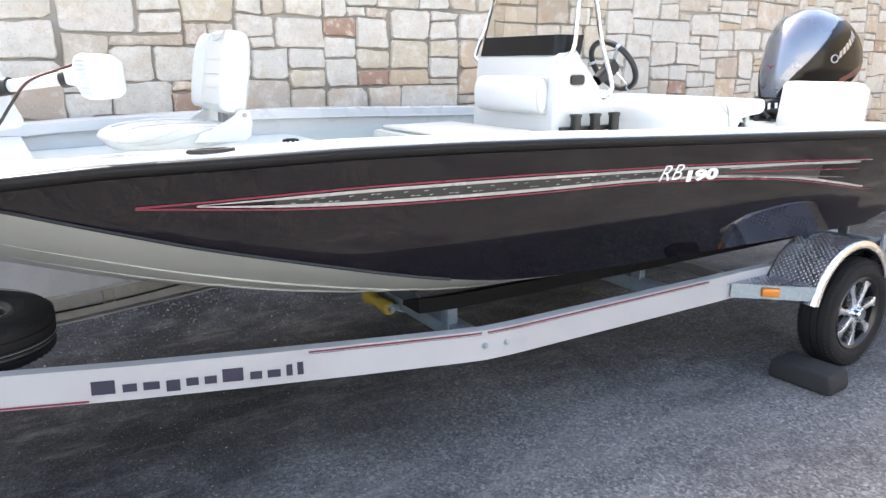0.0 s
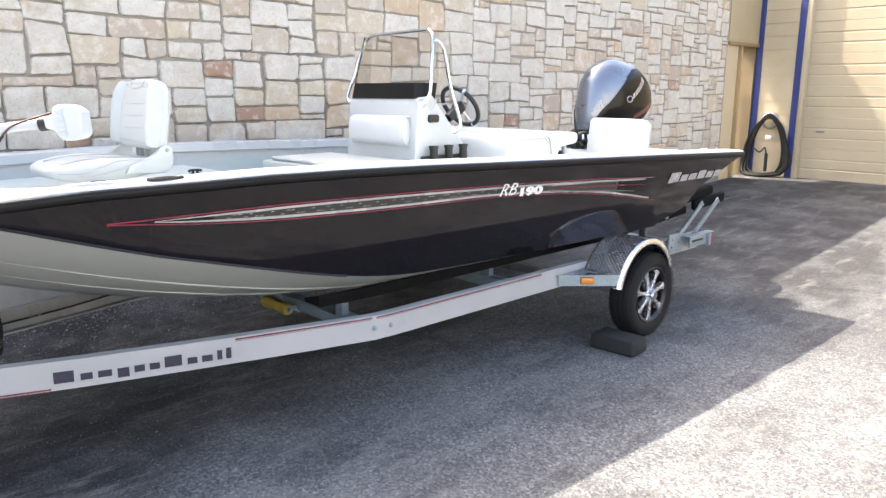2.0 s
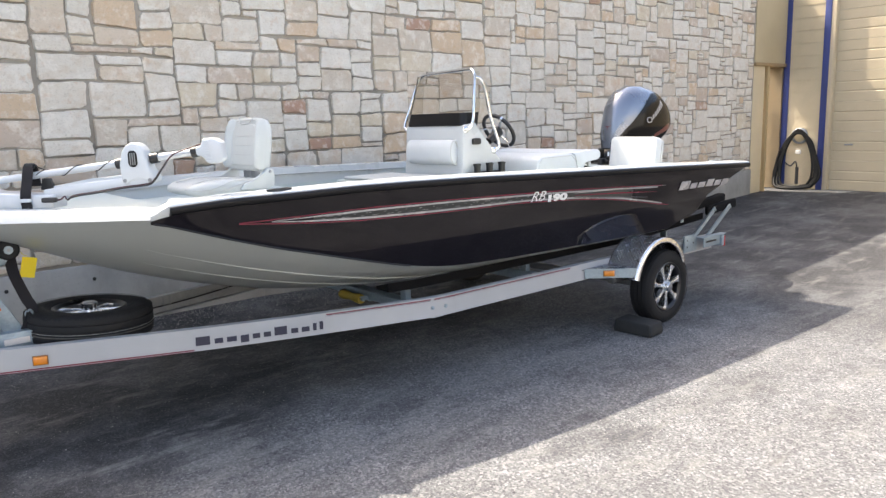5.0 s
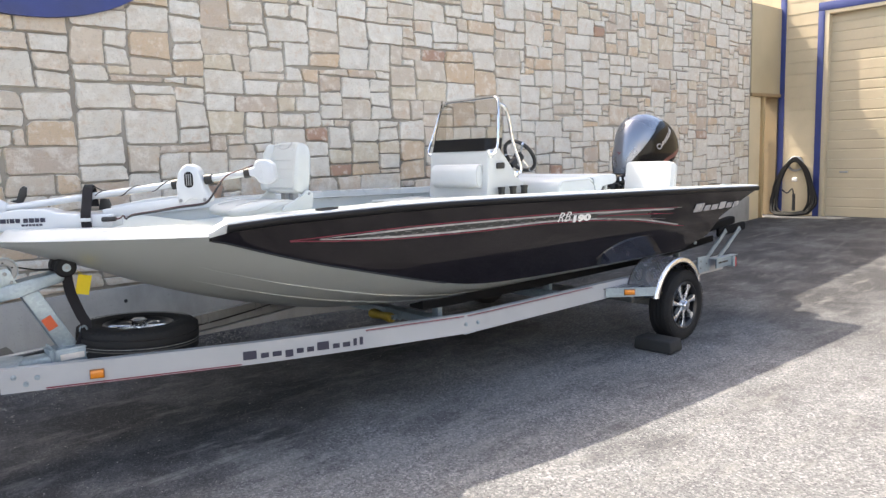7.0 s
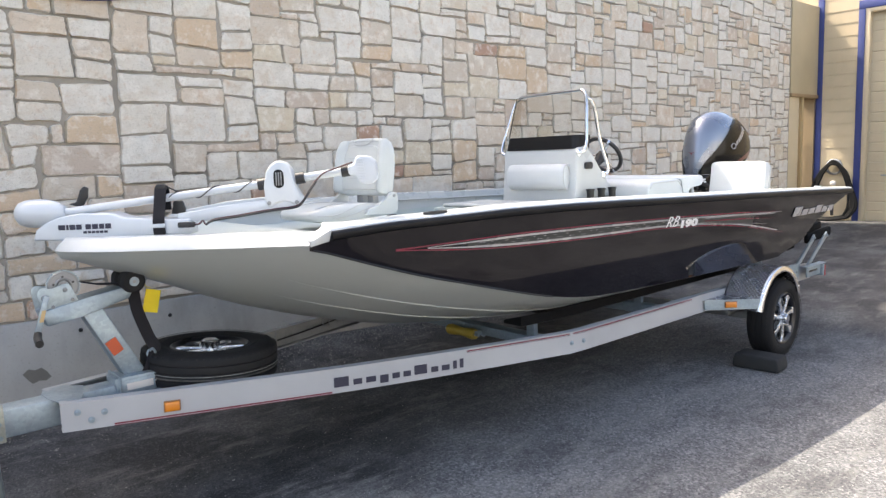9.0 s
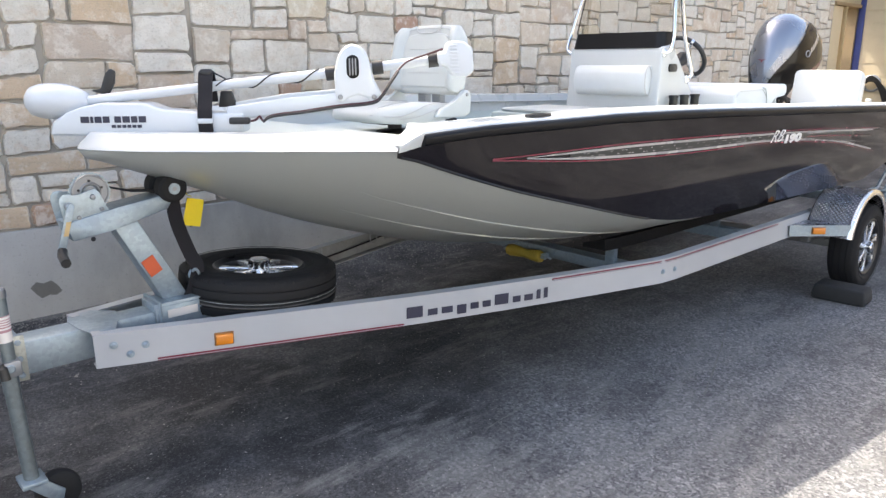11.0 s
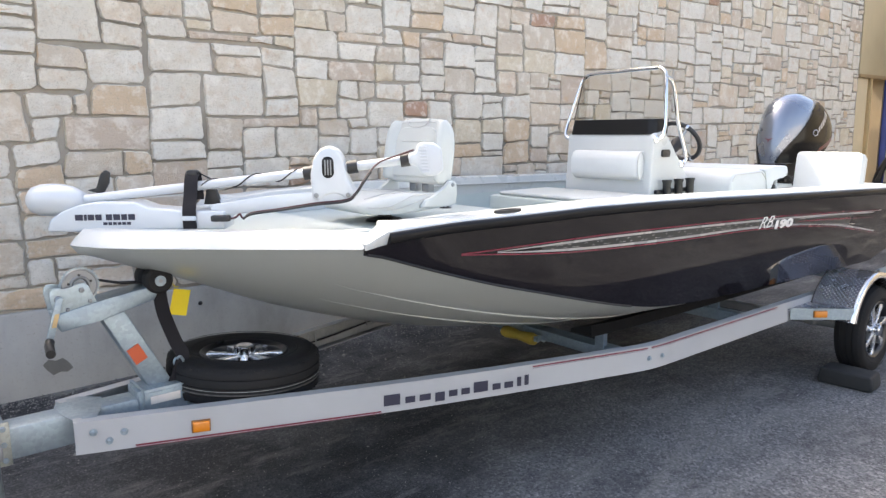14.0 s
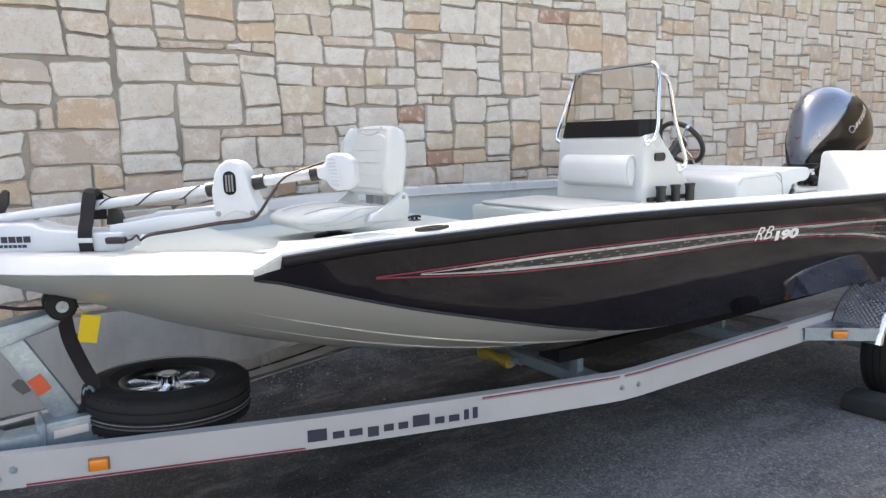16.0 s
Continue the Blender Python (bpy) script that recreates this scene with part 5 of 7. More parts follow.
for sg in (-1, 1):
    for v in (0.62,):
        bm = nb()
        rw = []
        for u in np.linspace(1.62, 5.42, 24):
            i = min(range(len(edge)), key=lambda q: abs(edge[q][0] - u))
            zc = pick(min(u, 4.25), (1.62, 1.8, 2.2, 4.3), (0.615, 0.605, 0.60, 0.60))
            rw.append([Vector((u, sg * v + a, zc + b + (u - 4.3) * 0.06 * (u > 4.3))) for a, b in ((-0.07, -0.026), (0.07, -0.026), (0.07, 0.015 + 0.02 * sg), (-0.07, 0.015 - 0.02 * sg))])
        loft(bm, rw)
        bmesh.ops.bevel(bm, geom=[e for e in bm.edges if len(e.link_faces) == 2 and e.calc_face_angle(0) > 0.8], offset=0.012, segments=2, affect="EDGES")
        part("bunk", bm, CARPET, trailer, "black carpeted bunk board")
    for u in (1.83, 3.0, 4.9):
        bm = nb()
        box(bm, u - 0.03, u + 0.03, sg * 0.60, sg * 0.61, 0.45, 0.59, 0.002)
        box(bm, u - 0.03, u - 0.024, sg * 0.60 - 0.03, sg * 0.60 + 0.03, 0.45, 0.585, 0.002)
        part("bunk_bracket", bm, GALV, trailer)
    # rear guide pads on slanted posts
    for u0, u1 in ((4.70, 5.10), (4.96, 5.37)):
        bm = nb()
        tube(bm, [(u0, sg * 0.99, 0.545), (u1, sg * 0.99, 0.80)], 0.01, flat=(0.020, 0.006), up=(0, 1, 0))
        rod(bm, (u1 - 0.01, sg * 0.965, 0.785), (u1 - 0.01, sg * 1.005, 0.785), 0.009, 8)
        part("guide_post", bm, GALV, trailer)
    for x0, x1, v, z0, z1, lean in ((-0.31, 0.29, 0.905, -0.038, 0.032, -5), (-0.26, 0.25, 0.955, -0.045, 0.038, -3)):
        bm = nb()
        m_ = Matrix.Translation((5.08 if v < 0.93 else 5.27, sg * v, 0.855 if v < 0.93 else 0.80)) @ Matrix.Rotation(radians(lean), 4, "Y")
        box(bm, x0, x1, -0.04 if v < 0.93 else -0.02, 0.04 if v < 0.93 else 0.02, z0, z1, 0.016, 3, m_)
        part("guide_pad", bm, CARPET, trailer, "black carpeted guide pad")
    bm = nb()
    prism(bm, [(4.625, 0.715), (4.665, 0.715), (4.662, 0.80), (4.80, 0.832), (4.80, 0.852), (4.625, 0.826)], sg * 0.935 - 0.004, sg * 0.935 + 0.004, "y", 0.002)
    part("pad_bracket", bm, ZINC, trailer, "zinc-plated pad bracket")
    bm = nb()
    box(bm, 4.60, 4.80, sg * 0.985 - 0.01, sg * 0.985 + 0.01, 0.455, 0.60, 0.003)
    part("frame_end", bm, GALV, trailer)
    for hx, hz in ((4.64, 0.50), (4.64, 0.56), (4.74, 0.53)):
        bm = nb()
        lathe(bm, [(0, 0.001), (0.008, 0.001), (0.008, 0)], 8, Matrix.Translation((hx, sg * 0.9955, hz)) @ Matrix.Rotation(radians(90 if sg < 0 else -90), 4, "X"))
        part("bolt_hole", bm, BLACK, trailer)
    bm = nb()
    box(bm, 4.83, 5.13, sg * 1.04 - 0.008, sg * 1.04 + 0.008, 0.475, 0.565, 0.004)
    box(bm, 5.10, 5.14, sg * 1.04 - 0.030, sg * 1.04 + 0.030, 0.46, 0.56, 0.006)
    lamp = part("rear_lamp", bm, GALV, trailer, "rear lamp bracket")
    bm = nb()
    box(bm, 5.14, 5.156, sg * 1.04 - 0.032, sg * 1.04 + 0.032, 0.455, 0.55, 0.006)
    part("lens", bm, RED_LENS, lamp, "red tail-lamp lens")
    bm = nb()
    box(bm, 4.86, 5.03, sg * 1.0495 - 0.002, sg * 1.0495 + 0.002, 0.515, 0.532, 0.002)
    part("slot", bm, BLACK, lamp, "dark slot in the lamp bracket")
    bm = nb()
    box(bm, 4.79, 5.17, sg * 1.04 - 0.03, sg * 1.04 + 0.03, 0.566, 0.572, 0.002)
    part("flange", bm, ZINC, lamp, "pale top flange")
# axle
HUB = Vector((3.990, -1.23, 0.285))
bm = nb()
box(bm, HUB.x - 0.03, HUB.x + 0.03, -1.02, 1.02, 0.255, 0.315, 0.008)
for sg in (-1, 1):
    box(bm, HUB.x - 0.35, HUB.x + 0.35, sg * 0.92 - 0.025, sg * 0.92 + 0.025, 0.335, 0.365, 0.006)
    box(bm, HUB.x - 0.05, HUB.x + 0.05, sg * 0.92 - 0.03, sg * 0.92 + 0.03, 0.30, 0.345, 0.006)
    for du in (-0.33, 0.33):
        box(bm, HUB.x + du - 0.02, HUB.x + du + 0.02, sg * 0.92 - 0.028, sg * 0.92 + 0.028, 0.345, 0.44, 0.004)
part("axle", bm, STEEL_DARK, trailer, "steel axle and leaf springs")


# wheels
def tyre_profile(r, w, rim):
    """Radius and offset pairs, closed, with tread grooves; offset runs across the tyre."""
    h = w / 2
    return [(rim, -h * 0.80), (rim + 0.012, -h * 0.90), (rim + (r - rim) * 0.35, -h * 1.0), (rim + (r - rim) * 0.62, -h * 0.99), (r - 0.022, -h * 0.90), (r - 0.008, -h * 0.80), (r - 0.003, -h * 0.70),
            (r, -h * 0.46), (r - 0.007, -h * 0.44), (r - 0.007, -h * 0.38), (r, -h * 0.36), (r + 0.001, -h * 0.05), (r - 0.007, -h * 0.035), (r - 0.007, h * 0.035), (r + 0.001, h * 0.05),
            (r, h * 0.36), (r - 0.007, h * 0.38), (r - 0.007, h * 0.44), (r, h * 0.46), (r - 0.003, h * 0.70), (r - 0.008, h * 0.80), (r - 0.022, h * 0.90), (rim + (r - rim) * 0.62, h * 0.99),
            (rim + (r - rim) * 0.35, h * 1.0), (rim + 0.012, h * 0.90), (rim, h * 0.80)]


def wheel(parent, m, r, w, rim, spokes=7, sunk=0.0, hub=1.0):
    """Tyre and seven-spoke alloy rim about local z; the face looks along +z."""
    h = w / 2
    holder = parent
    bm = nb()
    lathe(bm, tyre_profile(r, w, rim), 56, closed=True)
    tyre = part("tyre", bm, RUBBER, holder, "black trailer tyre", 30, m)
    bm = nb()
    for k in range(60):                                     # shoulder sipes
        a = 2 * math.pi * k / 60
        for s in (-1, 1):
            q = Matrix.Rotation(a, 4, "Z") @ Matrix.Translation((r - 0.005, 0, s * h * 0.66))
            box(bm, -0.010, 0.0012, -0.0022, 0.0022, -h * 0.16, h * 0.16, 0, 1, q)
    tagged(part("tread", bm, RUBBER, tyre, "", 0), kind="stuff")
    bm = nb()
    for rr in (rim + (r - rim) * 0.30, rim + (r - rim) * 0.78):
        lathe(bm, [(rr - 0.003, h * 0.985), (rr, h * 1.004), (rr + 0.003, h * 0.985)], 56)
    part("sidewall_rib", bm, RUBBER, tyre, "", 30)
    bm = nb()
    lathe(bm, [(rim - 0.012, -h * 0.8), (rim + 0.006, -h * 0.84), (rim + 0.006, h * 0.84), (rim - 0.002, h * 0.90), (rim - 0.010, h * 0.86), (rim - 0.022, h * 0.70), (rim - 0.028, h * 0.2), (rim - 0.03, -h * 0.6)], 56, closed=True)
    rim_ob = part("rim", bm, RIM_BLACK, holder, "black alloy rim with machined spokes", 30, m)
    bm = nb()
    lathe(bm, [(0.0, -h * 0.1), (0.05, -h * 0.05), (rim - 0.028, -h * 0.15), (rim - 0.028, -h * 0.3), (0.0, -h * 0.3)], 40)
    part("rim_back", bm, RIM_BLACK, rim_ob, "gloss black wheel well")
    for k in range(spokes):
        a = 2 * math.pi * (k + 0.25) / spokes
        bm = nb()
        q = Matrix.Rotation(a, 4, "Z")
        out = [(0.03, -0.018), (0.07, -0.015), (rim * 0.60, -0.015), (rim * 0.76, -0.020), (rim * 0.88, -0.034), (rim - 0.008, -0.048), (rim - 0.001, 0.0), (rim - 0.006, 0.034), (rim * 0.88, 0.023), (rim * 0.74, 0.016), (rim * 0.60, 0.014), (0.07, 0.015), (0.03, 0.018)]
        prism(bm, out, h * 0.34 - sunk, h * 0.80 - sunk, "z", 0.005, 2, q)
        part("spoke", bm, SPOKE, rim_ob, "machined aluminium spoke")
    for k in range(5):
        a = 2 * math.pi * (k + 0.1) / 5
        bm = nb()
        lathe(bm, [(0, h * 0.62), (0.007, h * 0.62), (0.009, h * 0.55), (0.009, h * 0.2)], 6, Matrix.Translation((0.05 * math.cos(a), 0.05 * math.sin(a), 0)))
        part("lug_nut", bm, CHROME, rim_ob, "")
    bm = nb()
    cap_h = h * 1.04 + 0.010
    lathe(bm, [(0.0, cap_h), (0.030 * hub, cap_h), (0.036 * hub, cap_h - 0.006), (0.038 * hub, h * 0.75 - sunk), (0.047 * hub, h * 0.7 - sunk), (0.047 * hub, h * 0.2)], 28)
    hubcap = part("hub_cap", bm, CHROME, rim_ob, "chrome hub cap")
    bm = nb()
    for k in range(14):
        a = 2 * math.pi * k / 14
        box(bm, 0.0355 * hub, 0.0412 * hub, -0.003, 0.003, h * 0.68, cap_h - 0.008, 0, 1, Matrix.Rotation(a, 4, "Z"))
    part("cap_rib", bm, CHROME, hubcap, "", 0)
    return tyre


WHEEL_W = 0.185
for sg in (-1, 1):
    holder = new("wheel")
    holder.parent = trailer
    holder["label"] = "trailer wheel with black tyre and alloy rim"
    c = Vector((HUB.x, sg * (1.232 - WHEEL_W / 2), 0.297))
    wheel(holder, Matrix.Translation(c) @ Matrix.Rotation(radians(90 if sg < 0 else -90), 4, "X"), 0.297, WHEEL_W, 0.193)

# fenders: bent checker plate with a bright lip, step plate with lamp
FC = Vector((3.872, 0, 0.36))


def fender_arc(k):
    """Arc over the wheel: k 0 at the front foot, 1 at the rear foot."""
    a = radians(169 - 148 * k)
    return Vector((FC.x + 0.348 * math.cos(a), 0, FC.z + 0.350 * math.sin(a)))


for sg in (-1, 1):
    bm = nb()
    uvl = bm.loops.layers.uv.new("UVMap")
    prof = [fender_arc(k / 22) for k in range(23)]
    rows = []
    for p in prof:
        n_ = Vector((p.x - FC.x, 0, p.z - FC.z)).normalized()
        rows.append([bm.verts.new((p.x - n_.x * d, sg * v, p.z - n_.z * d)) for v, d in ((0.965, 0), (1.228, 0), (1.228, 0.004), (0.965, 0.004))])
    dist = 0.0
    for k, (a, b) in enumerate(zip(rows, rows[1:])):
        step = (prof[k + 1] - prof[k]).length
        for i in range(4):
            j = (i + 1) % 4
            f_ = bm.faces.new((a[i], a[j], b[j], b[i]))
            for lp in f_.loops:
                at_ = dist + (step if lp.vert in b else 0)
                lp[uvl].uv = (at_, abs(lp.vert.co.y))
        dist += step
    fender = part("fender", bm, diamond_plate(), trailer, "diamond-plate aluminium fender", 40)
    bm = nb()
    rw = []
    for p in prof:
        n_ = Vector((p.x - FC.x, 0, p.z - FC.z)).normalized()
        rw.append([Vector((p.x - n_.x * d, sg * v, p.z - n_.z * d)) for v, d in ((1.222, -0.004), (1.240, -0.003), (1.247, 0.004), (1.248, 0.034), (1.242, 0.038), (1.236, 0.034), (1.232, 0.006), (1.222, 0.004))])
    loft(bm, rw)
    part("lip", bm, ALU, fender, "polished fender lip", 50)
    bm = nb()
    rw = []
    for p in prof:
        n_ = Vector((p.x - FC.x, 0, p.z - FC.z)).normalized()
        rw.append([Vector((p.x - n_.x * d, sg * v, p.z - n_.z * d)) for v, d in ((0.960, -0.002), (0.966, -0.002), (0.966, 0.12), (0.960, 0.12))])
    loft(bm, rw)
    part("inner_skirt", bm, BLACK, fender, "")
    bm = nb()
    uvl = bm.loops.layers.uv.new("UVMap")
    prism(bm, [(3.24, sg * 0.957), (3.275, sg * 0.975), (3.548, sg * 1.225), (3.575, sg * 1.225), (3.575, sg * 0.957)], 0.511, 0.517, "z")
    for f_ in bm.faces:
        for lp in f_.loops:
            lp[uvl].uv = (lp.vert.co.x, lp.vert.co.y)
    part("step_plate", bm, diamond_plate(), fender, "diamond-plate step", 30)
    bm = nb()
    a, b = Vector((3.262, sg * 0.962, 0)), Vector((3.550, sg * 1.228, 0))
    d = (b - a).normalized()
    nn = Vector((d.y, -d.x, 0)) * (1 if sg < 0 else -1)
    rings_ = [[p + nn * o + Vector((0, 0, z)) for o, z in ((0, 0.519), (0.006, 0.519), (0.006, 0.447), (0, 0.447))] for p in (a, b)]
    loft(bm, rings_)
    apron = part("apron", bm, GALV, fender, "galvanised step apron")
    mid = a + (b - a) * 0.47 + nn * 0.007
    x_ = d if sg < 0 else -d
    nrm = nn
    fr = Matrix.Translation((mid.x, mid.y, 0.484)) @ Matrix((x_, Vector((0, 0, 1)), nrm)).transposed().to_4x4()
    bm = nb()
    box(bm, -0.044, 0.044, -0.024, 0.024, -0.001, 0.006, 0.004)
    lamp = part("side_lamp", bm, AMBER_RIM, fender, "amber side marker lamp", at=fr)
    bm = nb()
    box(bm, -0.040, 0.040, -0.020, 0.020, 0.005, 0.018, 0.006)
    lens_ob = new("lens", finish("lens", bm, AMBER))
    lens_ob.parent = fender
    lens_ob.matrix_basis = fr

# spare wheel lying on the tongue
spare = thing("spare_wheel", BOAT @ pose(0.0, -0.008, 0.529, 0, 3.5, 0) @ pose(0, 0, 0, 0, 0, 25), "spare trailer tyre on alloy rim strapped to the tongue", "wheel")
wheel(spare, Matrix.Translation((0, 0, 0.086)), 0.335, 0.178, 0.190, 7, 0.010, 1.12)
bm = nb()
rod(bm, (0, 0, -0.08), (0, 0, 0.0), 0.05)
rod(bm, (-0.14, -0.02, -0.03), (-0.14, -0.02, 0.02), 0.01, 8)
part("spare_carrier", bm, GALV, spare)
bm = nb()
lathe(bm, [(0.176, 0.150), (0.180, 0.156), (0.189, 0.158), (0.193, 0.154), (0.189, 0.148), (0.180, 0.146)], 56, closed=True)
part("rim_lip", bm, ALU, spare, "machined rim edge", 30)
bm = nb()
lathe(bm, [(0.3350, 0.072), (0.3372, 0.074), (0.3350, 0.076)], 56)
part("chalk_line", bm, worn("pale_line", (0.30, 0.31, 0.30), 0.8, amount=0.4, scale=25), spare, "pale worn line round the tread", 30)
bm = nb()
lathe(bm, [(0.3340, 0.054), (0.3368, 0.057), (0.3368, 0.060), (0.3340, 0.063)], 56)
part("scuff_line", bm, worn("scuffed_rubber", (0.085, 0.08, 0.075), 0.85, amount=0.6, scale=40), spare, "scuffed ridge round the tread", 30)

# the rubber block behind the wheel
bm = nb()
prism(bm, [(-0.16, 0.0), (-0.165, 0.03), (-0.15, 0.10), (0.15, 0.105), (0.165, 0.03), (0.16, 0.0)], -0.095, 0.095, "y", 0.016, 3)
chock = part("wheel_chock", bm, worn("chock_rubber", (0.016, 0.017, 0.018), 0.8, amount=0.3, scale=12, grain=90, bump=0.3))
chock.matrix_basis = pose(3.585, 1.955, 0.0, 0, 0, 93)
tagged(chock, "black rubber wheel chock wedged against the trailer tyre", "wheel chock")


# ---------------------------------------------------------------- console
console = thing("console", BOAT @ pose(0, 0, 0), "white fibreglass steering console with smoked windshield in the boat", "boat console")
bm = nb()
side_ = [(2.575, 0.985), (2.585, 1.20), (2.612, 1.60), (2.622, 1.632), (2.735, 1.652), (2.755, 1.63), (2.79, 1.555), (2.90, 1.455), (3.01, 1.345), (3.045, 1.27), (3.065, 0.985)]
prism(bm, side_, -0.345, 0.352, "y", 0.028, 4)
part("console_body", bm, WHITE_GEL, console, "glossy white moulded console body", 40)
bm = nb()
prism(bm, [(2.550, 1.348), (2.534, 1.368), (2.526, 1.40), (2.524, 1.435), (2.529, 1.475), (2.545, 1.505), (2.565, 1.52), (2.612, 1.522), (2.612, 1.335), (2.575, 1.335)], -0.285, 0.255, "y", 0.018, 3)
cushion = part("front_cushion", bm, VINYL, console, "white vinyl bolster cushion", 50)
bm = nb()
for v in (-0.287,):
    ring = [(2.568 + 0.036 * math.cos(a), v, 1.43 + 0.086 * math.sin(a)) for a in np.linspace(0, 2 * math.pi, 29)]
    tube(bm, ring, 0.0035, 6, False)
part("piping", bm, PIPING, cushion, "grey piping")


def shield(z0, z1, u0, u1, r0, r1, mat, name, t_=0.006, back0=2.745, back1=2.78, top_drop=0.0):
    """A screen bent round the front of the console, from height z0 to z1."""
    rows = []
    for z, uf, ub, inset in ((z0, u0, back0, 0.0), (z1, u1, back1, 0.012)):
        y0, y1 = -0.340 + inset, 0.350 - inset
        c = 0.05
        path = [(ub, y0), (uf + c, y0)] + [(uf + c - c * math.sin(a), y0 + c - c * math.cos(a)) for a in np.linspace(0.25, 1.3, 5)] + [(uf, y0 + c), (uf, y1 - c)]
        path += [(uf + c - c * math.cos(a), y1 - c + c * math.sin(a)) for a in np.linspace(0.25, 1.3, 5)] + [(uf + c, y1), (ub, y1)]
        rows.append([Vector((u, y, z)) for u, y in path])
    bm = nb()
    n_ = len(rows[0])
    outer_ = [[bm.verts.new(p) for p in r] for r in rows]
    cx = Vector((2.72, 0.01, 0))
    inner_ = [[bm.verts.new(p + (Vector((cx.x - p.x, cx.y - p.y, 0)).normalized() * t_)) for p in r] for r in rows]
    for i in range(n_ - 1):
        bm.faces.new((outer_[0][i], outer_[0][i + 1], outer_[1][i + 1], outer_[1][i]))
        bm.faces.new((inner_[0][i], inner_[1][i], inner_[1][i + 1], inner_[0][i + 1]))
        bm.faces.new((outer_[1][i], outer_[1][i + 1], inner_[1][i + 1], inner_[1][i]))
        bm.faces.new((outer_[0][i], inner_[0][i], inner_[0][i + 1], outer_[0][i + 1]))
    for i in (0, n_ - 1):
        bm.faces.new((outer_[0][i], outer_[1][i], inner_[1][i], inner_[0][i]))
    return part(name, bm, mat, console, "", 40)


shield(1.625, 1.722, 2.612, 2.630, 0, 0, BLACK_GLOSS, "windshield_band", 0.010, 2.76, 2.79)["label"] = "gloss black windshield band"
ws = shield(1.722, 2.022, 2.634, 2.715, 0, 0, GLASS, "windshield", 0.004, 2.79, 2.81)
ws["label"] = "smoked clear acrylic windshield"
bm = nb()
hoop = [(2.635, -0.355, 1.595), (2.662, -0.37, 1.612), (2.695, -0.365, 1.67), (2.714, -0.355, 1.76), (2.765, -0.315, 1.97), (2.777, -0.295, 2.015), (2.788, -0.255, 2.043), (2.80, -0.20, 2.047), (2.81, 0.10, 2.044), (2.80, 0.29, 2.040), (2.79, 0.345, 2.022), (2.77, 0.380, 1.97), (2.690, 0.398, 1.76), (2.655, 0.402, 1.68), (2.63, 0.392, 1.62), (2.632, 0.355, 1.595)]
tube(bm, smooth_line(hoop, 7), 0.0122, 12)
rail = part("grab_rail", bm, CHROME, console, "polished stainless grab rail", 60)
for v0, v1 in ((-0.300, -0.335),):
    bm = nb()
    tube(bm, smooth_line([(2.795, v0 * 0.98, 1.985), (2.845, v0, 1.965), (2.885, v0, 1.90), (2.93, v0 * 1.02, 1.70), (2.985, v1, 1.50), (2.985, v1, 1.45), (2.955, v1, 1.425), (2.925, v1, 1.43)], 6), 0.0125, 12)
    part("rear_rail", bm, CHROME, console, "polished stainless rear rail", 60)
for p, ax in (((2.635, -0.347, 1.595), (0, 1, 0)), ((2.925, -0.347, 1.43), (0, 1, 0))):
    bm = nb()
    q = Vector(ax).to_track_quat("Z", "Y").to_matrix().to_4x4()
    lathe(bm, [(0.0, -0.012), (0.014, -0.012), (0.026, -0.004), (0.027, 0.003)], 18, Matrix.Translation(p) @ q)
    part("rail_flange", bm, CHROME, console)
# steering wheel
steer = new("steering_wheel")
steer.parent = console
steer["label"] = "black steering wheel with steel spokes"
SW = Matrix.Translation((3.135, -0.19, 1.572)) @ Matrix.Rotation(radians(56), 4, "Y")
bm = nb()
ring = [SW @ Vector((0.148 * math.cos(a), 0.148 * math.sin(a), 0)) for a in np.linspace(0, 2 * math.pi, 49)]
tube(bm, ring, 0.0155, 10, False)
part("wheel_rim", bm, BLACK, steer, "black wheel rim", 60)
bm = nb()
lathe(bm, [(0.0, 0.012), (0.03, 0.010), (0.042, 0.0), (0.045, -0.03), (0.035, -0.06), (0.03, -0.14)], 24, SW)
part("wheel_hub", bm, BLACK, steer)
for a in (100, 220, 340):
    bm = nb()
    a = radians(a)
    tube(bm, [SW @ Vector((0.035 * math.cos(a), 0.035 * math.sin(a), -0.008)), SW @ Vector((0.145 * math.cos(a), 0.145 * math.sin(a), 0))], 0.01, flat=(0.010, 0.003))
    part("wheel_spoke", bm, CHROME, steer, "steel spoke")
for k, a in enumerate((100, 220, 340)):
    bm = nb()
    a = radians(a)
    seg = [SW @ Vector((0.148 * math.cos(a + d), 0.148 * math.sin(a + d), 0)) for d in (-0.06, 0, 0.06)]
    tube(bm, seg, 0.0175, 10)
    part("rim_band", bm, ALU, steer)
# port-side fittings
bm = nb()
prism(bm, [(2.738 + x, 1.505 + z) for x, z in rounded(0.085, 0.048, 0.014)], -0.357, -0.337, "y", 0.003)
part("switch_panel", bm, BLACK, console, "black switch panel")
bm = nb()
box(bm, 2.63, 3.02, -0.371, -0.345, 1.252, 1.276, 0.004)
holder_bar = part("rod_rack", bm, BLACK, console, "black rod-holder rack")
for u in (2.70, 2.83, 2.96):
    bm = nb()
    lathe(bm, [(0.021, 0.0), (0.026, 0.0), (0.026, 0.125), (0.031, 0.135), (0.031, 0.145), (0.023, 0.145), (0.021, 0.02)], 20, Matrix.Translation((u, -0.393, 1.195)), closed=True)
    part("rod_holder", bm, BLACK, holder_bar, "black rod holder")

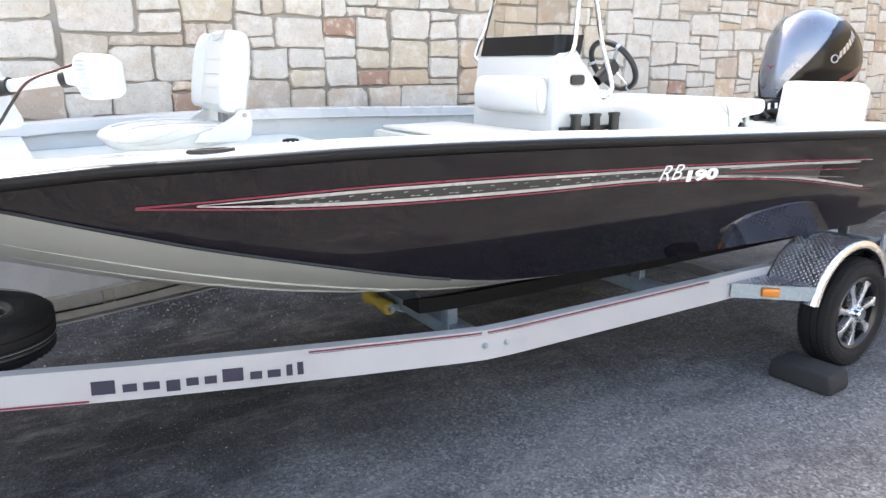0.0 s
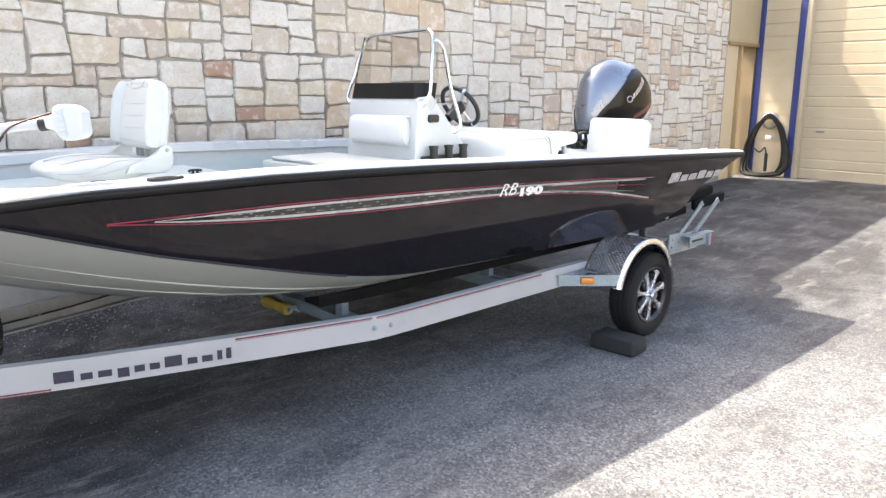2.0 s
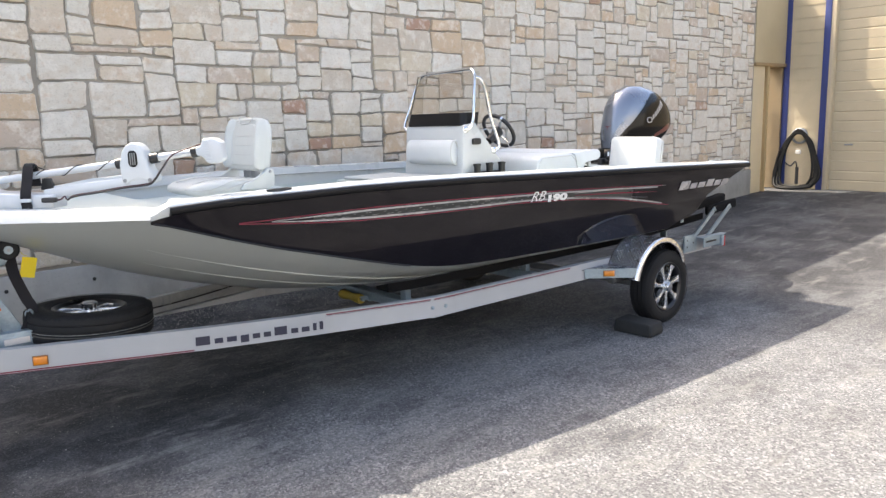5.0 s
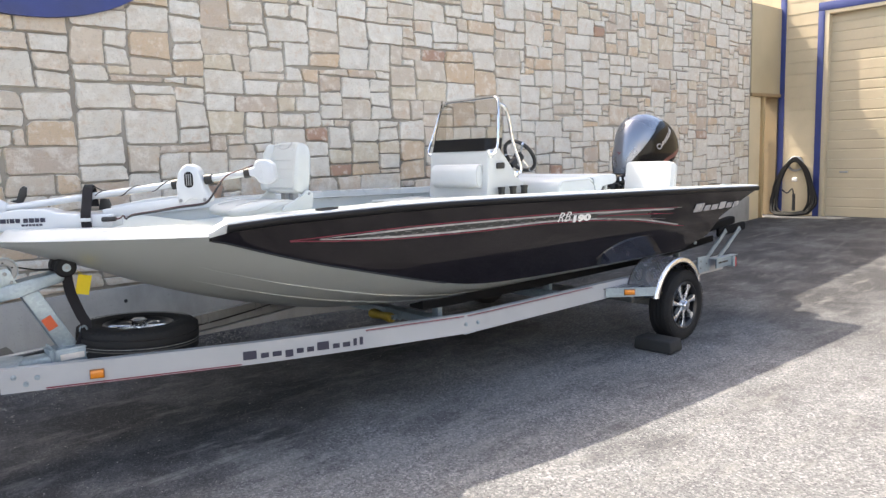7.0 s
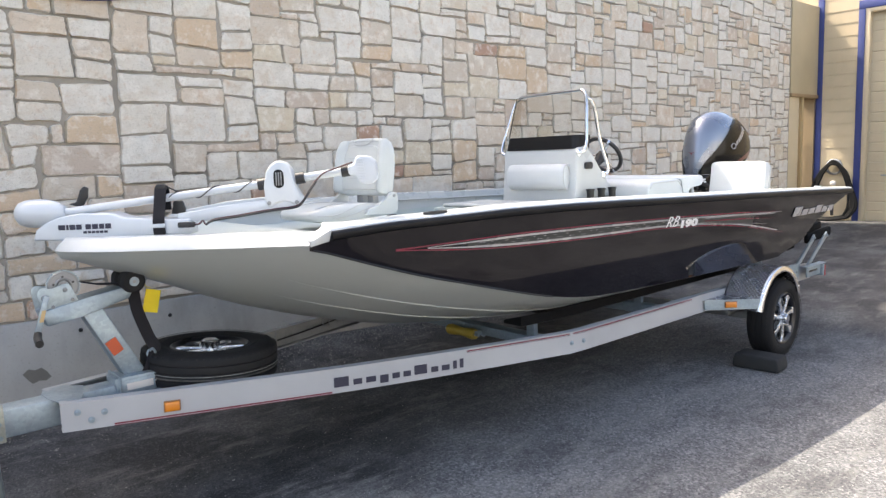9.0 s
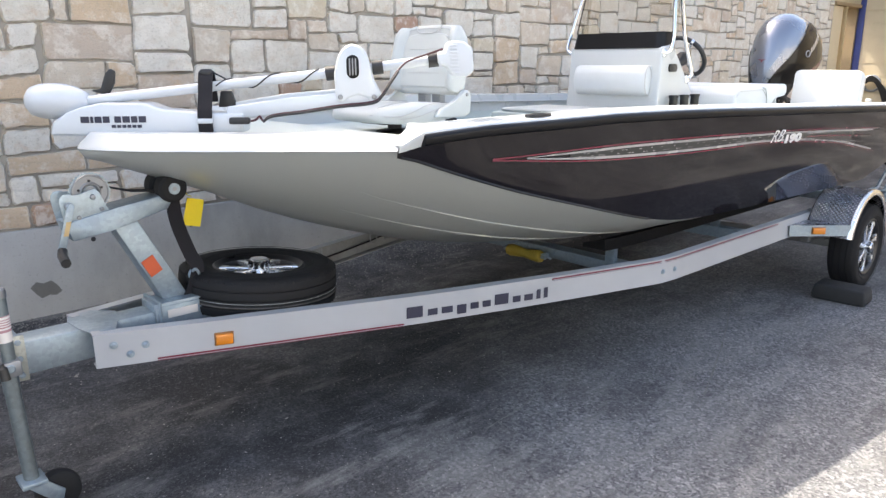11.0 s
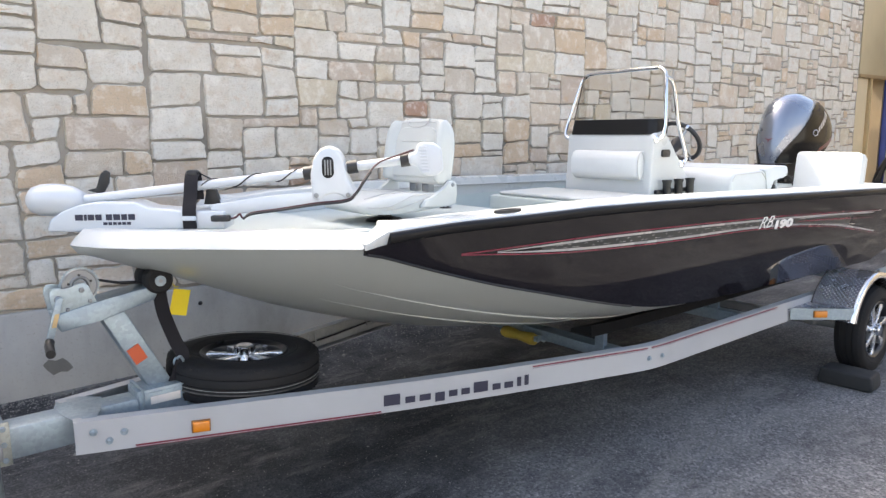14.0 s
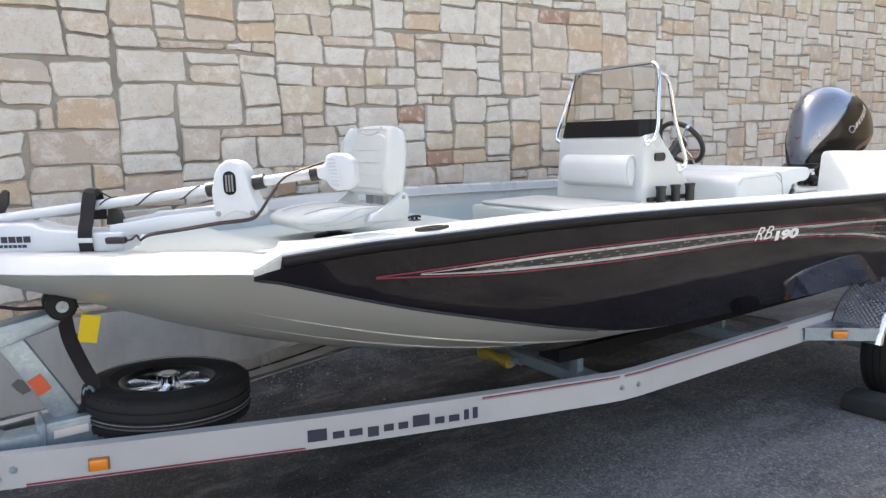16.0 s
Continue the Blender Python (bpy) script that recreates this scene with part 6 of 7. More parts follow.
# ---------------------------------------------------------------- seats
bench = thing("bench_seat", BOAT, "white upholstered bench seat behind the console", "bench")
bm = nb()
prism(bm, [(3.22, 0.985), (3.22, 1.30), (3.235, 1.345), (3.27, 1.366), (3.62, 1.372), (3.68, 1.352), (3.705, 1.30), (3.715, 1.22), (3.715, 0.985)], -0.535, 0.52, "y", 0.025, 3)
part("seat_base", bm, VINYL, bench, "white vinyl seat box", 45)
bm = nb()
prism(bm, [(3.64, 1.372), (3.80, 1.382), (3.96, 1.386), (3.99, 1.379), (4.004, 1.357), (4.004, 1.327), (3.987, 1.306), (3.95, 1.302), (3.85, 1.306), (3.795, 1.296), (3.768, 1.262), (3.758, 1.20), (3.70, 1.20), (3.69, 1.33)], -0.54, 0.52, "y", 0.012, 3)
part("folding_back", bm, VINYL, bench, "white vinyl folding backrest", 45)
for v in (-0.50, 0.48):
    bm = nb()
    rod(bm, (3.90, v, 1.20), (3.885, v, 1.33), 0.017)
    part("back_leg", bm, WHITE_GEL, bench)
bm = nb()
box(bm, 3.79, 3.86, -0.50, -0.44, 1.20, 1.245, 0.012)
lathe(bm, [(0.0, 0.03), (0.02, 0.028), (0.026, 0.0)], 14, Matrix.Translation((3.83, -0.50, 1.235)) @ Matrix.Rotation(radians(90), 4, "X"))
part("hinge", bm, BLACK, bench, "black seat hinge")
bm = nb()
tube(bm, [(3.235, -0.5365, 1.31), (3.27, -0.5365, 1.35), (3.62, -0.5365, 1.355), (3.69, -0.5365, 1.30), (3.70, -0.5365, 1.2)], 0.003, 6)
part("piping", bm, PIPING, bench)

jump = thing("jump_seat", BOAT, "white upholstered aft jump-seat backrest, raised", "seat")
TILT_ = Matrix.Translation((4.15, 0, 1.19)) @ Matrix.Rotation(radians(9), 4, "Y")
bm = nb()
face = [(-0.735 + x, 0.145 + z) for x, z in rounded(0.455, 0.30, 0.035)]
prism(bm, face, 0.0, 0.075, "x", 0.018, 3, TILT_)
part("backrest", bm, VINYL, jump, "white vinyl backrest", 45)
bm = nb()
face = [(-0.735 + x, 0.14 + z) for x, z in rounded(0.445, 0.285, 0.03)]
prism(bm, face, 0.083, 0.115, "x", 0.008, 2, TILT_)
part("back_panel", bm, WHITE_GEL, jump, "white moulded back panel", 45)
bm = nb()
prism(bm, [(-0.735 + x, 0.142 + z) for x, z in rounded(0.432, 0.280, 0.03)], 0.070, 0.088, "x", 0, 1, TILT_)
part("seam_strip", bm, PIPING, jump, "grey seam strip", 45)
bm = nb()
box(bm, 3.86, 4.20, -0.99, -0.48, 1.16, 1.215, 0.02, 3)
part("seat_pad", bm, VINYL, jump)

seat = thing("fishing_seat", BOAT, "pale grey folding fishing seat bolted to the fore deck", "boat seat")
BK = Matrix.Translation((1.085, 0.085, 1.385)) @ Matrix.Rotation(radians(9), 4, "Y")


def back_outline(w, h, shrink=0.0):
    out = []
    for x, z in ((-0.5, 0.0), (-0.515, 0.12), (-0.52, 0.40), (-0.51, 0.64), (-0.475, 0.82), (-0.41, 0.94), (-0.31, 0.985), (-0.15, 1.0), (0.15, 1.0), (0.31, 0.985), (0.41, 0.94), (0.475, 0.82), (0.51, 0.64), (0.52, 0.40), (0.515, 0.12), (0.5, 0.0)):
        out.append((x * (w - shrink * 2), shrink + z * (h - shrink * 2)))
    return out


bm = nb()
prism(bm, back_outline(0.475, 0.345), -0.035, 0.035, "x", 0.022, 3, BK)
back = part("backrest", bm, VINYL_GREY, seat, "pale grey vinyl backrest", 50)
bm = nb()
prism(bm, back_outline(0.36, 0.27), -0.046, -0.03, "x", 0.007, 3, BK @ Matrix.Translation((0, 0, 0.03)))
part("back_panel", bm, VINYL_GREY, back, "", 50)
for sg in (-1, 1):
    bm = nb()
    rw = []
    for z, grow in ((0.012, 0.6), (0.03, 0.9), (0.10, 1.0), (0.20, 1.0), (0.27, 0.92), (0.315, 0.7), (0.332, 0.4)):
        y0 = 0.238 - 0.030 * max(0, (z - 0.22) / 0.12) ** 2
        rw.append([BK @ Vector((-0.028 - a * 0.055 * grow, sg * (y0 + b * 0.038 * (0.6 + 0.4 * grow)), z)) for a, b in ((-0.3, 0.25), (0.45, 0.22), (0.85, 0.0), (1.0, -0.45), (0.85, -0.95), (0.45, -1.5), (0.0, -2.1), (-0.3, -2.1))])
    loft(bm, rw)
    part("bolster", bm, VINYL_GREY, back, "padded side bolster", 60)
bm = nb()
for dx in (-0.034, 0.034):
    tube(bm, [BK @ Vector((dx, y * 0.99, z)) for y, z in back_outline(0.455, 0.325, 0.0)], 0.003, 6, False)
tube(bm, smooth_line([BK @ Vector((-0.040, -0.10, 0.338)), BK @ Vector((-0.047, -0.07, 0.305)), BK @ Vector((-0.048, 0, 0.297)), BK @ Vector((-0.047, 0.07, 0.305)), BK @ Vector((-0.040, 0.10, 0.338))], 5), 0.003, 6)
for z in (0.10, 0.16, 0.22):
    tube(bm, [BK @ Vector((-0.047, -0.12, z)), BK @ Vector((-0.048, 0.12, z))], 0.0018, 6)
part("piping", bm, PIPING, back, "grey piping")
bm = nb()
sec = []
for u, hw, z0, z1 in ((0.595, 0.13, 1.292, 1.305), (0.61, 0.185, 1.274, 1.320), (0.65, 0.218, 1.262, 1.336), (0.73, 0.236, 1.257, 1.350), (0.84, 0.243, 1.257, 1.358), (0.95, 0.243, 1.262, 1.352), (1.04, 0.24, 1.272, 1.345), (1.10, 0.232, 1.286, 1.338)):
    c = 0.085
    dip = 0.80 if 0.64 < u < 1.05 else 0.94
    sec.append([Vector((u, c + y * hw, z0 + (z1 - z0) * z)) for y, z in ((-1, 0.22), (-0.96, 0.04), (-0.5, 0), (0.5, 0), (0.96, 0.04), (1, 0.22), (1.0, 0.62), (0.95, 0.88), (0.84, 1.0), (0.66, 0.99), (0.52, dip + 0.06), (0.4, dip), (-0.4, dip), (-0.52, dip + 0.06), (-0.66, 0.99), (-0.84, 1.0), (-0.95, 0.88), (-1.0, 0.62))])
loft(bm, sec)
cush = part("seat_cushion", bm, VINYL_GREY, seat, "pale grey vinyl cushion with raised bolsters", 50)
for sg in (-1, 1):
    y_ = 0.085 + sg * 0.246
    for line in ([(0.60, y_ - sg * 0.10, 1.306), (0.64, y_ - sg * 0.035, 1.300), (0.72, y_ - sg * 0.004, 1.302), (0.80, y_, 1.325), (0.88, y_ - sg * 0.006, 1.348), (0.98, y_ - sg * 0.01, 1.346), (1.06, y_ - sg * 0.012, 1.336)],
                 [(0.70, y_ - sg * 0.008, 1.285), (0.80, y_, 1.292), (0.90, y_ + sg * 0.002, 1.318), (0.98, y_ - sg * 0.002, 1.338)],
                 [(0.655, y_ - sg * 0.115, 1.335), (0.76, y_ - sg * 0.118, 1.352), (0.90, y_ - sg * 0.118, 1.354), (1.05, y_ - sg * 0.115, 1.344)]):
        bm = nb()
        tube(bm, smooth_line(line, 6), 0.003, 6)
        part("piping", bm, PIPING, cush, "grey piping")
for sg in (-1, 1):
    bm = nb()
    y_ = 0.085 + sg * 0.255
    prism(bm, [(0.90, 1.284), (1.09, 1.278), (1.128, 1.295), (1.138, 1.35), (1.134, 1.395), (1.115, 1.410), (1.085, 1.408), (1.068, 1.385), (1.045, 1.36), (0.99, 1.340), (0.93, 1.322)], y_ - 0.015, y_ + 0.015, "y", 0.009, 3)
    part("hinge_arm", bm, VINYL_GREY, seat, "pale plastic hinge arm", 45)
    bm = nb()
    lathe(bm, [(0, 0.004), (0.008, 0.004), (0.010, 0)], 10, Matrix.Translation((1.105, y_ + sg * 0.0155, 1.388)) @ Matrix.Rotation(radians(-90 * sg), 4, "X"))
    part("rivet", bm, STEEL_DARK, seat)
for y_ in (0.0, 0.11):
    bm = nb()
    box(bm, 1.09, 1.13, y_, y_ + 0.06, 1.34, 1.40, 0.004)
    part("back_hinge", bm, STEEL_DARK, seat, "steel fold-down hinge")
bm = nb()
lathe(bm, [(0.0, 0.0), (0.10, 0.0), (0.09, 0.012), (0.05, 0.02), (0.0, 0.022)], 28, Matrix.Translation((0.86, 0.085, DECK_Z + 0.001)))
rod(bm, (0.86, 0.085, DECK_Z + 0.01), (0.86, 0.085, 1.26), 0.036, 18)
box(bm, 0.72, 0.98, -0.01, 0.18, 1.25, 1.27, 0.004)
part("seat_mount", bm, BLACK, seat, "black seat mount")

# ---------------------------------------------------------------- outboard motor
motor = thing("outboard_motor", BOAT, "silver and black outboard motor on the transom", "outboard motor")
MV = 0.085
CR = ((1.345, 5.25, 0.335, 0.175), (1.38, 5.285, 0.37, 0.193), (1.45, 5.345, 0.43, 0.215), (1.55, 5.39, 0.462, 0.235), (1.66, 5.395, 0.445, 0.232), (1.76, 5.38, 0.40, 0.212), (1.84, 5.355, 0.325, 0.182), (1.90, 5.335, 0.24, 0.142), (1.935, 5.325, 0.145, 0.09), (1.948, 5.32, 0.055, 0.04))


def cowl_point(z, a, off=0.0):
    zs = [c[0] for c in CR]
    c, l_, w = (soft(zs, [r[i] for r in CR], z, 0.03) for i in (1, 2, 3))
    e = 2.6
    ca, sa = math.cos(a), math.sin(a)
    k = (abs(ca) ** e + abs(sa) ** e) ** (-1 / e)
    squash = 1 - 0.22 * max(0, -ca) ** 2                       # narrower towards the bow
    return Vector((c + (l_ + off) * k * ca, MV + (w * squash + off) * k * sa, z))


def skin(zs, off, keep=None, n=56):
    bm = nb()
    rows = [[cowl_point(z, 2 * math.pi * k / n, off) for k in range(n)] for z in zs]
    vs = [[bm.verts.new(p) for p in r] for r in rows]
    for j in range(len(zs) - 1):
        for k in range(n):
            q = (vs[j][k], vs[j][(k + 1) % n], vs[j + 1][(k + 1) % n], vs[j + 1][k])
            mid = sum((v.co for v in q), Vector()) / 4
            if keep is None or keep(mid):
                bm.faces.new(q)
    if keep is None:
        bm.faces.new(vs[-1])
        bm.faces.new(vs[0][::-1])
    else:
        bmesh.ops.delete(bm, geom=[v for v in bm.verts if not v.link_faces], context="VERTS")
    return bm


zs_ = np.linspace(1.345, 1.945, 34)
cowl = part("cowl", skin(zs_, 0.0), COWL, motor, "metallic grey engine cowl", 60)


def round_from_front(p):
    """Degrees round the cowl from its front, either way."""
    return math.degrees(math.atan2(abs(p.y - MV) / 0.215, -(p.x - soft([c[0] for c in CR], [c[1] for c in CR], p.z, 0.03)) / 0.375))


sweep = lambda p: p.z < pick(round_from_front(p), (14, 24, 40, 58, 78, 100, 140, 180), (1.3, 1.42, 1.55, 1.68, 1.80, 1.865, 1.88, 1.87))
part("cowl_side", skin(np.linspace(1.348, 1.90, 140), 0.005, sweep, 260), COWL_BLACK, cowl, "gloss black cowl side panel", 60)
for sg in (-1, 1):
    part("cowl_vent", skin(np.linspace(1.66, 1.90, 30), 0.005, lambda p, sg=sg: p.x > 5.40 and (p.y - MV) * sg > 0.09 and 1.80 - (p.x - 5.4) * 0.25 < p.z < 1.865 - (p.x - 5.4) * 0.35, 120), BLACK_GLOSS, cowl, "black air intake", 60)
part("cowl_flash", skin(np.linspace(1.36, 1.68, 60), 0.0065, lambda p: p.x > 5.40 and abs(p.y - MV) > 0.05 and 1.43 + (p.x - 5.40) * 0.26 < p.z < 1.462 + (p.x - 5.40) * 0.40, 140), worn("flash_red", (0.15, 0.022, 0.014), 0.3, 0.2, 0.6, bump=0.0), cowl, "dark red flash", 60)
for sg in (-1, 1):                                             # maker's word as bars, and badge ring
    bm = nb()
    for k in range(6):
        a0, z0 = 1.69 - 0.095 * k, 1.606 + 0.027 * k
        pts_ = [cowl_point(z, sg * a, 0.0075) for a, z in ((a0, z0), (a0 - 0.075, z0 + 0.016), (a0 - 0.075, z0 + 0.062), (a0, z0 + 0.046))]
        bm.faces.new([bm.verts.new(p) for p in pts_])
    part("maker_mark", bm, DECAL_SILVER, cowl, "silver word mark as plain bars", 0)
    bm = nb()
    tube(bm, [cowl_point(1.606 + 0.026 * math.sin(t), sg * (1.79 + 0.075 * math.cos(t)), 0.009) for t in np.linspace(0, 2 * math.pi, 25)], 0.005, 6, False)
    part("badge", bm, DECAL_SILVER, cowl, "round silver badge", 40)
bm = nb()
tri_ = [cowl_point(z, math.pi + a, 0.006) for a, z in ((-0.22, 1.565), (-0.03, 1.548), (0.0, 1.528), (0.03, 1.548), (0.22, 1.565), (0.0, 1.556))]
bm.faces.new([bm.verts.new(p) for p in tri_])
part("front_emblem", bm, RED, cowl, "small winged emblem", 0)
bm = nb()
rw = []
for z, c, l_, w in ((1.10, 5.06, 0.17, 0.09), (1.17, 5.06, 0.21, 0.115), (1.25, 5.075, 0.265, 0.14), (1.32, 5.13, 0.29, 0.155), (1.345, 5.18, 0.288, 0.165)):
    rw.append([Vector((c + l_ * math.cos(a) * (abs(math.cos(a)) ** 2.6 + abs(math.sin(a)) ** 2.6) ** (-1 / 2.6), MV + w * math.sin(a) * (abs(math.cos(a)) ** 2.6 + abs(math.sin(a)) ** 2.6) ** (-1 / 2.6), z)) for a in np.linspace(0, 2 * math.pi, 40, endpoint=False)])
loft(bm, rw)
pan = part("lower_pan", bm, COWL_BLACK, motor, "gloss black lower pan", 50)
tx = Matrix.Translation((4.862, -0.030, 1.285)) @ Matrix.Rotation(radians(-38), 4, "Z") @ Matrix.Rotation(radians(78), 4, "X")
lettering("power_number", "115", 0.062, DECAL_WHITE, pan, tx @ Matrix.Diagonal((1.5, 1, 1, 1)), 0.003, 0.0, 0.001, "white numerals")
bm = nb()
box(bm, -0.05, 0.06, -0.004, 0.004, 0.0, 0.001, 0, 1, tx @ Matrix.Translation((0, -0.045, 0.002)))
part("number_underline", bm, DECAL_SILVER, pan, "", 0)
bm = nb()
rw = []
for z, c, l_, w in ((0.42, 5.30, 0.14, 0.02), (0.55, 5.24, 0.17, 0.045), (0.62, 5.22, 0.20, 0.05), (0.66, 5.18, 0.16, 0.035), (0.9, 5.12, 0.13, 0.04), (1.12, 5.06, 0.16, 0.085)):
    rw.append([Vector((c + l_ * math.cos(a), MV + w * math.sin(a), z)) for a in np.linspace(0, 2 * math.pi, 24, endpoint=False)])
loft(bm, rw)
prism(bm, [(5.10, 0.70), (5.50, 0.705), (5.50, 0.715), (5.10, 0.71)], MV - 0.10, MV + 0.10, "y", 0.003)
lathe(bm, [(0.0, -0.24), (0.03, -0.20), (0.05, -0.08), (0.052, 0.08), (0.045, 0.16), (0.02, 0.2), (0, 0.2)], 20, Matrix.Translation((5.32, MV, 0.56)) @ Matrix.Rotation(radians(90), 4, "Y"))
leg = part("leg", bm, COWL_BLACK, motor, "gloss black drive leg", 50)
for k in range(3):
    bm = nb()
    q = Matrix.Translation((5.50, MV, 0.56)) @ Matrix.Rotation(2 * math.pi * k / 3, 4, "X") @ Matrix.Rotation(radians(28), 4, "Z")
    prism(bm, [(-0.05, 0.03), (-0.06, 0.10), (-0.02, 0.17), (0.04, 0.16), (0.06, 0.09), (0.05, 0.03)], -0.003, 0.003, "y", 0.002, 1, q)
    part("propeller_blade", bm, STEEL_DARK, leg)
bm = nb()
box(bm, 4.66, 4.92, MV - 0.13, MV + 0.13, 0.86, 1.20, 0.02)
box(bm, 4.62, 4.80, MV - 0.16, MV - 0.11, 1.0, 1.26, 0.015)
box(bm, 4.62, 4.80, MV + 0.11, MV + 0.16, 1.0, 1.26, 0.015)
rod(bm, (4.70, MV - 0.28, 1.235), (4.70, MV + 0.28, 1.235), 0.022)
part("transom_bracket", bm, BLACK, motor, "black clamp bracket")
bm = nb()
tube(bm, smooth_line([(4.74, -0.05, 1.25), (4.62, -0.20, 1.27), (4.50, -0.34, 1.25), (4.42, -0.40, 1.22)], 6), 0.022, 8)
tube(bm, smooth_line([(4.76, 0.0, 1.24), (4.64, -0.12, 1.24), (4.52, -0.22, 1.23)], 6), 0.014, 8)
part("rigging_hose", bm, HOSE, motor, "black rigging hose")

# ---------------------------------------------------------------- trolling motor stowed on the bow
TD = Vector((0.787, -0.618, 0.0))
TN = Vector((-0.618, -0.787, 0.0))                              # towards the camera
TO = Vector((0.0, -0.334, 0.0))


def tp(u, z, out=0.0):
    """Point of the stowed motor's own plane, at station u and height z."""
    return TO + TD * (u / 0.787) + TN * out + Vector((0, 0, z))


TM_M = Matrix.Translation(TO) @ Matrix((TD, -TN, Vector((0, 0, 1)))).transposed().to_4x4()   # s along it, y away, z up
S = lambda u: u / 0.787
troll = thing("trolling_motor", BOAT, "white electric trolling motor stowed on the bow deck", "trolling motor")
bm = nb()
body = [(S(-0.672), 1.288), (S(-0.660), 1.335), (S(-0.62), 1.370), (S(-0.57), 1.392), (S(-0.52), 1.403), (S(-0.40), 1.401), (S(-0.355), 1.378), (S(-0.24), 1.366), (S(-0.12), 1.360), (S(-0.12), 1.29), (S(-0.30), 1.29), (S(-0.55), 1.284)]
prism(bm, body, -0.07, 0.07, "y", 0.010, 3, TM_M)
base_ob = part("mount_base", bm, TM_WHITE, troll, "white painted mount base", 45)
bm = nb()
x = S(-0.580)
for w in (0.030, 0.010, 0.024, 0.024, 0.0, 0.024, 0.026, 0.022, 0.026):
    if w:
        box(bm, x, x + w, -0.0725, -0.0705, 1.332, 1.355, 0, 1, TM_M)
    x += w + 0.005 if w else 0.012
x = S(-0.495)
for w in (0.016, 0.014, 0.014, 0.014, 0.014, 0.016):
    box(bm, x, x + w, -0.0722, -0.0705, 1.313, 1.324, 0, 1, TM_M)
    x += w + 0.004
tagged(part("maker_mark", bm, LETTER_NAVY, base_ob, "", 0), kind="stuff")
bm = nb()
prof = [(0.0, -0.108), (0.030, -0.102), (0.052, -0.084), (0.063, -0.052), (0.066, -0.01), (0.063, 0.035), (0.053, 0.075), (0.038, 0.10), (0.028, 0.118), (0.0, 0.12)]
lathe(bm, prof, 30, Matrix.Translation(tp(-0.665, 1.408)) @ Matrix((TD.cross(Vector((0, 0, 1))), Vector((0, 0, 1)), TD)).transposed().to_4x4())
part("motor_pod", bm, TM_WHITE, troll, "white motor pod", 60)
for a, l_ in ((12, 0.10), (165, 0.075)):
    bm = nb()
    q = Matrix.Translation(tp(-0.535, 1.43, -0.02)) @ Matrix((TD, TN, Vector((0, 0, 1)))).transposed().to_4x4() @ Matrix.Rotation(radians(a), 4, "Y")
    prism(bm, [(-0.045, 0.005), (-0.01, 0.02), (0.0, l_ * 0.8), (0.015, l_), (0.035, l_ * 0.95), (0.038, l_ * 0.5), (0.02, 0.0)], -0.008, 0.008, "y", 0.005, 2, q)
    part("propeller_blade", bm, BLACK, troll, "black propeller blade")
shaft = [tp(-0.60, 1.405), tp(-0.5, 1.419), tp(-0.133, 1.469), tp(0.156, 1.508), tp(0.46, 1.555)]
bm = nb()
tube(bm, shaft, 0.0185, 16)
part("shaft", bm, TM_WHITE, troll, "white composite shaft", 60)
bm = nb()
wrap = []
for k in range(40):
    t = k / 39
    p = tp(-0.20 + 0.30 * t, 1.460 + 0.0405 * t)
    a = 2 * math.pi * 2.2 * t
    wrap.append(p + (TN * math.cos(a) + Vector((0, 0, 1)) * math.sin(a)) * 0.0205)
tube(bm, wrap, 0.0028, 6)
part("shaft_cord", bm, CABLE, troll, "black cord round the shaft", 60)
bm = nb()
brk = [(S(0.150), 1.405), (S(0.146), 1.50), (S(0.158), 1.565), (S(0.175), 1.595), (S(0.20), 1.612), (S(0.228), 1.60), (S(0.245), 1.57), (S(0.262), 1.48), (S(0.285), 1.425), (S(0.28), 1.405), (S(0.255), 1.395), (S(0.245), 1.415), (S(0.215), 1.425), (S(0.185), 1.415), (S(0.172), 1.395)]
prism(bm, brk, -0.055, 0.055, "y", 0.012, 3, TM_M)
brk_ob = part("pivot_housing", bm, TM_WHITE, troll, "white pivot housing", 45)
bm = nb()
prism(bm, [(S(0.202) + x, 1.528 + z) for x, z in rounded(0.046, 0.085, 0.022)], -0.058, -0.052, "y", 0.002, 2, TM_M)
part("housing_window", bm, BLACK_GLOSS, brk_ob, "dark oval window")
for k in (-0.011, 0.0, 0.011):
    bm = nb()
    box(bm, S(0.202) + k - 0.0028, S(0.202) + k + 0.0028, -0.061, -0.057, 1.497, 1.558, 0.001, 1, TM_M)
    part("window_rib", bm, STEEL_DARK, brk_ob)
for u in (0.163, 0.262):
    bm = nb()
    lathe(bm, [(0, 0.003), (0.007, 0.003), (0.010, 0)], 10, TM_M @ Matrix.Translation((S(u), -0.056, 1.418)) @ Matrix.Rotation(radians(90), 4, "X"))
    part("pivot_bolt", bm, STEEL_DARK, brk_ob)
for u0, u1 in ((0.120, 0.150), (0.258, 0.290)):
    bm = nb()
    zz = lambda u: 1.508 + (u - 0.156) * 0.155
    tube(bm, [tp(u0, zz(u0)), tp(u1, zz(u1))], 0.027, 20)
    part("shaft_collar", bm, BLACK, troll, "black shaft collar")
bm = nb()
prism(bm, [(S(-0.17), 1.345), (S(-0.17), 1.385), (S(0.0), 1.415), (S(0.15), 1.432), (S(0.27), 1.428), (S(0.275), 1.40), (S(0.20), 1.383), (S(0.06), 1.365), (S(-0.10), 1.345)], -0.045, -0.025, "y", 0.006, 2, TM_M)
part("swing_arm", bm, TM_WHITE, troll, "white swing arm", 45)
bm = nb()
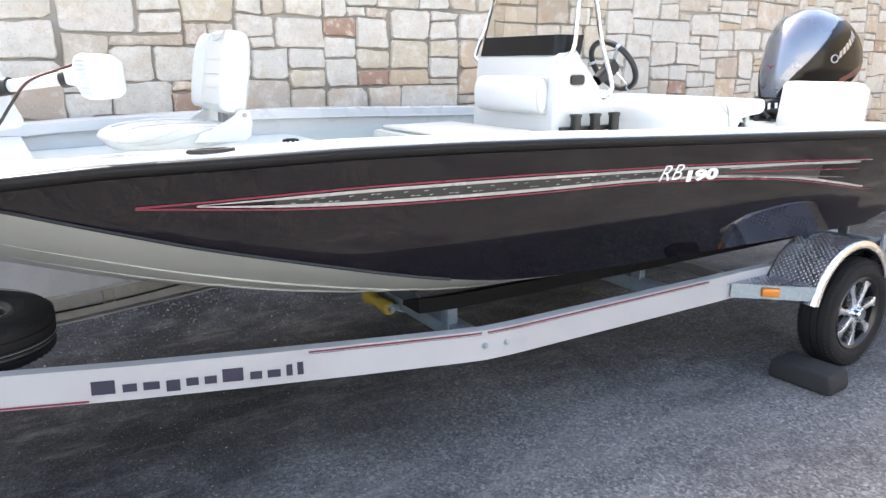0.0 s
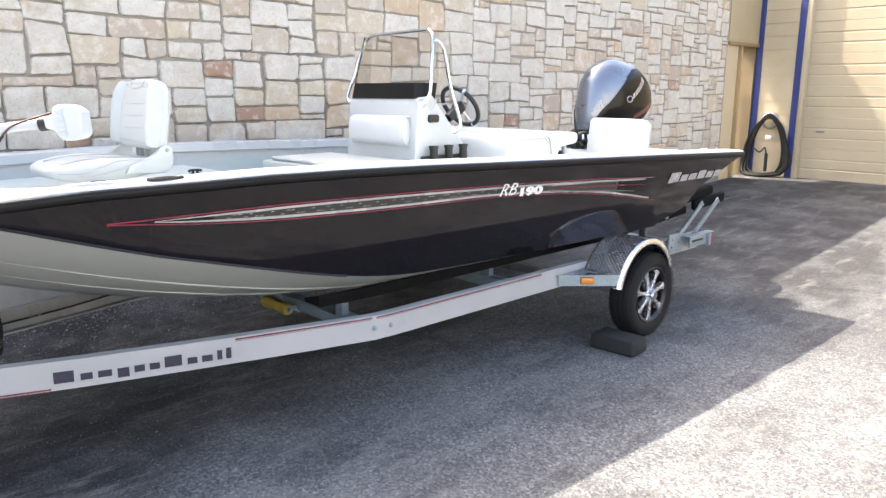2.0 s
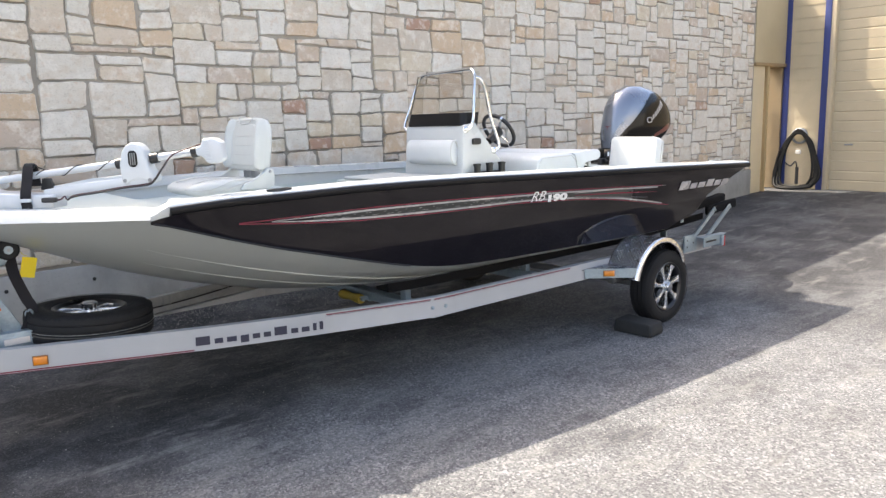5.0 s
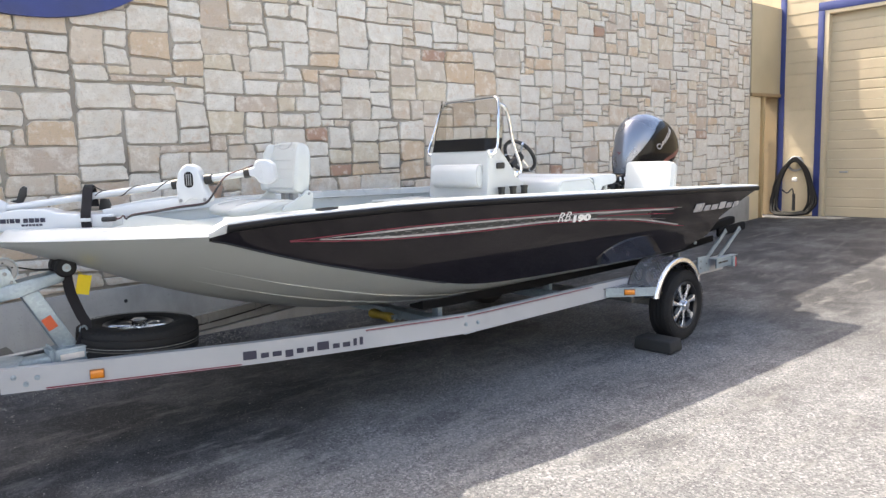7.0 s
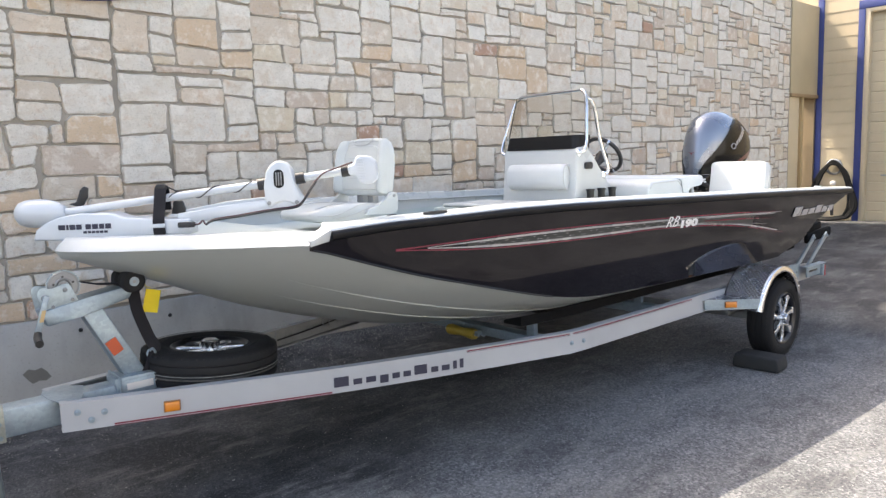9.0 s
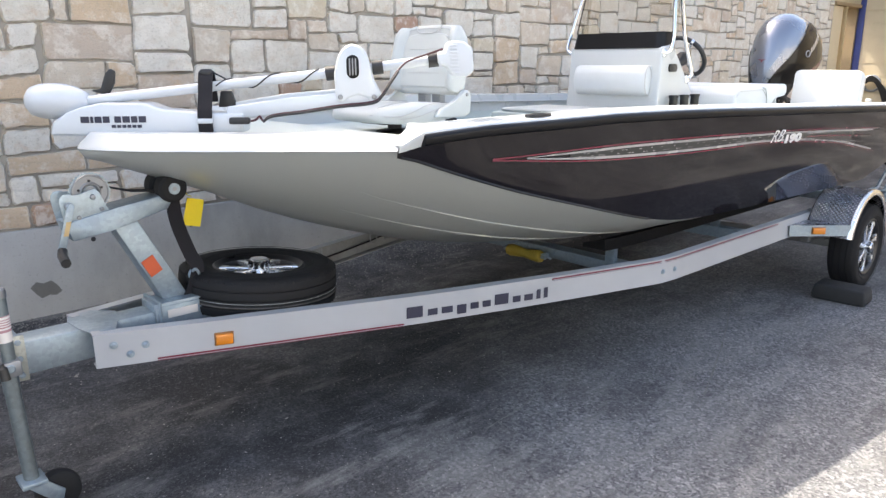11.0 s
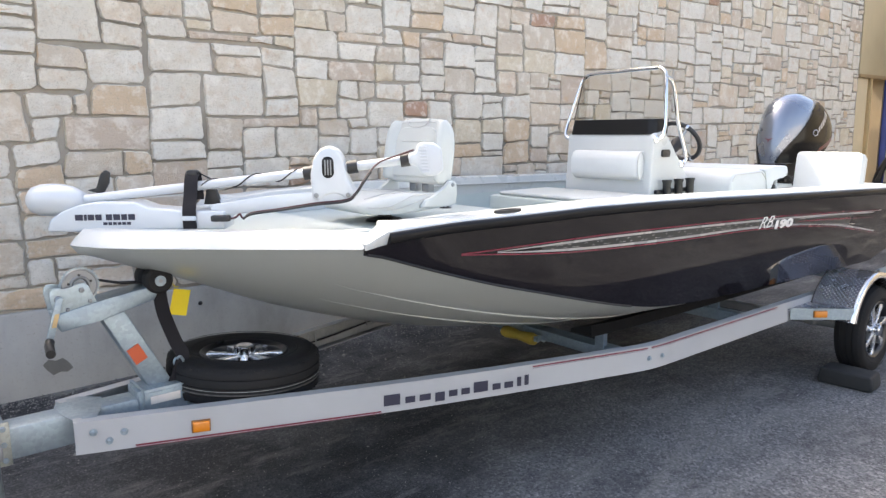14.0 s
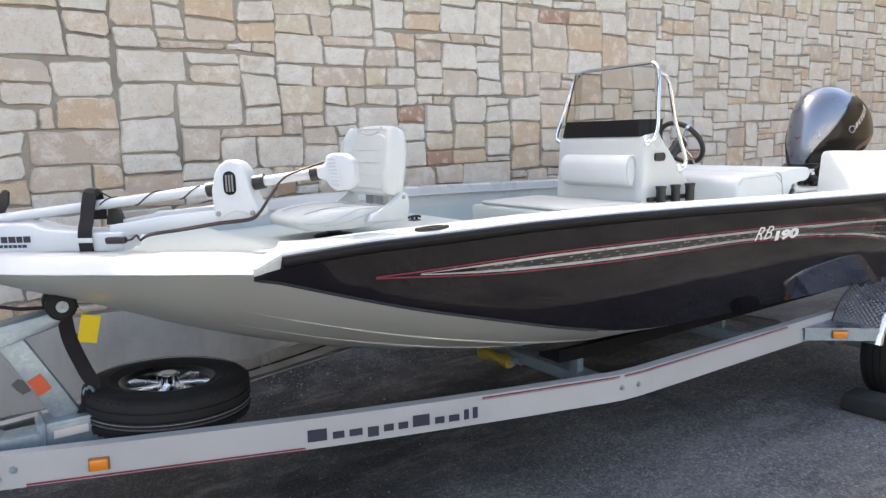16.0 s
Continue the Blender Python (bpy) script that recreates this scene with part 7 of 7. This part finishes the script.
prism(bm, [(S(-0.17), 1.365), (S(-0.17), 1.395), (S(0.0), 1.43), (S(0.15), 1.445), (S(0.27), 1.438), (S(0.27), 1.41), (S(0.06), 1.38)], 0.025, 0.045, "y", 0.006, 2, TM_M)
part("swing_arm", bm, TM_WHITE, troll, "white swing arm", 45)
bm = nb()
hd = Matrix.Translation(tp(0.452, 1.555)) @ Matrix((TD.cross(Vector((0, 0, 1))), Vector((-0.12 * TD.x, -0.12 * TD.y, 1)).normalized(), TD)).transposed().to_4x4()
prism(bm, [(-0.022, 0.0), (-0.026, 0.030), (-0.056, 0.042), (-0.066, 0.060), (-0.065, 0.105), (-0.044, 0.132), (0.040, 0.136), (0.064, 0.108), (0.068, 0.062), (0.058, 0.042), (0.026, 0.030), (0.022, 0.0)], -0.052, 0.052, "x", 0.013, 3, hd)
head = part("control_head", bm, TM_WHITE, troll, "white ribbed control head", 40)
for k in range(9):
    for sx in (-1, 1):
        bm = nb()
        y_ = -0.050 + 0.0125 * k
        box(bm, sx * 0.050, sx * 0.0555, y_ - 0.003, y_ + 0.003, 0.046, 0.076, 0.001, 1, hd)
        part("head_rib", bm, TM_WHITE, head, "", 0)
bm = nb()
tube(bm, [tp(0.425, 1.549), tp(0.455, 1.554)], 0.027, 16)
part("head_collar", bm, BLACK, head, "black head collar")
# hold-down strap
bm = nb()
us0 = -0.228
tube(bm, smooth_line([tp(us0, 1.295, 0.076), tp(us0, 1.36, 0.078), tp(us0, 1.42, 0.05), tp(us0, 1.475, 0.030), tp(us0, 1.505, 0.012), tp(us0, 1.51, -0.012), tp(us0, 1.475, -0.03), tp(us0, 1.40, -0.04)], 5), 0.01, flat=(0.026, 0.003), up=tuple(TN))
strap = part("hold_down_strap", bm, STRAP, troll, "black hold-down strap", 30)
bm = nb()
box(bm, S(us0) - 0.028, S(us0) + 0.028, -0.086, -0.076, 1.327, 1.345, 0.003, 2, TM_M)
part("buckle", bm, TM_WHITE, strap, "white buckle")
bm = nb()
box(bm, S(us0) - 0.022, S(us0) + 0.022, -0.02, 0.02, 1.492, 1.522, 0.009, 2, TM_M)
tube(bm, [tp(us0 + 0.01, 1.515, 0), tp(us0 + 0.055, 1.485, 0.0)], 0.003, 6)
part("strap_latch", bm, BLACK, strap, "black strap latch")
bm = nb()
prism(bm, [(S(-0.205), 1.38), (S(-0.15), 1.38), (S(-0.165), 1.44), (S(-0.195), 1.44)], 0.02, 0.05, "y", 0.004, 2, TM_M)
part("shaft_rest", bm, BLACK, troll, "black shaft rest")
# cable
bm = nb()
tube(bm, smooth_line([tp(-0.125, 1.335, 0.10), tp(-0.085, 1.338, 0.10), tp(-0.07, 1.352, 0.09), tp(-0.06, 1.336, 0.09), tp(-0.035, 1.355, 0.075), tp(0.05, 1.368, 0.066), tp(0.16, 1.388, 0.062), tp(0.255, 1.400, 0.062), tp(0.285, 1.425, 0.06), tp(0.312, 1.475, 0.05), tp(0.335, 1.515, 0.042), tp(0.365, 1.548, 0.036), tp(0.42, 1.572, 0.03), tp(0.468, 1.592, 0.02)], 6), 0.0040, 8)
part("power_cable", bm, CABLE_RED, troll, "dark red power cable", 60)
bm = nb()
tube(bm, smooth_line([tp(-0.06, 1.332, 0.096), tp(-0.035, 1.350, 0.082), tp(0.05, 1.363, 0.072), tp(0.16, 1.382, 0.068), tp(0.255, 1.394, 0.068), tp(0.285, 1.419, 0.066), tp(0.312, 1.469, 0.056), tp(0.335, 1.51, 0.046)], 6), 0.0048, 8)
part("power_cable", bm, CABLE, troll, "black power cable", 60)
bm = nb()
box(bm, S(-0.155), S(-0.095), -0.118, -0.092, 1.325, 1.350, 0.007, 2, TM_M)
part("power_plug", bm, BLACK, troll, "black power plug")

# ---------------------------------------------------------------- unseen wall added behind the camera to bounce sunlight
bm = nb()
box(bm, -30, 34, -17.4, -17.0, -0.2, 6.5)
tagged(part("bounce_wall", bm, stucco("bounce_wall_stucco", (0.60, 0.59, 0.56))), "plain pale wall added out of view to bounce sunlight", "wall", kind="structure")


# ---------------------------------------------------------------- the stones of the wall
def ashlar(x0, x1, z0, z1, cw, ch, seed):
    """Random rubble layout: rectangles of whole cells that fill the wall without gaps."""
    rnd = random.Random(seed)
    nx, nz = int((x1 - x0) / cw), int((z1 - z0) / ch)
    taken = np.zeros((nx, nz), bool)
    sizes = [(5, 3), (4, 3), (4, 3), (3, 3), (4, 2), (5, 2), (3, 2), (3, 2), (2, 2), (2, 3), (4, 4), (5, 4), (3, 4), (6, 3), (4, 1), (3, 1), (2, 1), (1, 2), (5, 1)]
    weights = [9, 10, 10, 6, 11, 9, 12, 12, 7, 2, 4, 3, 1, 4, 5, 5, 5, 1, 3]
    out = []
    for j in range(nz):
        for i in range(nx):
            if taken[i, j]:
                continue
            run = 1
            while i + run < nx and run < 9 and not taken[i + run, j]:
                run += 1
            fits = [(w, h) for w, h in rnd.choices(sizes, weights, k=14) if w <= run and run - w != 1 and j + h <= nz]
            w, h = fits[0] if fits else (min(run, 3), 1 if run > 1 or rnd.random() < 0.4 else 2)
            h = min(h, nz - j)
            taken[i:i + w, j:j + h] = True
            out.append((x0 + i * cw, z0 + j * ch, w, h))
    return out


def corner(i, j):
    """How far a knot of the layout is pushed aside, the same for all stones that meet there."""
    rnd = random.Random(i * 7919 + j * 104729)
    return rnd.uniform(-0.017, 0.017), rnd.uniform(-0.015, 0.015)


def stone_shape(i, j, w, h, seed):
    """An uneven block with chipped corners and a rough face: points about its middle, face towards -y."""
    rnd = random.Random(seed)
    gap = 0.0058
    mx, mz = w * CELL_W / 2, h * CELL_H / 2
    quad = []
    for a, b in ((0, 0), (1, 0), (1, 1), (0, 1)):
        dx, dz = corner(i + a * w, j + b * h)
        quad.append(Vector((a * w * CELL_W - mx + dx + gap * (1 - 2 * a), b * h * CELL_H - mz + dz + gap * (1 - 2 * b))))
    ring = []
    for k in range(4):
        p, q, o = quad[k], quad[(k + 1) % 4], quad[k - 1]
        cut = min(rnd.choice((0.006, 0.010, 0.016, 0.024, 0.034)), 0.16 * min(w * CELL_W, h * CELL_H))
        e1, e0 = (q - p), (o - p)
        ring.append(p + e0.normalized() * min(cut * rnd.uniform(0.6, 1.3), e0.length * 0.3))
        ring.append(p + e1.normalized() * min(cut * rnd.uniform(0.6, 1.3), e1.length * 0.3))
        nrm = Vector((-e1.y, e1.x)).normalized()
        for t in (0.26, 0.42, 0.58, 0.76):
            ring.append(p + e1 * (t + rnd.uniform(-0.05, 0.05)) + nrm * rnd.uniform(-0.003, 0.006))
    n = len(ring)
    d = rnd.uniform(-0.002, 0.013)
    tilt = rnd.uniform(-0.03, 0.03), rnd.uniform(-0.03, 0.03)
    verts = [(p.x, 0.035, p.y) for p in ring]
    verts += [(p.x, 0.001 - d * 0.4, p.y) for p in ring]
    lip = rnd.uniform(0.005, 0.010)
    for p in ring:
        k = 1 - lip / max(p.length, 0.02)
        verts.append((p.x * k, -0.008 - d + rnd.uniform(-0.003, 0.003) + p.x * tilt[0] + p.y * tilt[1], p.y * k))
    verts += [(p.x * 0.55, -0.010 - d + rnd.uniform(-0.0015, 0.0015) + (p.x * tilt[0] + p.y * tilt[1]) * 0.55, p.y * 0.55) for p in ring]
    verts.append((0, -0.0105 - d, 0))
    faces = []
    for r in range(3):
        for i_ in range(n):
            j_ = (i_ + 1) % n
            faces.append((r * n + i_, r * n + j_, (r + 1) * n + j_, (r + 1) * n + i_))
    faces += [(3 * n + i_, 3 * n + (i_ + 1) % n, 4 * n) for i_ in range(n)]
    return verts, faces


CELL_W, CELL_H = 0.090, 0.072
X0, Z0 = -6.9, 0.615
near, far = [], []
for x, z, w, h in ashlar(X0, 11.79, Z0, 5.62, CELL_W, CELL_H, 11):
    cx, cz = x + w * CELL_W / 2, z + h * CELL_H / 2
    top = (wall_top(cx) if cx < STEP_X - 0.2 else 4.42) - h * CELL_H / 2
    if cz > top:
        continue
    (near if 0.4 < cx < 6.2 and 1.25 < cz < 2.75 and w * h > 2 else far).append((cx, cz, w, h))
near.sort(key=lambda s: abs(s[0] - 2.6) + abs(s[1] - 2.0))
far += near[300:]
near = near[:300]


def stone_of(cx, cz, w, h):
    i, j = round((cx - w * CELL_W / 2 - X0) / CELL_W), round((cz - h * CELL_H / 2 - Z0) / CELL_H)
    return stone_shape(i, j, w, h, i * 331 + j * 977)


RED_AT = ((0.96, 1.85), (2.41, 1.77), (5.81, 2.14), (6.2, 1.39), (4.14, 2.67), (10.05, 1.3), (1.29, 1.30), (2.65, 1.46), (11.4, 1.1), (-0.34, 0.69), (-0.05, 2.30), (10.03, 1.71), (1.61, 2.38), (8.1, 2.5), (7.3, 3.2))


def reddish(cx, cz, w, h):
    """The few blocks of red sandstone: the block that lies over each of these spots."""
    return w * h <= 8 and any(abs(cx - x) <= w * CELL_W / 2 and abs(cz - z) <= h * CELL_H / 2 for x, z in RED_AT)


def smooth_mesh(name, verts, faces, mat):
    me = bpy.data.meshes.new(name)
    me.from_pydata(verts, [], faces)
    for p in me.polygons:
        p.use_smooth = True
    me.set_sharp_from_angle(angle=radians(35))
    me.materials.append(mat)
    return me


for cx, cz, w, h in near:
    ob = new("stone", smooth_mesh("stone", *stone_of(cx, cz, w, h), STONE_RED if reddish(cx, cz, w, h) else STONE))
    ob.parent = stone_wall
    ob.location = (cx, WALL_Y + 0.012, cz)
verts, faces, slots = [], [], []
for cx, cz, w, h in far:
    v, f_ = stone_of(cx, cz, w, h)
    k = len(verts)
    verts += [(cx + x, WALL_Y + 0.012 + y, cz + z) for x, y, z in v]
    faces += [tuple(i + k for i in q) for q in f_]
    slots += [int(reddish(cx, cz, w, h))] * len(f_)
rest = tagged(new("stones", smooth_mesh("stones", verts, faces, STONE_FAR)), kind="stuff")
rest.parent = stone_wall
rest.data.materials.append(STONE_RED)
rest.data.polygons.foreach_set("material_index", slots)
